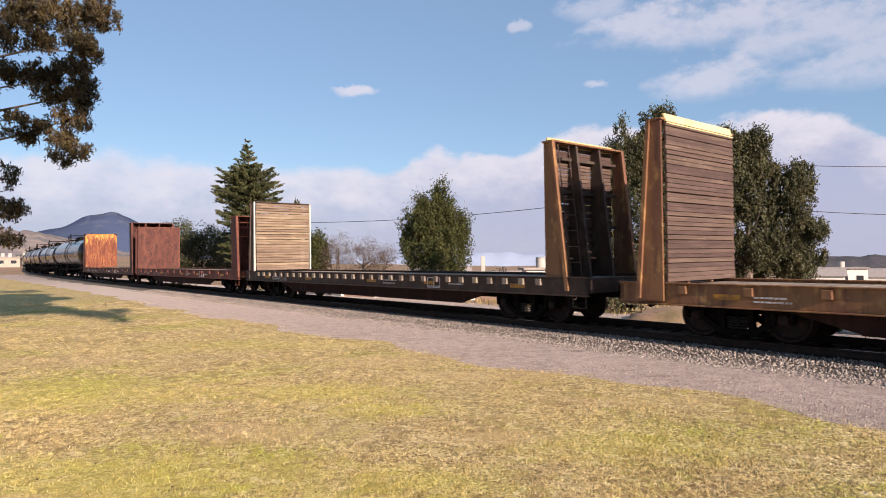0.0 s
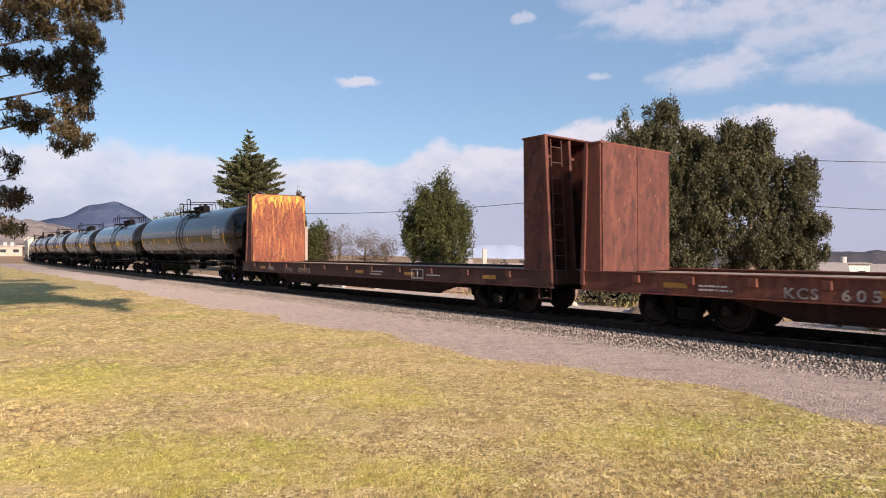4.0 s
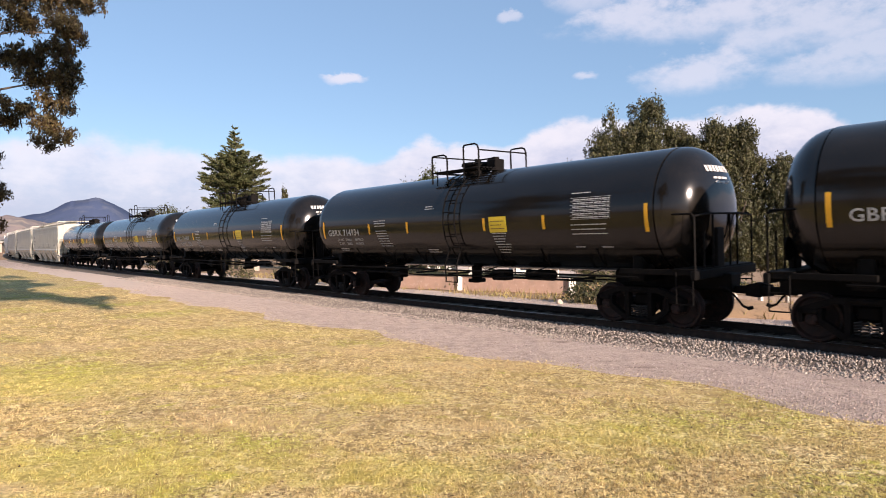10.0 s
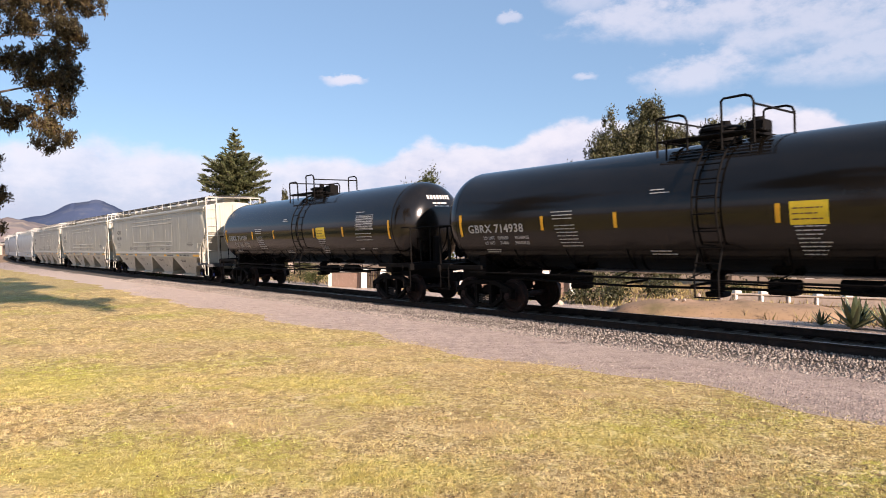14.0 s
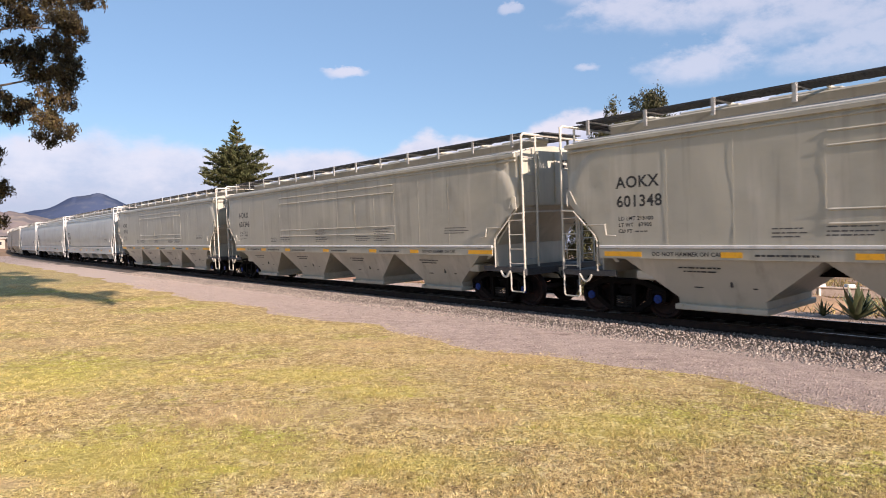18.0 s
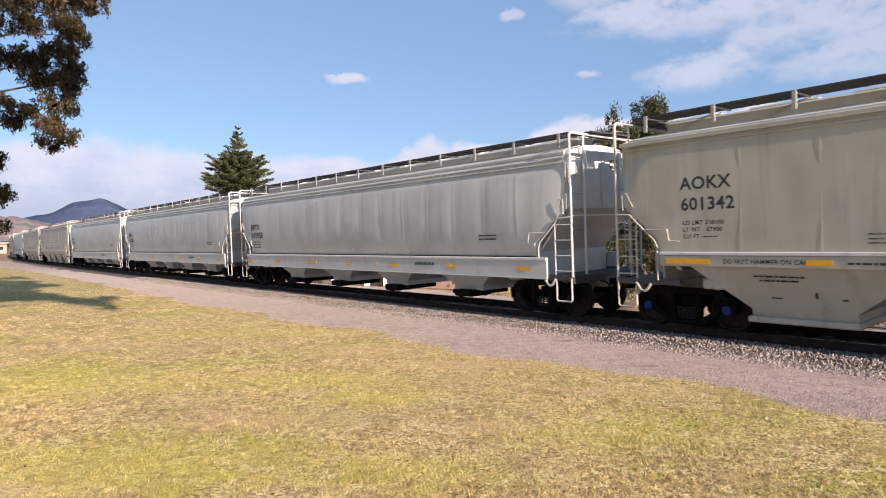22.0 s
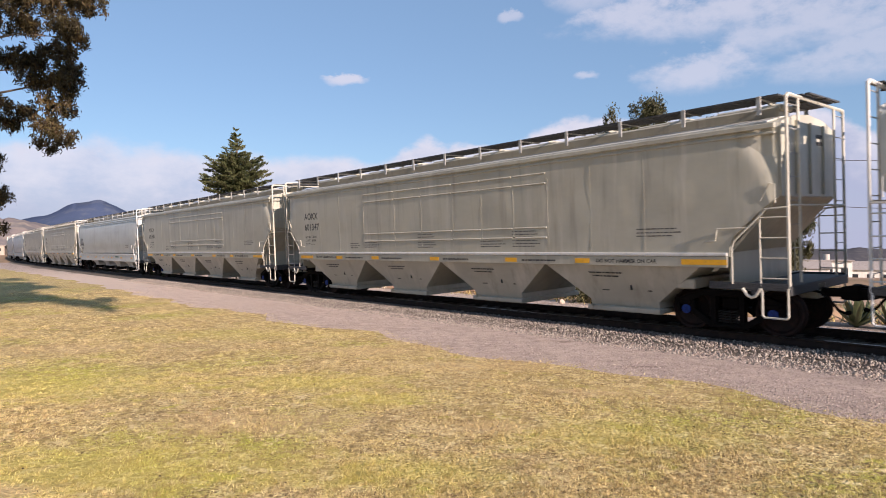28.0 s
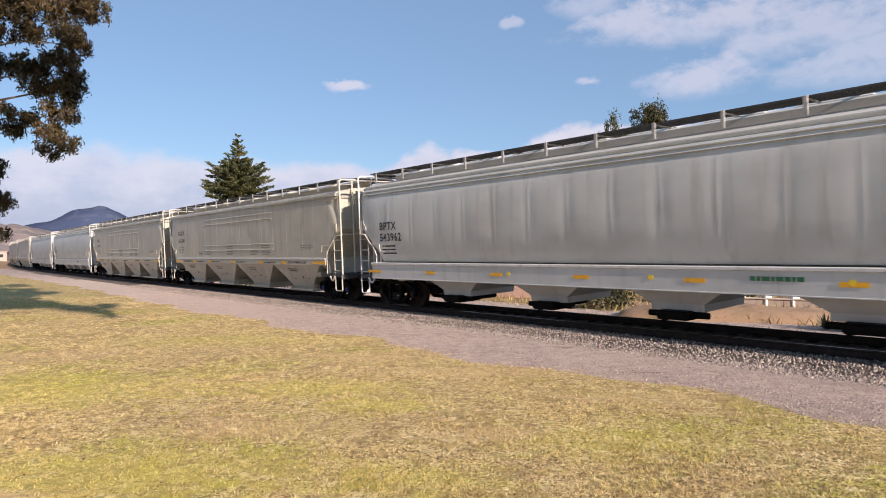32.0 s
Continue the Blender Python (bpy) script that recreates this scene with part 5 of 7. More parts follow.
    for k in range(n):
        cx = -span / 2 + span * (k + 0.5) / n
        b = Shape()
        w0, w1 = span / n / 2, 0.9
        b.loft([[(cx - w0, -1.5, 1.40), (cx + w0, -1.5, 1.40), (cx + w0, 1.5, 1.40), (cx - w0, 1.5, 1.40)],
                [(cx - w1, -1.18, 0.56), (cx + w1, -1.18, 0.56), (cx + w1, 1.18, 0.56), (cx - w1, 1.18, 0.56)],
                [(cx - w1, -1.14, 0.42), (cx + w1, -1.14, 0.42), (cx + w1, 1.14, 0.42), (cx - w1, 1.14, 0.42)]])
        part("hopper_bay", b, M["hopper_a"], car, smooth=15)
        gate = Shape()
        gate.box((cx, 0, 0.36), (2 * w1 + 0.12, 2.5, 0.12), 0.02)
        gate.rod((cx - w1 + 0.1, -1.3, 0.4), (cx - w1 + 0.1, 1.3, 0.4), 0.035, 8)
        part("outlet_gate", gate, M["hopper_a"], car)
        st = bars([(cx - 0.75, 1.2, 0.9), (cx - 0.65, 1.12, 0.7)], lambda z: -1.5 + (1.36 - z) * 0.4 - 0.012, thick=0.03)
        part("bay_stencil", st, M["ink_black"], car, "small black stencils", smooth=0)
        cl = Shape()
        cl.box((cx + 0.3, -1.3, 0.95), (0.05, 0.05, 0.24), 0.01, )
        cl.box((cx - 0.4, -1.26, 0.8), (0.2, 0.04, 0.03), 0.01)
        cl.box((cx + 0.75, -1.27, 0.82), (0.1, 0.04, 0.03), 0.01)
        part("vibrator_bracket", cl, M["ink_black"], car)
    cs = Shape().box((0, 0, 1.15), (2 * half - 1.5, 0.4, 0.3), 0.02)
    part("centre_sill", cs, M["under_black"], car)
    # end slope sheets
    for sgn in (1, -1):
        sl = Shape()
        sl.loft([[(sgn * (hb - 0.16), y, 2.76), (sgn * (hb - 0.22), y, 2.74), (sgn * (hb - 1.5), y, 1.3), (sgn * (hb - 1.4), y, 1.3)] for y in (-1.4, 1.4)])
        part("end_sheet", sl, M["hopper_a"], car)
    hopper_frame(car, length, body, M["cream"], 4.56, M["hopper_a"])
    walkway(car, body, 4.64, 0.42, 1.2, M["grating"])
    for y in (-1, 1):
        g = Shape().loft([[(xx, y * 1.49, eave + 0.13), (xx, y * 0.75, eave + 0.29), (xx, y * 0.35, eave + 0.33), (xx, y * 0.35, eave + 0.31), (xx, y * 0.75, eave + 0.265), (xx, y * 1.49, eave + 0.10)] for xx in (-hb + 0.35, hb - 0.35)])
        part("roof_sheet", g, M["roof_white"], car, "pale weathered roof sheet")
    hatches(car, body, eave + 0.36, M["hopper_a"])
    # reflectors and stencils
    yl = lambda z: -1.59
    for k in range(7):
        x = -slope_x - 0.3 + (0, 2.7, 5.0, slope_x - 0.1, 2 * slope_x - 5.2, 2 * slope_x - 2.9, 2 * slope_x - 0.2)[k]
        wd = 0.95 if k in (0, 6) else 0.42
        part("reflector", patch(x, x + wd, 1.44, 1.55, yl, rows=1), M["yellow"], car, "amber reflector strip", smooth=0)
    for k in range(6):
        x = -slope_x - 0.3 + (1.2, 3.35, 5.6, slope_x + 0.5, 2 * slope_x - 4.6, 2 * slope_x - 2.3)[k]
        if k in (0, 5):
            lettering("DO NOT HAMMER ON CAR", 0.085, x, 1.46, yl, M["ink_black"], car, spacing=1.05)
        else:
            part("sill_stencil", bars([(x, 1.47, 1.1)], yl, thick=0.04), M["ink_black"], car, "small black stencils", smooth=0)
    words = mark.split()
    settle(lettering(words[0], 0.255, -8.22, 2.96, face, M["ink_black"], car, spacing=1.06, wide=1.0))
    settle(lettering(words[1], 0.255, -8.22, 2.54, face, M["ink_black"], car, spacing=1.06, wide=1.0))
    settle(lettering("LD LMT 218100", 0.085, -8.18, 2.24, face, M["ink_black"], car, spacing=1.1))
    settle(lettering("LT WT   67900", 0.085, -8.18, 2.10, face, M["ink_black"], car, spacing=1.1))
    settle(lettering("CU FT", 0.085, -8.18, 1.96, face, M["ink_black"], car, spacing=1.1))
    lines = [(-7.76, 1.98, 0.3)]
    for k, (a, b, c) in enumerate(((-4.0, 1.92, 0.9), (-1.0, 2.14, 0.8), (-1.0, 1.9, 0.9), (1.8, 1.9, 0.95), (3.0, 2.14, 0.9), (3.0, 1.9, 0.95), (-4.9, 1.9, 0.6), (hb - 3.1, 2.1, 1.05))):
        lines += [(a, b, c), (a, b - 0.07, c * 0.8), (a, b + 0.08, c * 0.9)]
    settle(part("stencil_block", bars(lines, face, thick=0.024), M["ink_grey"], car, "small black stencils", smooth=0))
    running_gear(car, half, length / 2, True)
    return car, half


SIDE_B = [(1.18, 1.50), (1.40, 1.56), (1.52, 1.9), (1.562, 2.4), (1.572, 2.8), (1.565, 3.2), (1.54, 3.55), (1.48, 3.85), (1.40, 4.03)]


def face_b(z):
    zs, ys = [p[1] for p in SIDE_B], [p[0] for p in SIDE_B]
    return -float(np.interp(z, zs, ys)) - 0.013


def build_hopper_b(length, mark):
    car = thing("covered_hopper", "light grey covered hopper wagon with rounded sides", "hopper wagon", "freight train")
    body = length - 1.28
    hb, half = body / 2, length / 2 - 2.0
    slope_x = hb - 1.7

    # rounded shell; ring by ring so that the panels bow a little between the seams
    def outline(x, zlow, puff_=0.0):
        pts = [(-y - puff_ * max(0, 1 - abs(z - 2.8) / 1.25), max(z, zlow)) for y, z in SIDE_B]
        top = [(-1.15, 4.20), (-0.6, 4.32), (0, 4.36), (0.6, 4.32), (1.15, 4.20)]
        return [(x, y, z) for y, z in pts + top + [(-y, z) for y, z in pts[::-1]]]

    tub = Shape()
    rings = []
    for x, zl, k in ((-hb + 0.17, 2.72, -0.1), (-hb + 0.42, 2.52, -0.045), (-hb + 0.8, 2.17, -0.018), (-hb + 1.16, 1.83, 0.0), (-hb + 1.2, 1.5, 0.0)):
        rings.append(outline(x, zl, k))
    n = 13
    for k in range(n + 1):
        x = -slope_x + 0.05 + (2 * slope_x - 0.1) * k / n
        rings.append(outline(x - 0.02, 1.5, -0.008))
        rings.append(outline(x, 1.5, -0.004))
        rings.append(outline(x + 0.02, 1.5, -0.008))
        if k < n:
            for q in (0.12, 0.3, 0.5, 0.7, 0.88):
                rings.append(outline(x + (2 * slope_x - 0.1) / n * q, 1.5, (0.009 * math.sin(q * math.pi) + 0.010 * noise.noise((x * 3, q * 2, 1))) * (0.25 if k < 2 else 1.0)))
    for x, zl, k in ((hb - 1.2, 1.5, 0.0), (hb - 1.16, 1.83, 0.0), (hb - 0.8, 2.17, -0.018), (hb - 0.42, 2.52, -0.045), (hb - 0.17, 2.72, -0.1)):
        rings.append(outline(x, zl, k))
    tub.loft(rings)
    part("body", tub, M["hopper_b"], car, smooth=25)
    for y in (-1, 1):
        e = Shape()
        for z, yy, h in ((4.10, 1.36, 0.10), (3.97, 1.45, 0.04), (3.86, 1.49, 0.03)):
            e.box((0, y * yy, z), (body - 0.5, 0.07, h), 0.012)
        part("roof_rim", e, M["hopper_b"], car)
        s = Shape()
        s.box((0, y * 1.54, 1.23), (body - 1.5, 0.06, 0.46), 0.012)
        s.box((0, y * 1.5, 1.0), (body - 1.5, 0.16, 0.03), 0.006)
        part("side_sill", s, M["hopper_b"], car)
        w = Shape().box((0, y * 1.55, 1.49), (body - 1.5, 0.10, 0.08), 0.015)
        part("sill_stripe", w, M["white"], car, "pale top flange of the side sill")
    n = 4
    for k in range(n):
        cx = -5.4 + 3.62 * k
        w0, w1 = 1.5, 0.62
        b = Shape()
        b.loft([[(cx - w0, -1.25, 1.2), (cx + w0, -1.25, 1.2), (cx + w0, 1.25, 1.2), (cx - w0, 1.25, 1.2)],
                [(cx - w1, -0.95, 0.66), (cx + w1, -0.95, 0.66), (cx + w1, 0.95, 0.66), (cx - w1, 0.95, 0.66)],
                [(cx - w1, -0.92, 0.5), (cx + w1, -0.92, 0.5), (cx + w1, 0.92, 0.5), (cx - w1, 0.92, 0.5)]])
        part("hopper_bay", b, M["hopper_b"], car, smooth=15)
        g = Shape()
        g.box((cx, -0.75, 0.42), (0.75, 0.9, 0.2), 0.04)
        g.rod((cx - 0.7, -0.9, 0.42), (cx + 0.7, -0.9, 0.42), 0.07, 10)
        g.rod((cx - 0.3, -1.0, 0.34), (cx - 0.3, 1.0, 0.34), 0.08, 10)
        part("outlet_gate", g, M["under_black"], car)
    cs = Shape().box((0, 0, 1.15), (2 * half - 1.5, 0.4, 0.3), 0.02)
    part("centre_sill", cs, M["under_black"], car)
    for sgn in (1, -1):
        sl = Shape()
        sl.loft([[(sgn * (hb - 0.16), y, 2.76), (sgn * (hb - 0.22), y, 2.74), (sgn * (hb - 1.5), y, 1.3), (sgn * (hb - 1.4), y, 1.3)] for y in (-1.36, 1.36)])
        part("end_sheet", sl, M["hopper_b"], car)
    hopper_frame(car, length, body, M["white"], 4.54, M["hopper_b"])
    walkway(car, body, 4.62, 0.42, 1.15, M["grating"])
    for y in (-1, 1):
        g = Shape().loft([[(xx, y * 1.40, 4.115), (xx, y * 1.15, 4.225), (xx, y * 0.6, 4.345), (xx, y * 0.6, 4.33), (xx, y * 1.15, 4.205), (xx, y * 1.40, 4.09)] for xx in (-hb + 0.35, hb - 0.35)])
        part("roof_sheet", g, M["roof_white"], car, "white painted roof sheet")
    hatches(car, body, 4.38, M["hopper_b"])
    yl = lambda z: -1.578
    for k in range(7):
        x = -8.95 + 2.83 * k
        part("reflector", patch(x - (0.3 if k == 0 else 0), x + 0.45, 1.19, 1.28, yl, rows=1), M["yellow"], car, "amber reflector strip", smooth=0)
    words = mark.split()
    lettering(words[0], 0.26, -8.5, 2.62, face_b, M["ink_black"], car, spacing=1.12)
    lettering(words[1], 0.26, -8.5, 2.25, face_b, M["ink_black"], car, spacing=1.12)
    part("stencil_block", bars([(-8.4, 2.06 - 0.12 * k, 0.75) for k in range(3)] + [(hb - 3.2, 2.1 - 0.1 * k, 0.7) for k in range(2)], face_b, thick=0.04), M["ink_black"], car, "small black stencils", smooth=0)
    part("emblem", bars([(3.7, 1.26, 0.95)], yl, thick=0.085), M["ink_green"], car, "green painted emblem bars", smooth=0)
    badge = Shape()
    for x in (-2.6, 1.6, 5.4):
        badge.rod((x, -1.574, 1.27), (x, -1.582, 1.27), 0.06, 14)
    part("badge", badge, M["placard"], car, "small round yellow badges")
    running_gear(car, half, length / 2)
    return car, half


# ---------------------------------------------------------------- bulkhead flat cars
def build_flat(length, label, mats, fore, aft, mark=()):
    """fore and aft: how the bulkhead at each end is made: (height, lining, width)."""
    car = thing("bulkhead_flatcar", label, "flat car", "freight train")
    side, lining = mats
    hb, half = length / 2 - 0.45, length / 2 - 2.9
    dz = 1.11 if fore == aft else 1.19
    n = int(2 * hb / 0.42)
    plank = Shape().box((0, 0, dz - 0.06), (0.405, 2.9, 0.06), 0.006).mesh("deck_plank", M["deck"])
    for k in range(n):
        part("deck_plank", plank, None, car, "", pose(-hb + 0.3 + (2 * hb - 0.6) * k / (n - 1), 0, 0))
    # side sills: deeper amidships
    for y in (-1, 1):
        g = Shape()
        g.box((0, y * 1.48, dz - 0.19), (2 * hb, 0.04, 0.42), 0.004)
        sill = part("side_sill", g, side, car)
        part("deck_lip", Shape().box((0, y * 1.48, dz + 0.035), (2 * hb, 0.13, 0.03), 0.006), side, sill)
        part("sill_flange", Shape().box((0, y * 1.47, dz - 0.418), (2 * hb, 0.16, 0.03), 0.006), side, sill)
        g = Shape().prism([(half - 1.0, dz - 0.43), (half - 2.3, dz - 0.78), (-half + 2.3, dz - 0.78), (-half + 1.0, dz - 0.43)], y * 1.30, y * 1.34)
        g.prism([(half - 2.3, dz - 0.76), (-half + 2.3, dz - 0.76), (-half + 2.3, dz - 0.80), (half - 2.3, dz - 0.80)], y * 1.22, y * 1.37)
        part("belly_plate", g, M["belly"], car)
        pockets = 30 if side is M["flat_dark"] else 11 if side is M["flat_brown"] else 14
        for k in range(pockets):
            x = -hb + 1.55 + (2 * hb - 3.1) * k / (pockets - 1)
            p = Shape()
            for dx in (-0.07, 0.07):
                p.box((x + dx, y * 1.53, dz - 0.1), (0.03, 0.07, 0.17), 0.006)
            p.box((x, y * 1.565, dz - 0.1), (0.17, 0.025, 0.17), 0.006)
            part("stake_pocket", p, M["deck"] if side is M["flat_dark"] else side, car)
    u = Shape()
    u.box((0, 0, 0.86), (2 * hb, 0.6, 0.36), 0.02)
    for k in range(9):
        x = -hb + 1 + (2 * hb - 2) * k / 8
        u.box((x, 0, 0.95), (0.12, 2.85, 0.2), 0.01)
    part("underframe", u, M["under_black"] if side is not M["flat_red"] else M["flat_red"], car)
    for sgn, (tall, kind, wide) in ((1, fore), (-1, aft)):
        x = sgn * (hb - (0.70 if kind.endswith("inset") else 0.42 if kind == "orange" else 0.62 if kind.endswith("broad") else 0.5 if kind == "plank_grey" else 0.12))
        bulk = Shape()
        hw = wide / 2
        deep = 0.42 if kind == "rust" and sgn < 0 else 0.5 if kind.endswith("broad") else 0.45 if kind == "plank_grey" else 0.62 if kind.endswith("inset") else 0.55 if kind == "orange" else 0.85
        xin = x - sgn * deep
        top_w = deep * 0.85 if kind == "rust" else 0.26
        # tapered side plates with flanges
        plates = []
        for y in (-hw, hw):
            plate = Shape()
            plates.append(plate)
            plate.prism([(x + sgn * 0.08, dz - 0.34), (xin - sgn * 0.02, dz - 0.34), (xin - sgn * 0.02, dz + tall), (xin + sgn * top_w, dz + tall)], y - 0.02, y + 0.02)
            yo = y * 1.01
            plate.prism([(x + sgn * 0.02, dz - 0.3), (x + sgn * 0.12, dz - 0.3), (xin + sgn * (top_w + 0.04), dz + tall), (xin + sgn * (top_w - 0.04), dz + tall)], yo - 0.06, yo + 0.06)
        ribs = []
        for k in range(2):
            y = -hw + wide * (k + 1) / 3
            rib = Shape()
            ribs.append(rib)
            rib.prism([(x + sgn * 0.04, dz), (xin - sgn * 0.02, dz), (xin, dz + tall), (xin + sgn * (top_w - 0.02), dz + tall)], y - 0.04, y + 0.04)
        for k in range(4):
            z = dz + tall * (k + 0.55) / 4.0
            rib = Shape().box((xin + sgn * 0.06, 0, z), (0.1, wide - 0.06, 0.08), 0.01)
            ribs.append(rib)
        bulk.box((xin + sgn * (top_w / 2 - 0.01), 0, dz + tall), (top_w + 0.1, wide + 0.1, 0.05), 0.01)
        frame_ob = part("bulkhead", bulk, lining if kind != "plank_grey" else side, car, smooth=20)
        for plate in plates:
            part("side_plate", plate, lining if kind != "plank_grey" else side, frame_ob, smooth=20)
        for rib in ribs:
            part("rib", rib, side if kind.endswith("inset") else lining if kind != "plank_grey" else side, frame_ob, smooth=20)
        xf = xin - sgn * 0.04
        if kind.startswith("plank"):
            rows = 26 if kind == "plank_grey" else 34
            mat = M["plank_grey"] if kind == "plank_grey" else M["plank_brown"]
            rng = random.Random(11 if kind == "plank_grey" else 5)
            for k in range(rows):
                z = dz + 0.05 + (tall - 0.1) * (k + 0.5) / rows
                h = (tall - 0.1) / rows
                p = Shape().box((xf - sgn * (0.02 + rng.uniform(0, 0.012)), rng.uniform(-0.01, 0.01), z + rng.uniform(-0.008, 0.008)), (0.06, wide - 0.14 + rng.uniform(-0.03, 0.02), h * rng.uniform(0.8, 0.97)), 0.006)
                part("plank", p, mat, frame_ob)
            if kind.startswith("plank_brown"):
                cap = Shape()
                cap.prism([(xf - sgn * 0.07, dz + tall - 0.1), (xf - sgn * 0.03, dz + tall - 0.1), (xf + sgn * 0.06, dz + tall + 0.13), (xf + sgn * 0.02, dz + tall + 0.13)], -hw + 0.1, hw - 0.08)
                part("cap_plate", cap, M["cap_yellow"], frame_ob, "yellow painted cap plate")
            else:
                for y in (-hw, hw):
                    part("edge_angle", Shape().box((xf + sgn * 0.02, y, dz + tall / 2), (0.12, 0.07, tall), 0.01), M["cream"], frame_ob, "pale painted edge angle")
        else:
            p = Shape()
            m2 = M["rust_orange"] if kind == "orange" else M["rust_plate"]
            corner = 0.22 if kind == "orange" else 0.02
            out = [(-hw + 0.03, dz), (hw - 0.03, dz), (hw - 0.03, dz + tall - corner), (hw - 0.03 - corner, dz + tall), (-hw + 0.03 + corner, dz + tall), (-hw + 0.03, dz + tall - corner)]
            p.profile(out, xf - 0.012, xf + 0.012)
            sheet = part("plate", p, m2, frame_ob, smooth=0)
            if kind == "orange":
                e = Shape()
                drip = random.Random(17)
                low = [(-hw + 0.02, dz + tall - 1.5)]
                for k in range(34):                         # old paint has run down in drips of uneven length
                    y = -hw + 0.06 + (2 * hw - 0.12) * k / 33
                    low.append((y, dz + tall - (0.26 + 0.5 * drip.random() ** 2.2 + (0.5 if k in (0, 1, 33) else 0.0))))
                low.append((hw - 0.02, dz + tall - 1.7))
                e.profile(low + [(hw - 0.02, dz + tall - 0.2), (hw - 0.25, dz + tall), (-hw + 0.25, dz + tall), (-hw + 0.02, dz + tall - 0.2)], xf - sgn * 0.016, xf - sgn * 0.02)
                part("yellow_border", e, M["yellow_old"], sheet, "flaking yellow border paint", smooth=0)
            else:
                e = Shape()
                for y in (0.0,):
                    e.box((xf - sgn * 0.02, y, dz + tall / 2), (0.03, 0.05, tall), 0.006)
                part("seam", e, m2, sheet)
        ld = Shape()
        xl, slant = x + sgn * 0.13, deep - top_w + 0.03
        for y in (-hw + 0.08, -hw + 0.5):
            ld.rod((xl, y, dz - 0.2), (xl - sgn * slant, y, dz + tall - 0.1), 0.016, 6)
        for k in range(9):
            q = (k + 0.5) / 9
            ld.rod((xl - sgn * slant * q, -hw + 0.08, dz - 0.2 + (tall + 0.1) * q), (xl - sgn * slant * q, -hw + 0.5, dz - 0.2 + (tall + 0.1) * q), 0.014, 6)
        part("ladder", ld, side, car)
        es = Shape()
        es.box((sgn * (hb - 0.05), 0, dz - 0.17), (0.1, 3.0, 0.36), 0.01)
        es.box((sgn * (length / 2 - 2.0), 0, 0.86), (2.6, 0.45, 0.34), 0.02)
        for y in (-1.46, 1.46):
            es.tube([(sgn * (hb - 0.1), y, dz - 0.3), (sgn * (hb - 0.1), y, 0.48), (sgn * (hb - 0.5), y, 0.48), (sgn * (hb - 0.5), y, dz - 0.3)], 0.018, 6)
        part("end_sill", es, side, car)
    yl = lambda z: -1.506
    for x in (-hb + 2.2, -hb + 6.2, 0.6, hb - 6.4, hb - 2.6):
        part("reflector", patch(x, x + 0.55, dz - 0.27, dz - 0.16, yl, rows=1), M["amber_dirty"], car, "dirty amber reflector strip", smooth=0)
    for word, x, size, gap in mark:
        lettering(word, size, -hb + x, dz - 0.36, lambda z: -1.51, M["ink_faded"], car, spacing=gap, wide=1.1)
    st = bars([(-hb + 3.0, dz - 0.22, 0.6), (-hb + 3.0, dz - 0.3, 0.7), (1.6, dz - 0.2, 0.8), (1.6, dz - 0.3, 0.7), (hb - 5.2, dz - 0.25, 0.7)], yl, thick=0.035)
    part("stencil_block", st, M["ink_white"], car, "faded white stencils", smooth=0)
    fr = Shape()
    for z in (dz - 0.36, dz - 0.32, dz - 0.06):
        fr.box((4.4, -1.512, z), (0.62, 0.012, 0.025))
    for x in (4.1, 4.4, 4.7):
        fr.box((x, -1.512, dz - 0.21), (0.025, 0.012, 0.31))
    part("data_panel", fr, M["ink_white"], car, "white outlined data panel", smooth=0)
    running_gear(car, half, length / 2)
    return car, half


# ---------------------------------------------------------------- the train
# painted marks of the flat cars: words, metres from the rear end, letter height, letter spacing
MARKS = [[("NOKL", 2.98, 0.17, 1.1), ("725136", 3.67, 0.17, 1.02)], [("KCS", 4.66, 0.2, 1.15), ("605", 5.62, 0.2, 1.5), ("756", 6.98, 0.2, 1.5)], [("TTPX", 4.74, 0.19, 1.2), ("82402", 6.09, 0.2, 1.5)]]
TANK_L, TANK1_L, HOP_L = 17.235, 19.57, 20.872
TRAIN = []      # (car, middle, half)


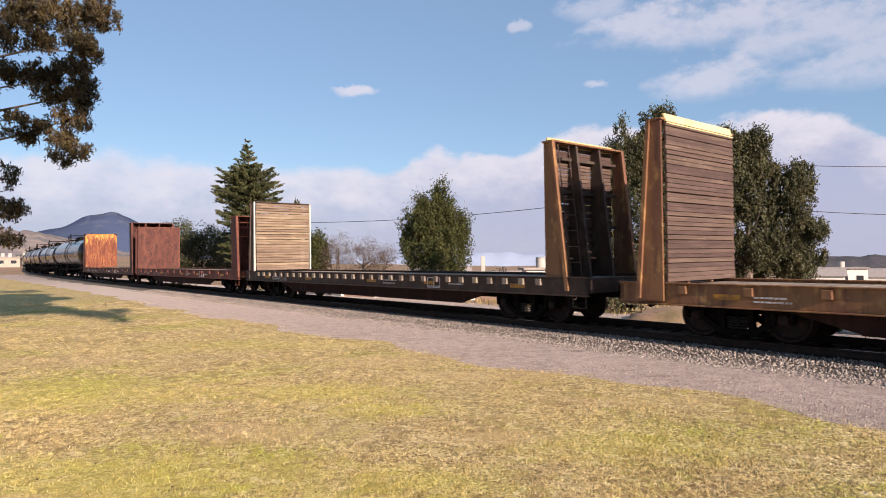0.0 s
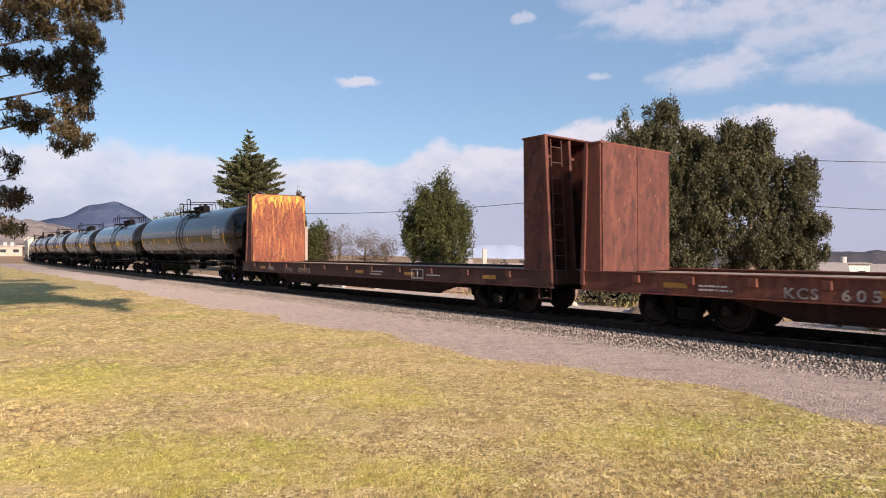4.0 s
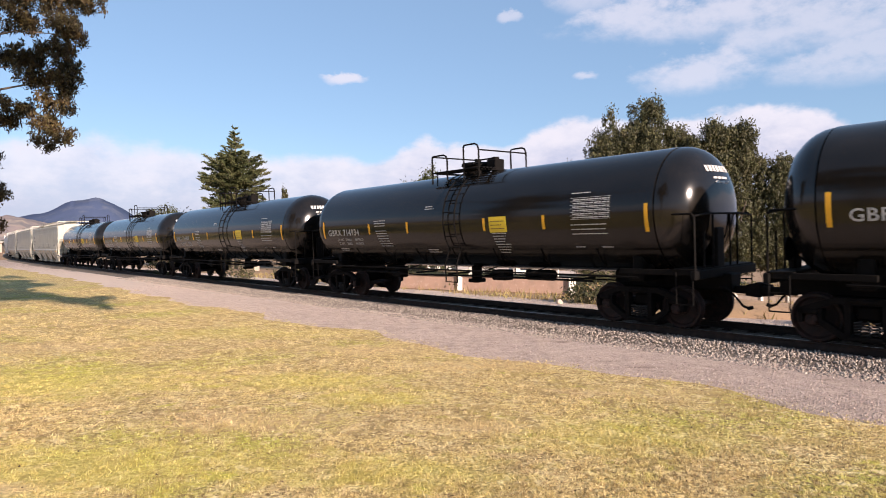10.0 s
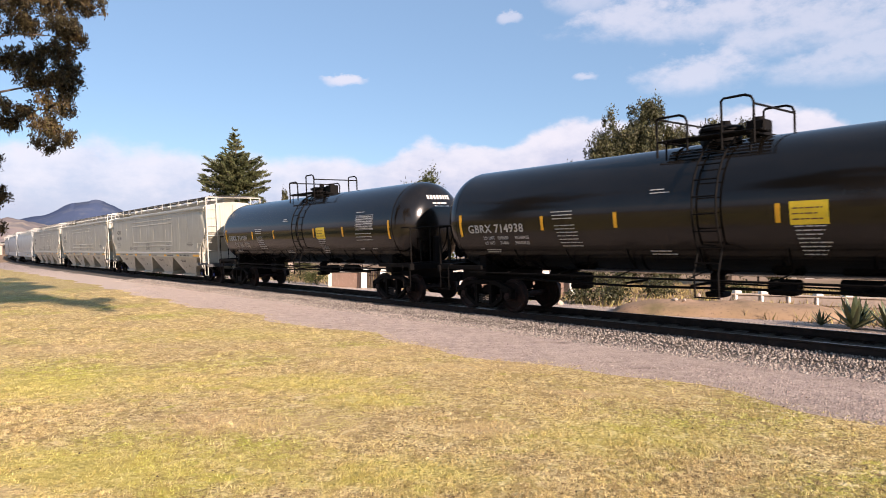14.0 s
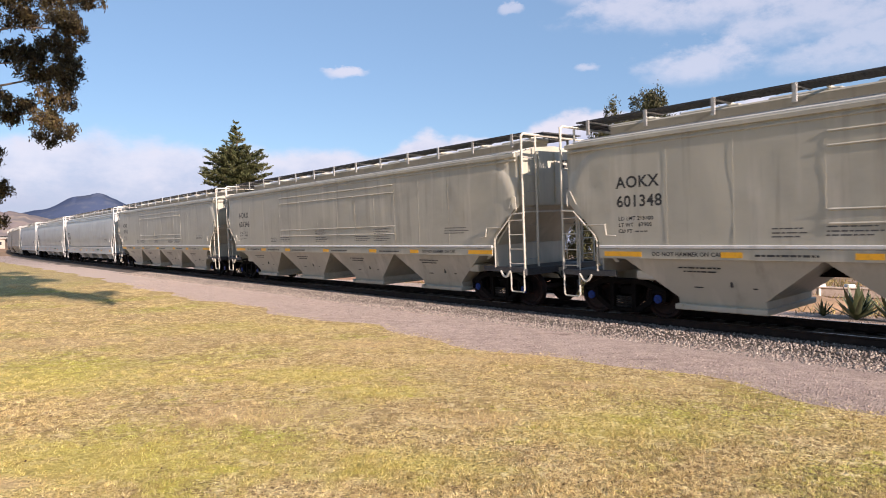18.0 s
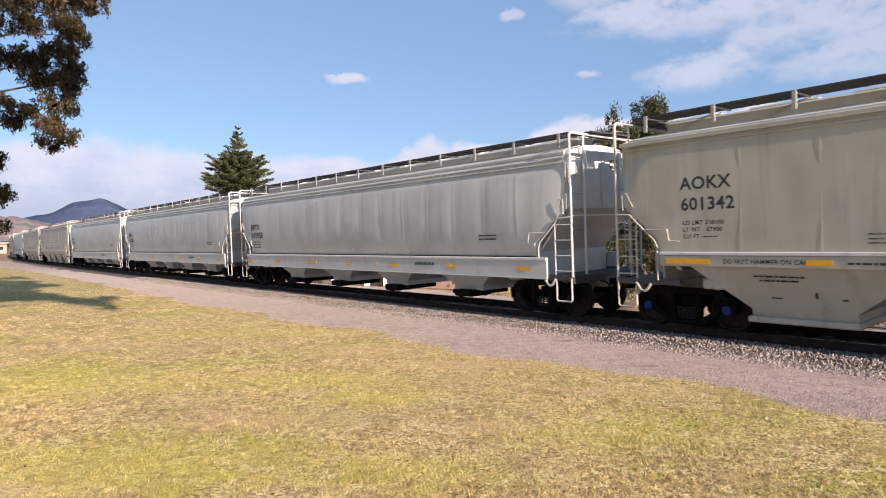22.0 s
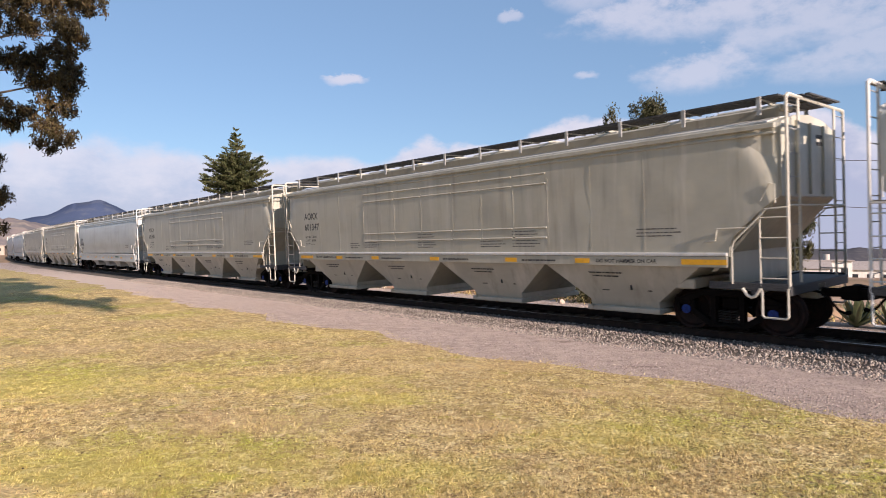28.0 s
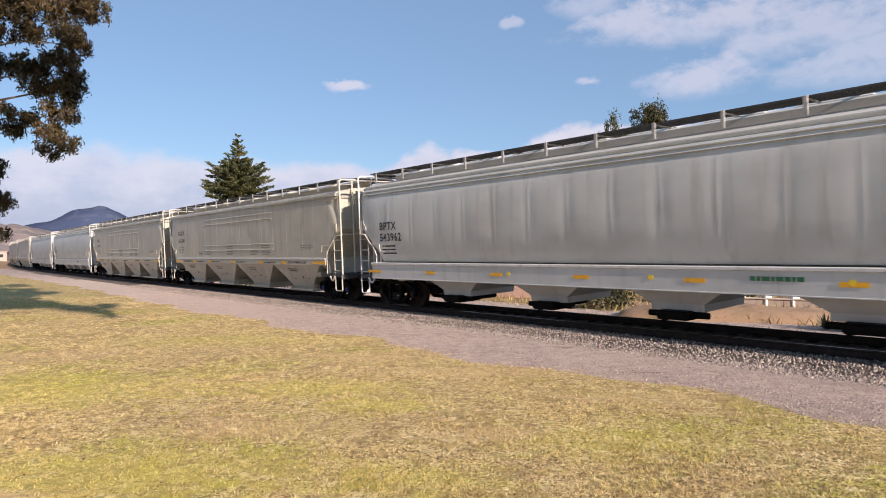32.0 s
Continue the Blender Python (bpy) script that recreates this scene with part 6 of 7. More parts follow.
def make_train():
    build_shared()
    at = [0.0]

    def couple(made, length):
        car, half = made
        TRAIN.append((car, at[0] + length / 2, half))
        at[0] += length

    flats = [(21.8, "tan bulkhead flat car with brown plank bulkheads", ("flat_tan", "flat_tan"), (3.58, "plank_brown_broad", 3.15), (3.58, "plank_brown_broad", 3.15), ()),
             (21.52, "grimy brown bulkhead flat car with grey plank bulkhead", ("flat_dark", "flat_tan"), (3.5, "plank_brown_inset", 2.95), (3.36, "plank_grey", 2.95), MARKS[0]),
             (20.7, "rusty red bulkhead flat car with steel bulkheads", ("flat_red", "flat_red"), (2.8, "rust", 2.95), (3.1, "rust", 2.95), MARKS[1]),
             # dark rust_plate also puts shade into the colour of the orange bulkhead's side plates
             (21.04, "red-brown bulkhead flat car with orange rusted bulkhead", ("flat_brown", "rust_plate"), (3.5, "rust", 2.95), (3.36, "orange", 2.85), MARKS[2])]
    total = sum(f[0] for f in flats)
    at[0] = -3 * TANK_L - TANK1_L - total
    for length, label, mats, fore, aft, mark in flats:
        couple(build_flat(length, label, [M[k] for k in mats], fore, aft, mark), length)
    for k, num in enumerate(("715681", "714930", "714934", "714908", "714938", "714924")):
        length = TANK1_L if k == 0 else TANK_L
        couple(build_tank(length, "GBRX " + num, k == 0), length)
    numbers_a = iter(("601348", "601346", "601342", "601347", "601344", "601341", "601345", "601343", "601349", "601340", "601338"))
    numbers_b = iter(("543958", "543956", "543957", "543962", "543960", "543961", "543959"))
    for kind in "AAABBBAABAABBAAABA":
        if kind == "A":
            couple(build_hopper_a(HOP_L, "AOKX " + next(numbers_a)), HOP_L)
        else:
            couple(build_hopper_b(HOP_L, "BPTX " + next(numbers_b)), HOP_L)


make_train()

# ---------------------------------------------------------------- plants
M["leaf_dark"] = material("dark_olive_leaves", [(0.0683, 0.0689, 0.0307), ((0.124, 0.111, 0.0496), 0.8, 0.45, 0.7, ONE), ((0.029, 0.0321, 0.0162), 3, 0.5, 0.7, ONE)], rough=0.55, spec=0.3, spread=0.45, island=True, thin=0.2)
M["leaf_conifer"] = material("grey_green_conifer_needles", [(0.0703, 0.0806, 0.033), ((0.122, 0.119, 0.0495), 0.7, 0.45, 0.7, ONE)], rough=0.7, spec=0.2, spread=0.4, island=True, thin=0.15)
M["leaf_bright"] = material("olive_green_foliage", [(0.0595, 0.068, 0.0216), ((0.106, 0.104, 0.0336), 0.9, 0.45, 0.7, ONE), ((0.0255, 0.032, 0.012), 3, 0.5, 0.7, ONE)], rough=0.7, spec=0.2, spread=0.4, island=True, thin=0.2)
M["leaf_euc"] = material("olive_brown_eucalyptus_leaves", [(0.0556, 0.0437, 0.0218), ((0.149, 0.0986, 0.0398), 0.9, 0.47, 0.7, ONE), ((0.0247, 0.0218, 0.0129), 2.5, 0.5, 0.7, ONE)], rough=0.5, spec=0.3, spread=0.5, island=True, thin=0.25)
M["twig_brown"] = material("bare_brown_twigs", [(0.13, 0.095, 0.07), ((0.08, 0.06, 0.045), 1.2, 0.45, 0.7, ONE)], rough=0.9, spec=0.1, spread=0.4, island=True)
M["leaf_dry"] = material("dry_brush_stems", [(0.351, 0.26, 0.12), ((0.203, 0.182, 0.072), 1.2, 0.45, 0.7, ONE)], rough=0.9, spec=0.1, spread=0.4, island=True, thin=0.2)
M["bark"] = material("grey_brown_bark", [(0.17, 0.13, 0.10), ((0.09, 0.065, 0.05), 6, 0.45, 0.7, (1, 1, 0.3))], rough=0.95, bump=0.5, bump_scale=18)
M["agave"] = material("blue_green_agave_leaf", [(0.0854, 0.107, 0.0504), ((0.143, 0.151, 0.0605), 4, 0.5, 0.7, ONE)], rough=0.6)
M["plaster_pink"] = material("faded_pink_plaster", [(0.44, 0.29, 0.22), ((0.36, 0.25, 0.19), 2, 0.45, 0.7, ONE), ((0.54, 0.41, 0.33), 6, 0.55, 0.75, ONE)], rough=0.9, bump=0.2)
M["plaster_white"] = material("off_white_plaster", [(0.72, 0.69, 0.62), ((0.58, 0.54, 0.47), 2, 0.5, 0.75, DOWN)], rough=0.9, bump=0.15)
M["rubble"] = material("pale_pink_rubble", [(0.416, 0.335, 0.274), ((0.32, 0.25, 0.205), 5, 0.45, 0.7, ONE)], rough=0.95, bump=0.4, spread=0.2)
M["glass_dark"] = material("dark_window_glass", [(0.03, 0.035, 0.04)], rough=0.1)
M["roof_tile"] = material("grey_brown_roof", [(0.33, 0.29, 0.26), ((0.24, 0.2, 0.18), 3, 0.45, 0.7, ONE)], rough=0.9)
M["concrete"] = material("weathered_concrete", [(0.46, 0.43, 0.38), ((0.36, 0.33, 0.29), 4, 0.45, 0.7, ONE)], rough=0.9, bump=0.2)
M["cable"] = material("black_cable", [(0.04, 0.04, 0.045)], rough=0.6)


def leaf_quads(rng, centres, long, wide, droop=0.0, along=None):
    """One pointed leaf at each centre."""
    n = len(centres)
    d = rng.normal(size=(n, 3))
    d[:, 2] -= droop
    if along is not None:
        d = d * 0.45 + along
    d /= np.linalg.norm(d, axis=1)[:, None]
    q = np.cross(d, rng.normal(size=(n, 3)))
    q /= np.linalg.norm(q, axis=1)[:, None] + 1e-9
    ln = (long * rng.uniform(0.6, 1.35, n))[:, None]
    wd = (wide * rng.uniform(0.6, 1.35, n))[:, None]
    v = np.zeros((n, 4, 3))
    v[:, 0], v[:, 1], v[:, 2], v[:, 3] = centres - d * ln / 2, centres + q * wd / 2, centres + d * ln / 2, centres - q * wd / 2
    return v.reshape(-1, 3), np.arange(n * 4).reshape(n, 4)


def clumps_in(rng, lobes, count, shell=0.55):
    """Clump centres inside ellipsoids, more of them near the skin."""
    vol = np.array([r[0] * r[1] * r[2] for _, r in lobes]) ** 0.6
    pick = rng.choice(len(lobes), count, p=vol / vol.sum())
    d = rng.normal(size=(count, 3))
    d /= np.linalg.norm(d, axis=1)[:, None]
    k = (shell + (1 - shell) * rng.random(count)) * rng.uniform(0.85, 1.12, count)
    c = np.array([lobes[i][0] for i in pick], dtype=float)
    r = np.array([lobes[i][1] for i in pick], dtype=float)
    return c + d * r * k[:, None]


def lumpy(lobes, count, low, high, seed, shell=0.5):
    """Breaks large lobes into many small ones, so that the crown has tufts and gaps."""
    rng = np.random.default_rng(seed)
    cs = clumps_in(rng, lobes, count, shell)
    return [(tuple(c), tuple(rng.uniform(low, high) * np.array([1, 1, rng.uniform(0.8, 1.5)]))) for c in cs]


def crown_mesh(name, mat, lobes, clumps, per, spread, long, wide, seed, droop=0.0, floor=0.15, shell=0.55, tall=1.0):
    rng = np.random.default_rng(seed)
    c = clumps_in(rng, lobes, clumps, shell)
    pts = np.repeat(c, per, axis=0) + rng.normal(size=(clumps * per, 3)) * np.array([1, 1, tall]) * spread * np.repeat(rng.uniform(0.6, 1.4, clumps), per)[:, None]
    pts = pts[pts[:, 2] > floor]
    v, f = leaf_quads(rng, pts, long, wide, droop)
    return fast_mesh(name, v, f, mat)


def trunk_shape(base, height, r, limbs, seed, lean=0.3):
    rng = random.Random(seed)
    g = Shape()
    pts, rad = [], []
    for i in range(7):
        k = i / 6
        pts.append((base[0] + lean * k * rng.uniform(0.3, 1), base[1] + lean * k * rng.uniform(-0.5, 0.5), base[2] - 0.1 + height * k))
        rad.append(r * (1.25 - k) if i else r * 1.5)
    g.tube(pts, rad, 9)
    for k in range(limbs):
        q = rng.uniform(0.25, 0.85)
        o = Vector(pts[int(q * 6)])
        a = rng.uniform(0, 6.28)
        ln = height * rng.uniform(0.3, 0.55)
        mid = o + Vector((math.cos(a) * ln * 0.5, math.sin(a) * ln * 0.5, ln * 0.35))
        g.tube([o, mid, o + Vector((math.cos(a) * ln, math.sin(a) * ln, ln * rng.uniform(0.4, 0.9)))], [r * 0.45, r * 0.28, r * 0.08], 6)
    return g


def leafy_tree(name, label, base, lobes, mat, clumps, per, spread, long, wide, seed, bark="bark", trunk_h=None, category="tree", r=0.22, droop=0.0, shell=0.55, tall=1.0):
    t = thing(name, label, category, m=pose(*base))
    top = max(c[2] + q[2] for c, q in lobes)
    part("trunk", trunk_shape((0, 0, 0), (trunk_h or top * 0.75), r, 7, seed), M[bark], t)
    part("crown", crown_mesh("crown", M[mat], lobes, clumps, per, spread, long, wide, seed, droop, shell=shell, tall=tall), None, t)
    return t


def conifer(name, label, base, height, reach, seed, mat="leaf_conifer"):
    """reach: the half width at fractions of the height, as two rows."""
    t = thing(name, label, "conifer tree", m=pose(*base))
    rng = np.random.default_rng(seed)
    part("trunk", trunk_shape((0, 0, 0), height * 0.9, 0.22, 0, seed, 0.1), M["bark"], t)
    cs, ways, br = [], [], Shape()
    z = height * reach[0][0]
    while z < height * 0.985:
        k = z / height
        r0 = float(np.interp(k, *reach))
        for _ in range(12 if k < 0.8 else 5):
            a = rng.uniform(0, 6.283)
            ln = r0 * (rng.uniform(0.45, 1.0) if rng.random() < 0.85 else rng.uniform(1.0, 1.15))
            lift = rng.uniform(0.0, 0.5)
            tip = Vector((math.cos(a) * ln, math.sin(a) * ln, z + ln * lift))
            br.tube([(0, 0, z), tip], [0.05, 0.012], 4)
            m = max(int(ln * 62), 14)
            q = rng.uniform(0.1, 1.0, m) ** 0.8
            line = np.array([0, 0, z]) + np.outer(q, np.array(tip) - np.array([0, 0, z]))
            side = rng.normal(size=(m, 3)) * (0.08 + 0.2 * (1 - q))[:, None] * min(ln, 2.0) * 0.6
            side[:, 2] = side[:, 2] * 0.5 - 0.05 + 0.12 * q
            cs.append(line + side)
            ways.append(np.tile(np.array((tip - Vector((0, 0, z))).normalized()), (m, 1)))
        z += height * 0.021 * (2.0 if rng.random() < 0.25 else 0.85)
    part("branch_work", br, M["bark"], t)
    v, f = leaf_quads(rng, np.concatenate(cs), 0.38, 0.085, -0.3, np.concatenate(ways))
    part("crown", fast_mesh("crown", v, f, M[mat]), None, t)
    return t


def make_eucalyptus():
    """A eucalyptus beside the lawn, whose drooping sprays hang into view, and a second one that reaches over the lawn."""
    t = thing("eucalyptus_tree", "tall eucalyptus with drooping olive leaf sprays", "tree", m=pose(-17.25, 17.5, 0))
    g = trunk_shape((0, 0, 0), 15.0, 0.36, 9, 21, 0.8)
    for end in ((7.2, 0.3, 9.1), (6.4, 0.4, 8.0), (6.6, 0.6, 6.5), (6.0, 0.5, 5.6), (5.0, 0.2, 6.0), (4.6, 0.4, 8.5), (4.5, 0.5, 4.0), (5.6, 0.3, 7.0)):
        a = Vector((0.3, 0, end[2] - 1.4))
        b = Vector(end)
        pts = [a + (b - a) * k + Vector((0, 0, 0.5 * math.sin(k * 3.1) + 0.12 * math.sin(k * 9 + end[0]))) for k in (0, 0.2, 0.4, 0.6, 0.8, 1)]
        g.tube(pts, [0.1, 0.075, 0.055, 0.038, 0.022, 0.008], 6)
    part("trunk", g, M["bark"], t)
    # sprays: (across, height, half width, half height), hanging side by side with gaps between them
    sprays = [(5.6, 9.1, 0.75, 0.55), (6.7, 9.0, 0.7, 0.5), (7.75, 9.05, 0.48, 0.5), (7.1, 8.2, 0.5, 0.36), (5.15, 8.4, 0.34, 0.42), (6.0, 8.3, 0.36, 0.4),
              (7.35, 8.0, 0.32, 0.3), (5.3, 7.3, 0.48, 0.34), (6.1, 7.3, 0.5, 0.34), (6.95, 7.5, 0.42, 0.34), (7.25, 7.05, 0.28, 0.34), (6.3, 6.7, 0.46, 0.3),
              (7.05, 6.55, 0.34, 0.38), (7.35, 6.6, 0.2, 0.28), (6.95, 5.98, 0.42, 0.34), (5.9, 5.85, 0.42, 0.22), (5.45, 5.5, 0.36, 0.2), (6.7, 5.4, 0.38, 0.28),
              (7.05, 5.08, 0.26, 0.28), (6.55, 4.85, 0.18, 0.2), (5.1, 6.1, 0.2, 0.16), (5.2, 3.42, 0.38, 0.34), (5.03, 4.4, 0.12, 0.36), (5.05, 2.55, 0.15, 0.3)]
    rng = np.random.default_rng(31)
    pts = []
    for x, z, rx, rz in sprays:
        for _ in range(int(270 * rx * rz) + 8):
            d = rng.normal(size=3)
            d *= rng.random() ** 0.5 / np.linalg.norm(d)
            top = np.array([x - 0.62 + d[0] * rx, 0.35 + d[1] * 0.7, z + 0.25 + d[2] * rz])
            m = int(rng.integers(26, 44))                   # a hanging strand of leaves
            q = rng.random(m)
            pts.append(top + np.stack([rng.normal(0, 0.05, m) * (0.5 + q), rng.normal(0, 0.05, m), -0.26 * q + rng.normal(0, 0.03, m)], 1))
    v, f = leaf_quads(rng, np.concatenate(pts), 0.13, 0.036, 1.1)
    part("spray", fast_mesh("spray", v, f, M["leaf_euc"]), None, t)
    # the rest of the crown
    rest = [((0.8, 0.4, 11.6), (4.2, 2.6, 2.2)), ((5.0, 0.5, 11.0), (2.6, 1.8, 1.3)), ((0.0, 0.5, 13.6), (4.2, 4.0, 2.4)), ((-3.0, 0.0, 9.5), (3.2, 3.4, 2.8)), ((2.2, 0.4, 7.4), (1.8, 1.6, 1.6)), ((2.6, 0.5, 4.6), (1.6, 1.2, 1.2))]
    me = crown_mesh("crown", M["leaf_euc"], lumpy(rest, 130, 0.4, 0.72, 9, 0.15), 900, 70, 0.14, 0.15, 0.05, 33, 1.3, shell=0.2, tall=1.4)
    part("crown", me, None, t)
    near = thing("eucalyptus_tree", "tall eucalyptus whose canopy shades the lawn", "tree", m=pose(-8.4, 3.2, 0))
    g = trunk_shape((0, 0, 0), 13.0, 0.4, 6, 23, 0.5)
    for end in ((8.6, 3.4, 7.9), (5.2, 4.2, 9.0), (3.0, 3.2, 10.6), (5.0, 1.0, 12.0), (5.6, 8.6, 7.75)):
        a, b = Vector((0.2, 0, end[2] - 3.0)), Vector(end)
        g.tube([a + (b - a) * k + Vector((0, 0, 0.7 * math.sin(k * 3.1))) for k in (0, 0.25, 0.5, 0.75, 1)], [0.13, 0.1, 0.07, 0.04, 0.012], 6)
    g.tube([(5.6, 8.6, 7.75), (6.1, 8.45, 7.72), (6.9, 8.3, 7.78), (8.4, 8.3, 8.02)], [0.012, 0.012, 0.01, 0.006], 5)
    part("trunk", g, M["bark"], near)
    lobes = [((7.4, 3.4, 7.7), (1.4, 0.7, 0.5)), ((5.0, 4.0, 8.6), (2.3, 1.6, 1.0)), ((6.4, 4.2, 7.7), (1.7, 0.8, 0.5)), ((2.4, 3.0, 10.2), (2.8, 2.3, 1.7)), ((4.6, 1.0, 12.0), (3.0, 2.3, 1.8)), ((-0.6, 2.8, 12.6), (3.4, 3.0, 2.2)), ((-1.6, -1.0, 10.0), (2.4, 2.4, 2.0)), ((4.3, 4.6, 11.7), (2.6, 1.7, 1.5)), ((8.5, 2.7, 7.3), (0.9, 0.5, 0.3))]
    me = crown_mesh("crown", M["leaf_euc"], lumpy(lobes, 150, 0.4, 0.7, 19, 0.15), 1700, 50, 0.16, 0.19, 0.07, 34, 1.2, shell=0.2, tall=1.3)
    part("crown", me, None, near)
    me = crown_mesh("spray", M["leaf_euc"], [((5.0, 8.6, 7.78), (0.5, 0.2, 0.12)), ((6.0, 8.5, 7.66), (0.3, 0.2, 0.1)), ((7.9, 8.3, 7.86), (0.25, 0.2, 0.1))], 9, 16, 0.09, 0.13, 0.03, 35, 1.2, floor=-1, shell=0.2)
    part("hanging_spray", me, None, near)


def make_trees():
    make_eucalyptus()
    lobes = [((-2.6, 0, 3.0), (2.4, 2.4, 2.6)), ((0.2, 0.3, 4.2), (3.2, 3.0, 4.0)), ((0.9, 0.2, 7.2), (2.0, 2.0, 2.3)), ((1.0, 0, 9.1), (0.95, 0.95, 1.9)), ((1.9, 0, 8.3), (0.6, 0.6, 1.5)), ((-1.1, 0, 8.2), (0.6, 0.6, 2.0)), ((-1.3, 0, 6.6), (1.4, 1.5, 2.2)), ((-3.2, 0.3, 5.3), (1.0, 1.0, 1.7)), ((2.6, -0.2, 3.2), (2.4, 2.4, 3.0)), ((3.3, 0, 5.6), (1.6, 1.5, 2.6)), ((2.9, 0, 7.6), (0.9, 0.9, 1.5))]
    leafy_tree("broadleaf_tree", "dense dark olive-green tree, leafy down to the ground", (10.7, 36.2, 0), lobes + lumpy(lobes, 110, 0.4, 0.8, 5, 0.6), "leaf_dark", 3600, 46, 0.10, 0.17, 0.065, 41, trunk_h=5.0, r=0.3, droop=-1.2, tall=1.8)
    lobes = [((-1.6, 0, 6.0), (2.0, 2.0, 2.7)), ((-0.2, 0.2, 3.6), (3.2, 2.8, 3.4)), ((0.3, 0, 7.3), (1.2, 1.2, 1.7)), ((2.6, 0, 5.9), (1.5, 1.4, 1.5)), ((2.3, 0, 3.2), (1.9, 1.8, 2.6)), ((-1.2, -0.3, 8.2), (0.8, 0.8, 1.0)), ((-2.9, 0, 7.2), (1.3, 1.2, 1.5)), ((0.4, 0, 8.2), (0.6, 0.6, 0.9)), ((3.2, 0.2, 6.5), (0.8, 0.8, 0.7)), ((3.2, 0.1, 2.2), (1.4, 1.3, 1.9))]
    leafy_tree("broadleaf_tree", "broad dark olive-green tree with uneven outline", (16.6, 36.0, 0), [((c[0] * 0.9, c[1], c[2] * 0.97), (r[0] * 0.85, r[1] * 0.85, r[2] * 0.92)) for c, r in lobes] + lumpy(lobes, 100, 0.35, 0.75, 6, 0.5), "leaf_dark", 3200, 46, 0.10, 0.17, 0.065, 42, trunk_h=4.5, r=0.28, droop=-1.1, tall=1.6)
    conifer("cypress_tree", "tall spiky grey-green conifer with pale trunk", (-20.4, 62, 0), 14.6, ((0.13, 0.3, 0.5, 0.62, 0.68, 0.76, 0.88, 1.0), (2.6, 3.1, 3.3, 3.7, 2.6, 1.5, 0.6, 0.08)), 43)
    lobes = [((0, 0, 2.6), (0.8, 0.8, 2.3)), ((0, 0, 4.6), (0.62, 0.62, 2.3)), ((0.05, 0, 6.6), (0.34, 0.34, 1.7))]
    leafy_tree("cypress_tree", "slender dark green columnar cypress", (-16.0, 64, 0), lobes, "leaf_dark", 330, 36, 0.09, 0.26, 0.08, 44, trunk_h=4.0, category="conifer tree", r=0.12, droop=-1.6, tall=2.4)
    for i, (x, y, h, w, mat, label) in enumerate(((-33.5, 75, 7.4, 2.6, "leaf_bright", "round leafy yellow-green tree"), (-29.5, 73, 6.4, 2.6, "leaf_dark", "low rounded olive tree"), (-25.6, 71, 6.2, 2.4, "leaf_dark", "dark rounded olive-green tree"), (-22.8, 68, 5.4, 2.2, "leaf_dark", "dark bushy olive-green tree"), (-14.0, 63, 5.0, 1.5, "leaf_bright", "small olive-brown rounded tree"), (-11.6, 62, 4.6, 1.6, "twig_brown", "half-bare brown shrub tree"), (-8.9, 61, 4.3, 1.8, "twig_brown", "half-bare brown winter tree"), (-6.6, 58, 3.3, 1.5, "twig_brown", "half-bare brown winter shrub"))):
        n = 260 if mat != "twig_brown" else 110
        lobes = [((0, 0, h * 0.42), (w, w, h * 0.42)), ((w * 0.3, 0, h * 0.72), (w * 0.6, w * 0.6, h * 0.27)), ((-w * 0.45, 0, h * 0.6), (w * 0.6, w * 0.6, h * 0.3))]
        leafy_tree("garden_tree", label, (x, y, terrain_z(x, y) if math.hypot(x, y) > 52 else 0), lobes, mat, n, 40 if mat != "twig_brown" else 34, 0.28, 0.24, 0.11 if mat != "twig_brown" else 0.03, 50 + i, trunk_h=h * 0.7, r=0.14)
    lobes = [((0, 0, 2.8), (3.3, 3.2, 2.9)), ((0.1, 0, 5.0), (2.5, 2.4, 2.3)), ((0.2, 0, 7.0), (0.9, 0.9, 1.7)), ((-1.4, 0, 6.3), (0.9, 0.9, 1.6)), ((1.5, 0, 6.1), (0.8, 0.8, 1.6)), ((2.4, 0, 4.8), (0.9, 0.9, 1.8)), ((-2.5, 0, 4.6), (0.8, 0.9, 2.0))]
    leafy_tree("round_conifer", "dense rounded yellow-green conifer", (-1.6, 58, terrain_z(-1.6, 58)), lobes + lumpy(lobes, 60, 0.4, 0.8, 8, 0.6), "leaf_bright", 900, 50, 0.2, 0.3, 0.09, 61, trunk_h=4.5, r=0.22, droop=-0.9, tall=1.8)
    for i, (x, y, h, w) in enumerate(((-19.5, 44, 1.5, 1.6), (-13.0, 40, 1.2, 1.5), (-9.0, 38.5, 1.25, 1.7), (-7.2, 36.5, 1.1, 1.2), (7.6, 27.5, 1.25, 1.0), (9.2, 26.4, 0.9, 0.9), (1.2, 30.6, 0.6, 0.9), (5.3, 23.2, 0.85, 0.9), (6.2, 22.8, 0.8, 0.7), (11.8, 25.2, 0.7, 0.8), (19.0, 24, 1.6, 1.8), (24, 22, 1.5, 1.8), (-2.2, 54, 1.6, 1.6), (3.6, 52, 1.3, 1.5))):
        lobes = [((0, 0, h * 0.5), (w * 0.6, w * 0.5, h * 0.5)), ((w * 0.35, 0.1, h * 0.4), (w * 0.4, w * 0.4, h * 0.4)), ((-w * 0.4, 0, h * 0.38), (w * 0.4, w * 0.4, h * 0.36))]
        b = thing("shrub", "low dusty green roadside shrub", "shrub", "shrubs beyond the track", m=pose(x, y, 0))
        part("stem", trunk_shape((0, 0, 0), h * 0.6, 0.03, 4, 70 + i, 0.1), M["bark"], b)
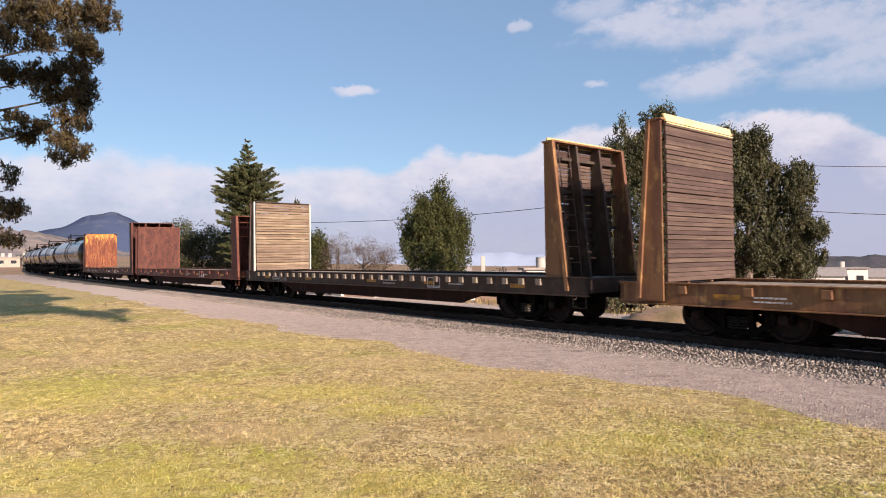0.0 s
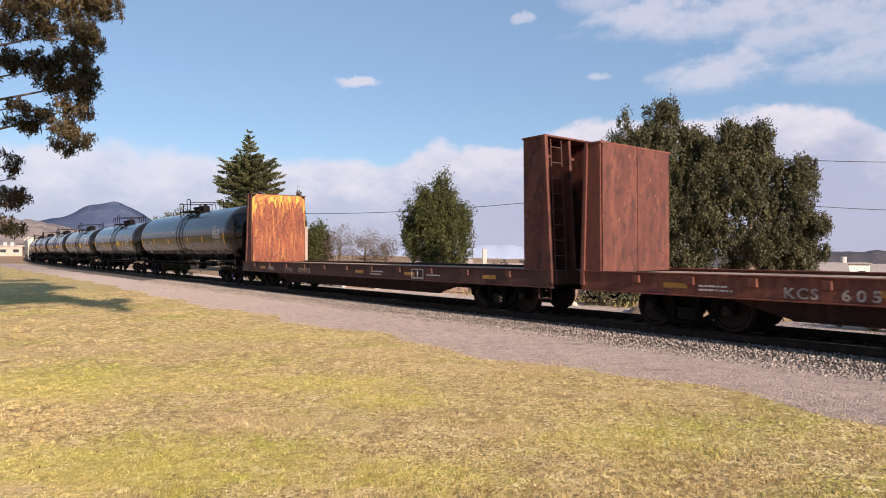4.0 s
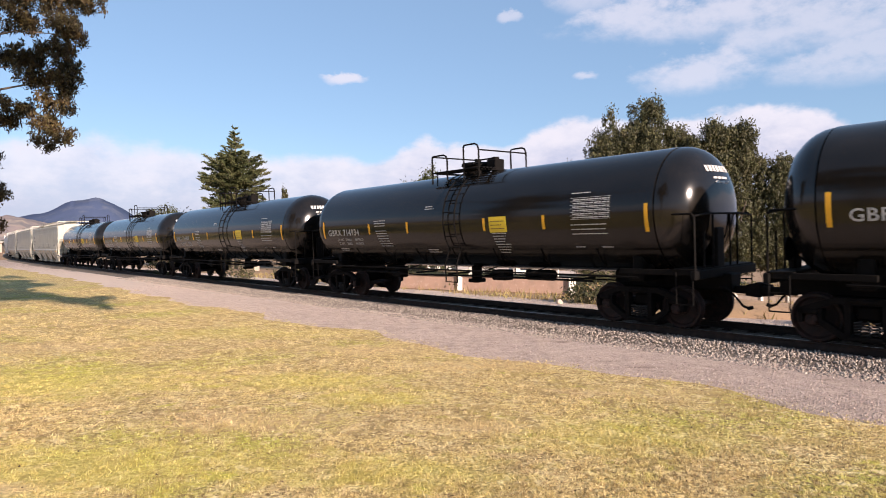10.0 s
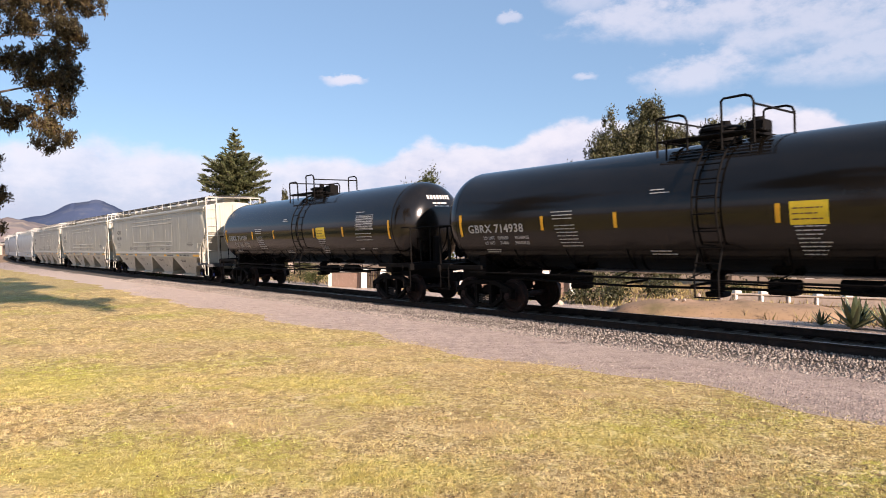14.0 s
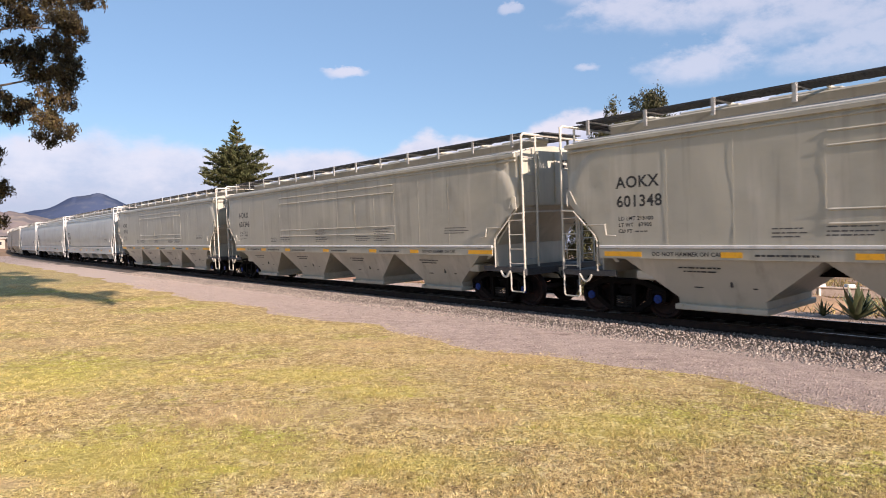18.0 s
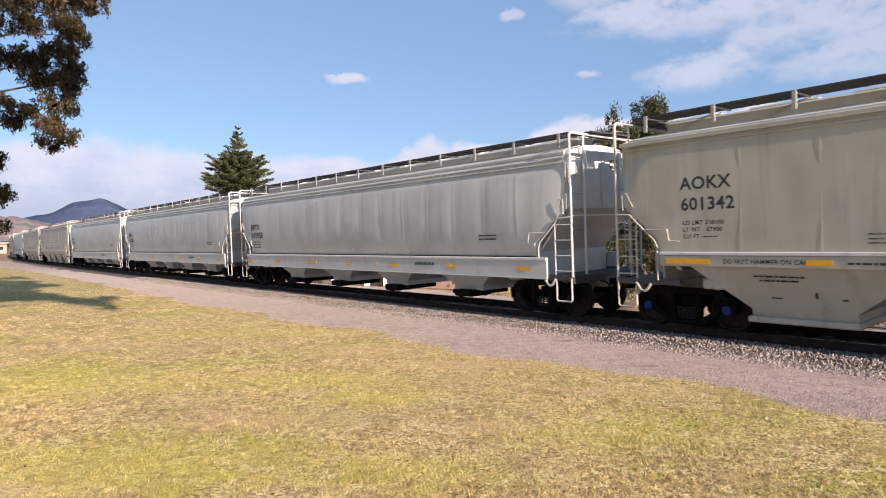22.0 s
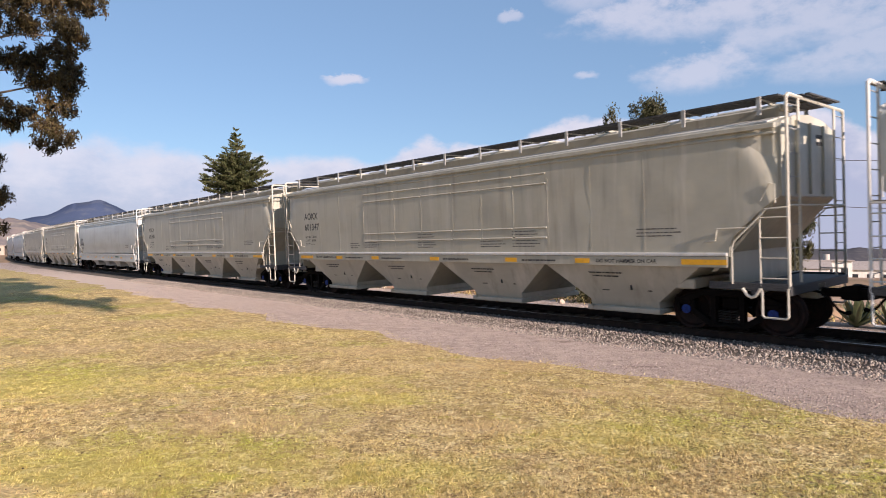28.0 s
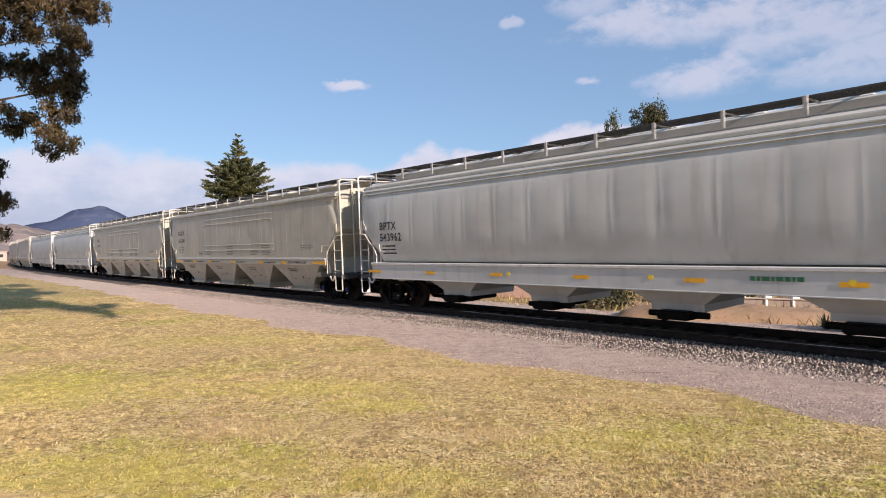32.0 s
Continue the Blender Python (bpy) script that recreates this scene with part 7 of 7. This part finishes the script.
        part("foliage", crown_mesh("foliage", M["leaf_bright" if i % 3 == 0 else "leaf_dark"], lobes, 46, 22, 0.14, 0.13, 0.06, 70 + i, floor=0.02), None, b)


def make_agave(x, y, size, seed):
    rng = random.Random(seed)
    t = thing("agave_plant", "blue-green agave rosette growing in dry soil", "agave", "agaves beyond the track", m=pose(x, y, 0))
    for k in range(22):
        a = k * 2.399 + rng.uniform(-0.2, 0.2)
        up = 0.35 + 0.75 * (k / 22)
        ln = size * rng.uniform(0.75, 1.1)
        rings = []
        for q, w, th in ((0.0, 0.06, 0.03), (0.3, 0.075, 0.02), (0.7, 0.05, 0.012), (1.0, 0.004, 0.003)):
            out, hgt = ln * q * math.cos(up * 1.25), ln * q * math.sin(up * 1.25) + 0.02
            w, th = w * size, th * size
            c = Vector((math.cos(a) * out, math.sin(a) * out, hgt))
            sd = Vector((-math.sin(a), math.cos(a), 0))
            rings.append([c + sd * w, c + Vector((0, 0, -th)), c - sd * w, c + Vector((0, 0, th * 0.3))])
        part("leaf", Shape().loft(rings), M["agave"], t, smooth=50)


def make_tufts():
    """Dry grass on the far side of the track."""
    rng = np.random.default_rng(8)
    n = 44000
    s, lat = rng.uniform(-14, 46, n), -rng.uniform(4.6, 22, n)
    h = np.clip(rng.normal(0.17, 0.09, n), 0.03, 0.5)
    hd = heading(s)
    x = np.interp(s, S_GRID, LINE_X) - lat * np.cos(hd)
    y = np.interp(s, S_GRID, LINE_Y) - lat * np.sin(hd)
    keep = np.sin(x * 0.9 + 2 * np.sin(y * 0.7)) * np.sin(y * 0.8) + rng.uniform(-1, 1, n) > 0.1
    x, y, h = x[keep], y[keep], h[keep]
    n = len(x)
    yaw, ly = rng.uniform(0, 6.283, n), rng.uniform(0, 6.283, n)
    w = 0.012 + 0.02 * rng.random(n)
    v = np.zeros((n, 3, 3))
    v[:, 0] = np.stack([x - np.cos(yaw) * w, y - np.sin(yaw) * w, np.zeros(n) - 0.01], 1)
    v[:, 1] = np.stack([x + np.cos(yaw) * w, y + np.sin(yaw) * w, np.zeros(n) - 0.01], 1)
    v[:, 2] = np.stack([x + np.cos(ly) * h * 0.5, y + np.sin(ly) * h * 0.5, h], 1)
    tagged(new("dry_grass", fast_mesh("dry_grass", v.reshape(-1, 3), np.arange(n * 3).reshape(n, 3), M["leaf_dry"])), "sparse dry grass tufts on bare soil", "grass", kind="stuff")


# ---------------------------------------------------------------- walls, heaps, houses, poles
def wall_run(owner, a, b, h, mat, thick=0.18, cap="plaster_white"):
    a, b = Vector((*a, 0)), Vector((*b, 0))
    d = b - a
    m = Matrix.Translation((a + b) / 2) @ Matrix.Rotation(math.atan2(d.y, d.x), 4, "Z")
    part("wall_panel", Shape().box((0, 0, h / 2), (d.length, thick, h), 0.015), mat, owner, at=m)
    part("coping", Shape().box((0, 0, h + 0.03), (d.length + 0.04, thick + 0.08, 0.06), 0.012), M[cap], owner, at=m)


def make_yard():
    w = thing("garden_wall", "low faded pink garden wall with cream pillars", "wall")
    wall_run(w, (-6.0, 34.6), (-4.25, 33.35), 0.8, M["plaster_pink"])
    wall_run(w, (-2.9, 32.5), (5.6, 27.6), 0.66, M["plaster_pink"], cap="rubble")
    for x, y, h in ((-6.1, 34.7, 0.95), (-4.1, 33.2, 1.0), (-3.05, 32.6, 1.0), (0.9, 30.3, 0.74), (5.7, 27.5, 0.74)):
        part("pillar", Shape().box((x, y, h / 2), (0.3, 0.3, h), 0.02), M["plaster_white"], w, "cream plaster pillar")
    g = thing("yard_gate", "dark wooden yard gate between pillars", "gate")
    for k in range(6):
        q = (k + 0.5) / 6
        part("board", Shape().box((-4.0 + 0.85 * q, 33.15 - 0.5 * q, 0.48), (0.12, 0.04, 0.92), 0.008, ), M["flat_dark"], g)
    part("crosspiece", Shape().rod((-4.05, 33.13, 0.7), (-3.1, 32.58, 0.7), 0.025, 6), M["flat_dark"], g)
    p = thing("pillar_row", "row of short white masonry pillars on a low wall", "wall")
    wall_run(p, (10.6, 24.2), (16.2, 20.7), 0.3, M["rubble"], 0.2, "rubble")
    for k in range(5):
        q = k / 4
        part("pillar", Shape().box((11.2 + 3.0 * q, 23.85 - 1.85 * q, 0.23), (0.26, 0.26, 0.46), 0.02), M["plaster_white"], p)
    heap = thing("earth_heap", "long low bank of tan earth beyond the track", "heap", m=pose(8.75, 19.35, 0, 0, 0, -22))
    g, n1, n2 = Shape(), 40, 20
    vs, fs = [], []
    for i in range(n1 + 1):
        for j in range(n2 + 1):
            x, y = -3.4 + 6.8 * i / n1, -1.2 + 2.4 * j / n2
            k = max(1 - (x / 3.4) ** 4 - (y / 1.2) ** 2, 0.0)
            z = 0.44 * k ** 0.5 * (1 + 0.16 * noise.noise((x * 0.9, y * 1.3, 0.0)) + 0.14 * noise.noise((x * 4, y * 4, 2.0))) - 0.03
            vs.append((x, y, z))
    for i in range(n1):
        for j in range(n2):
            q = i * (n2 + 1) + j
            fs.append((q, q + n2 + 1, q + n2 + 2, q + 1))
    g.v, g.f = vs, fs
    part("mound", g, M["field"], heap, smooth=50)
    rng = random.Random(12)
    for k in range(5):
        x, y = rng.uniform(-1.7, 1.7), rng.uniform(-0.9, 0.3)
        q = max(1 - (x / 2.3) ** 2 - (y / 1.2) ** 2, 0.0)
        r = rng.uniform(0.06, 0.12)
        m = Matrix.Translation((x, y, 0.62 * q ** 0.75)) @ Matrix.Rotation(rng.uniform(0, 3), 4, (rng.random(), rng.random(), 1))
        part("rubble_block", Shape().box((0, 0, 0), (r * 1.6, r * 1.2, r), r * 0.25, m), M["rubble"], heap)
    # rubble and agaves
    rng = random.Random(2)

    for k, (x, y, r) in enumerate(((4.3, 22.9, 0.12), (6.9, 21.9, 0.1))):
        g = Shape()
        rings = [[(x + r * math.cos(2 * math.pi * j / 8) * s * rng.uniform(0.85, 1.15), y + r * math.sin(2 * math.pi * j / 8) * s * rng.uniform(0.85, 1.15), z * r) for j in range(8)] for s, z in ((0.8, -0.1), (1.0, 0.4), (0.8, 1.0), (0.35, 1.35))]
        solid("rubble_stone", g.loft(rings), M["rubble"], "pale pink rubble stone on the dirt", "stone", "rubble stones", smooth=25)
    for k, (x, y, s) in enumerate(((10.3, 15.7, 0.95), (10.85, 15.2, 0.85), (11.3, 14.55, 0.9), (12.1, 14.0, 0.75), (10.75, 16.1, 0.7), (9.9, 16.4, 0.45))):
        make_agave(x, y, s, 90 + k)


def make_house(x, y, z, w, d, h, turn, label, gable, name="house", wins=4, wall="plaster_white"):
    t = thing(name, label, "house", "far houses", m=pose(x, y, z, 0, 0, turn))
    part("wall", Shape().box((0, 0, h / 2 - 0.3), (w, d, h + 0.6), 0.03), M[wall], t)
    if gable:
        g = Shape().loft([[(xx, -d / 2 - 0.4, h), (xx, d / 2 + 0.4, h), (xx, 0, h + d * 0.28)] for xx in (-w / 2 - 0.4, w / 2 + 0.4)])
        part("roof", g, M["roof_tile"], t, smooth=0)
    else:
        part("roof", Shape().box((0, 0, h + 0.12), (w + 0.7, d + 0.7, 0.24), 0.03), M["roof_tile"], t)
        part("water_tank", Shape().rod((w * 0.2, 0, h + 0.2), (w * 0.2, 0, h + 1.3), 0.55, 12), M["concrete"], t)
    for k in range(wins):
        xx = -w / 2 + w * (k + 0.5) / wins
        win = part("window", Shape().box((xx, -d / 2 - 0.01, h * 0.55), (w / wins * 0.45, 0.06, h * 0.36), 0.01), M["glass_dark"], t)
        part("frame", Shape().box((xx, -d / 2 - 0.03, h * 0.55 - h * 0.19), (w / wins * 0.5, 0.1, 0.08), 0.01), M["plaster_white"], win)


def make_far():
    for args in ((70.0, 119.5, 12.0, 7.0, 4.5, 24, "white flat-roofed house with verandah openings", False, 5), (66.0, 113.0, 5.5, 4.5, 3.1, 26, "small white gabled house", True, 2),
                 (84.0, 124.0, 13.0, 6.0, 3.0, 30, "long low pale house", True, 5), (97.0, 128.0, 8.0, 6.0, 3.4, 30, "pale house with grey roof", True, 3)):
        x, y, w, d, h, turn, label, gable, wins = args
        make_house(x, y, terrain_z(x, y), w, d, h, -turn, label, gable, wins=wins)
    make_house(8.6, 66.0, terrain_z(8.6, 66), 2.6, 2.4, 1.6, 5, "small flat-roofed orange brick hut", False, "brick_hut", 1)
    for x, y, w in ((-128.0, 176.0, 9.0), (-140.0, 190.0, 8.0), (-118.0, 181.0, 6.0)):
        make_house(x, y, terrain_z(x, y), w, 5.0, 2.6, 28, "pale tan low house at the foot of the slope", False, wins=3, wall="rubble")
    for x, y, w in ((40, 420, 60), (-10, 460, 45), (75, 520, 70)):
        make_house(x, y, terrain_z(x, y), w, 18, 7, 0, "long white warehouse on the plain", True, "warehouse", 6)
    # posts
    for x, y, h in ((-16.9, 57.5, 3.6), (-14.0, 58.3, 4.3)):
        gp = thing("gate_post", "tall weathered pinkish gate post", "post", m=pose(x, y, terrain_z(x, y)))
        part("shaft", Shape().box((0, 0, h / 2 - 0.1), (0.42, 0.42, h), 0.03), M["rubble"], gp)
        part("cap", Shape().box((0, 0, h - 0.06), (0.54, 0.54, 0.12), 0.02), M["concrete"], gp)
    post = thing("concrete_post", "short pale concrete post", "post", m=pose(1.84, 40, 0))
    part("shaft", Shape().box((0, 0, 1.05), (0.26, 0.22, 2.2), 0.02), M["concrete"], post)
    f = thing("white_frame", "white painted steel ladder frame by the tree", "frame", m=pose(6.0, 33.4, 0))
    for x in (-0.2, 0.2):
        part("upright", Shape().rod((x, 0, 0), (x, 0, 3.5 if x < 0 else 2.6), 0.05, 8), M["plaster_white"], f)
    for z in (0.8, 1.3, 1.8, 2.3):
        part("rung", Shape().rod((-0.2, 0, z), (0.2, 0, z), 0.025, 6), M["plaster_white"], f)
    # power line
    for x, y, h in ((-22.0, 67.0, 6.6), (15.0, 50.0, 10.2), (64.0, 45.0, 10.6)):
        p = thing("utility_pole", "weathered wooden utility pole with crossarm", "utility pole", "power line", m=pose(x, y, terrain_z(x, y)))
        zz = h - terrain_z(x, y)
        part("pole", Shape().rod((0, 0, -0.3), (0, 0, zz), 0.13, 10, 0.09), M["bark"], p)
        part("crossarm", Shape().box((0, 0, zz - 0.35), (0.1, 1.6, 0.1), 0.01), M["bark"], p)

    def wire(a, b, sag, r=0.028):
        pts = []
        for i in range(25):
            k = i / 24
            q = Vector(a) * (1 - k) + Vector(b) * k
            pts.append((q.x, q.y, q.z - sag * 4 * k * (1 - k)))
        solid("power_cable", Shape().tube(pts, r, 5), M["cable"], "thin black overhead power cable", "cable", "power line")

    wire((-22, 67, 6.2), (15, 50, 6.9), 0.75)
    wire((15, 50, 6.9), (64, 45, 6.4), 1.75)
    wire((15, 50, 10.0), (64, 45, 10.2), 1.45)


make_trees()
make_yard()
make_far()
make_tufts()
stones("ballast_stones", M["stone"], "loose grey crushed ballast stones", "ballast", 36000, ballast_place, 0.024, 1)
stones("lane_pebbles", M["pebble"], "scattered mauve-grey gravel on the lane", "gravel", 26000, lane_place, 0.0105, 2)
# added dark pieces that imitate shaded hollows in the lawn
stones("leaf_litter", M["litter"], "small dark pieces standing in for shaded hollows in the lawn", "leaf litter", 600, hollow_place, 0.008, 3)
make_grass()


# ---------------------------------------------------------------- what moves
def motions():
    beats = [k * 1.0 for k in range(33)]
    for car, mid, half in TRAIN:
        walk(car, [(t, car_pose(mid, half, t, 0.4 if car.name.startswith("bulkhead") else CANT)) for t in beats])
        # the wheels roll while the car is near
        near = [k / 30 for k in range(0, 961) if -12.0 < mid - run(k / 30) < 34.0]
        times = sorted({0.0, 32.0, *near})
        start = run(near[0]) if near else 0.0
        turns = []
        for t in times:
            way = min(max(run(t), start), run(near[-1])) - start if near else 0.0
            turns.append(math.degrees(way / WHEEL_R))
        for ob in car.children_recursive:
            if ob.name.startswith("wheelset") and near:
                rows = []
                for t, a in zip(times, turns):
                    rows.append((t, Matrix.Translation(ob.location) @ Matrix.Rotation(radians(a), 4, "Y")))
                walk(ob, rows)


motions()
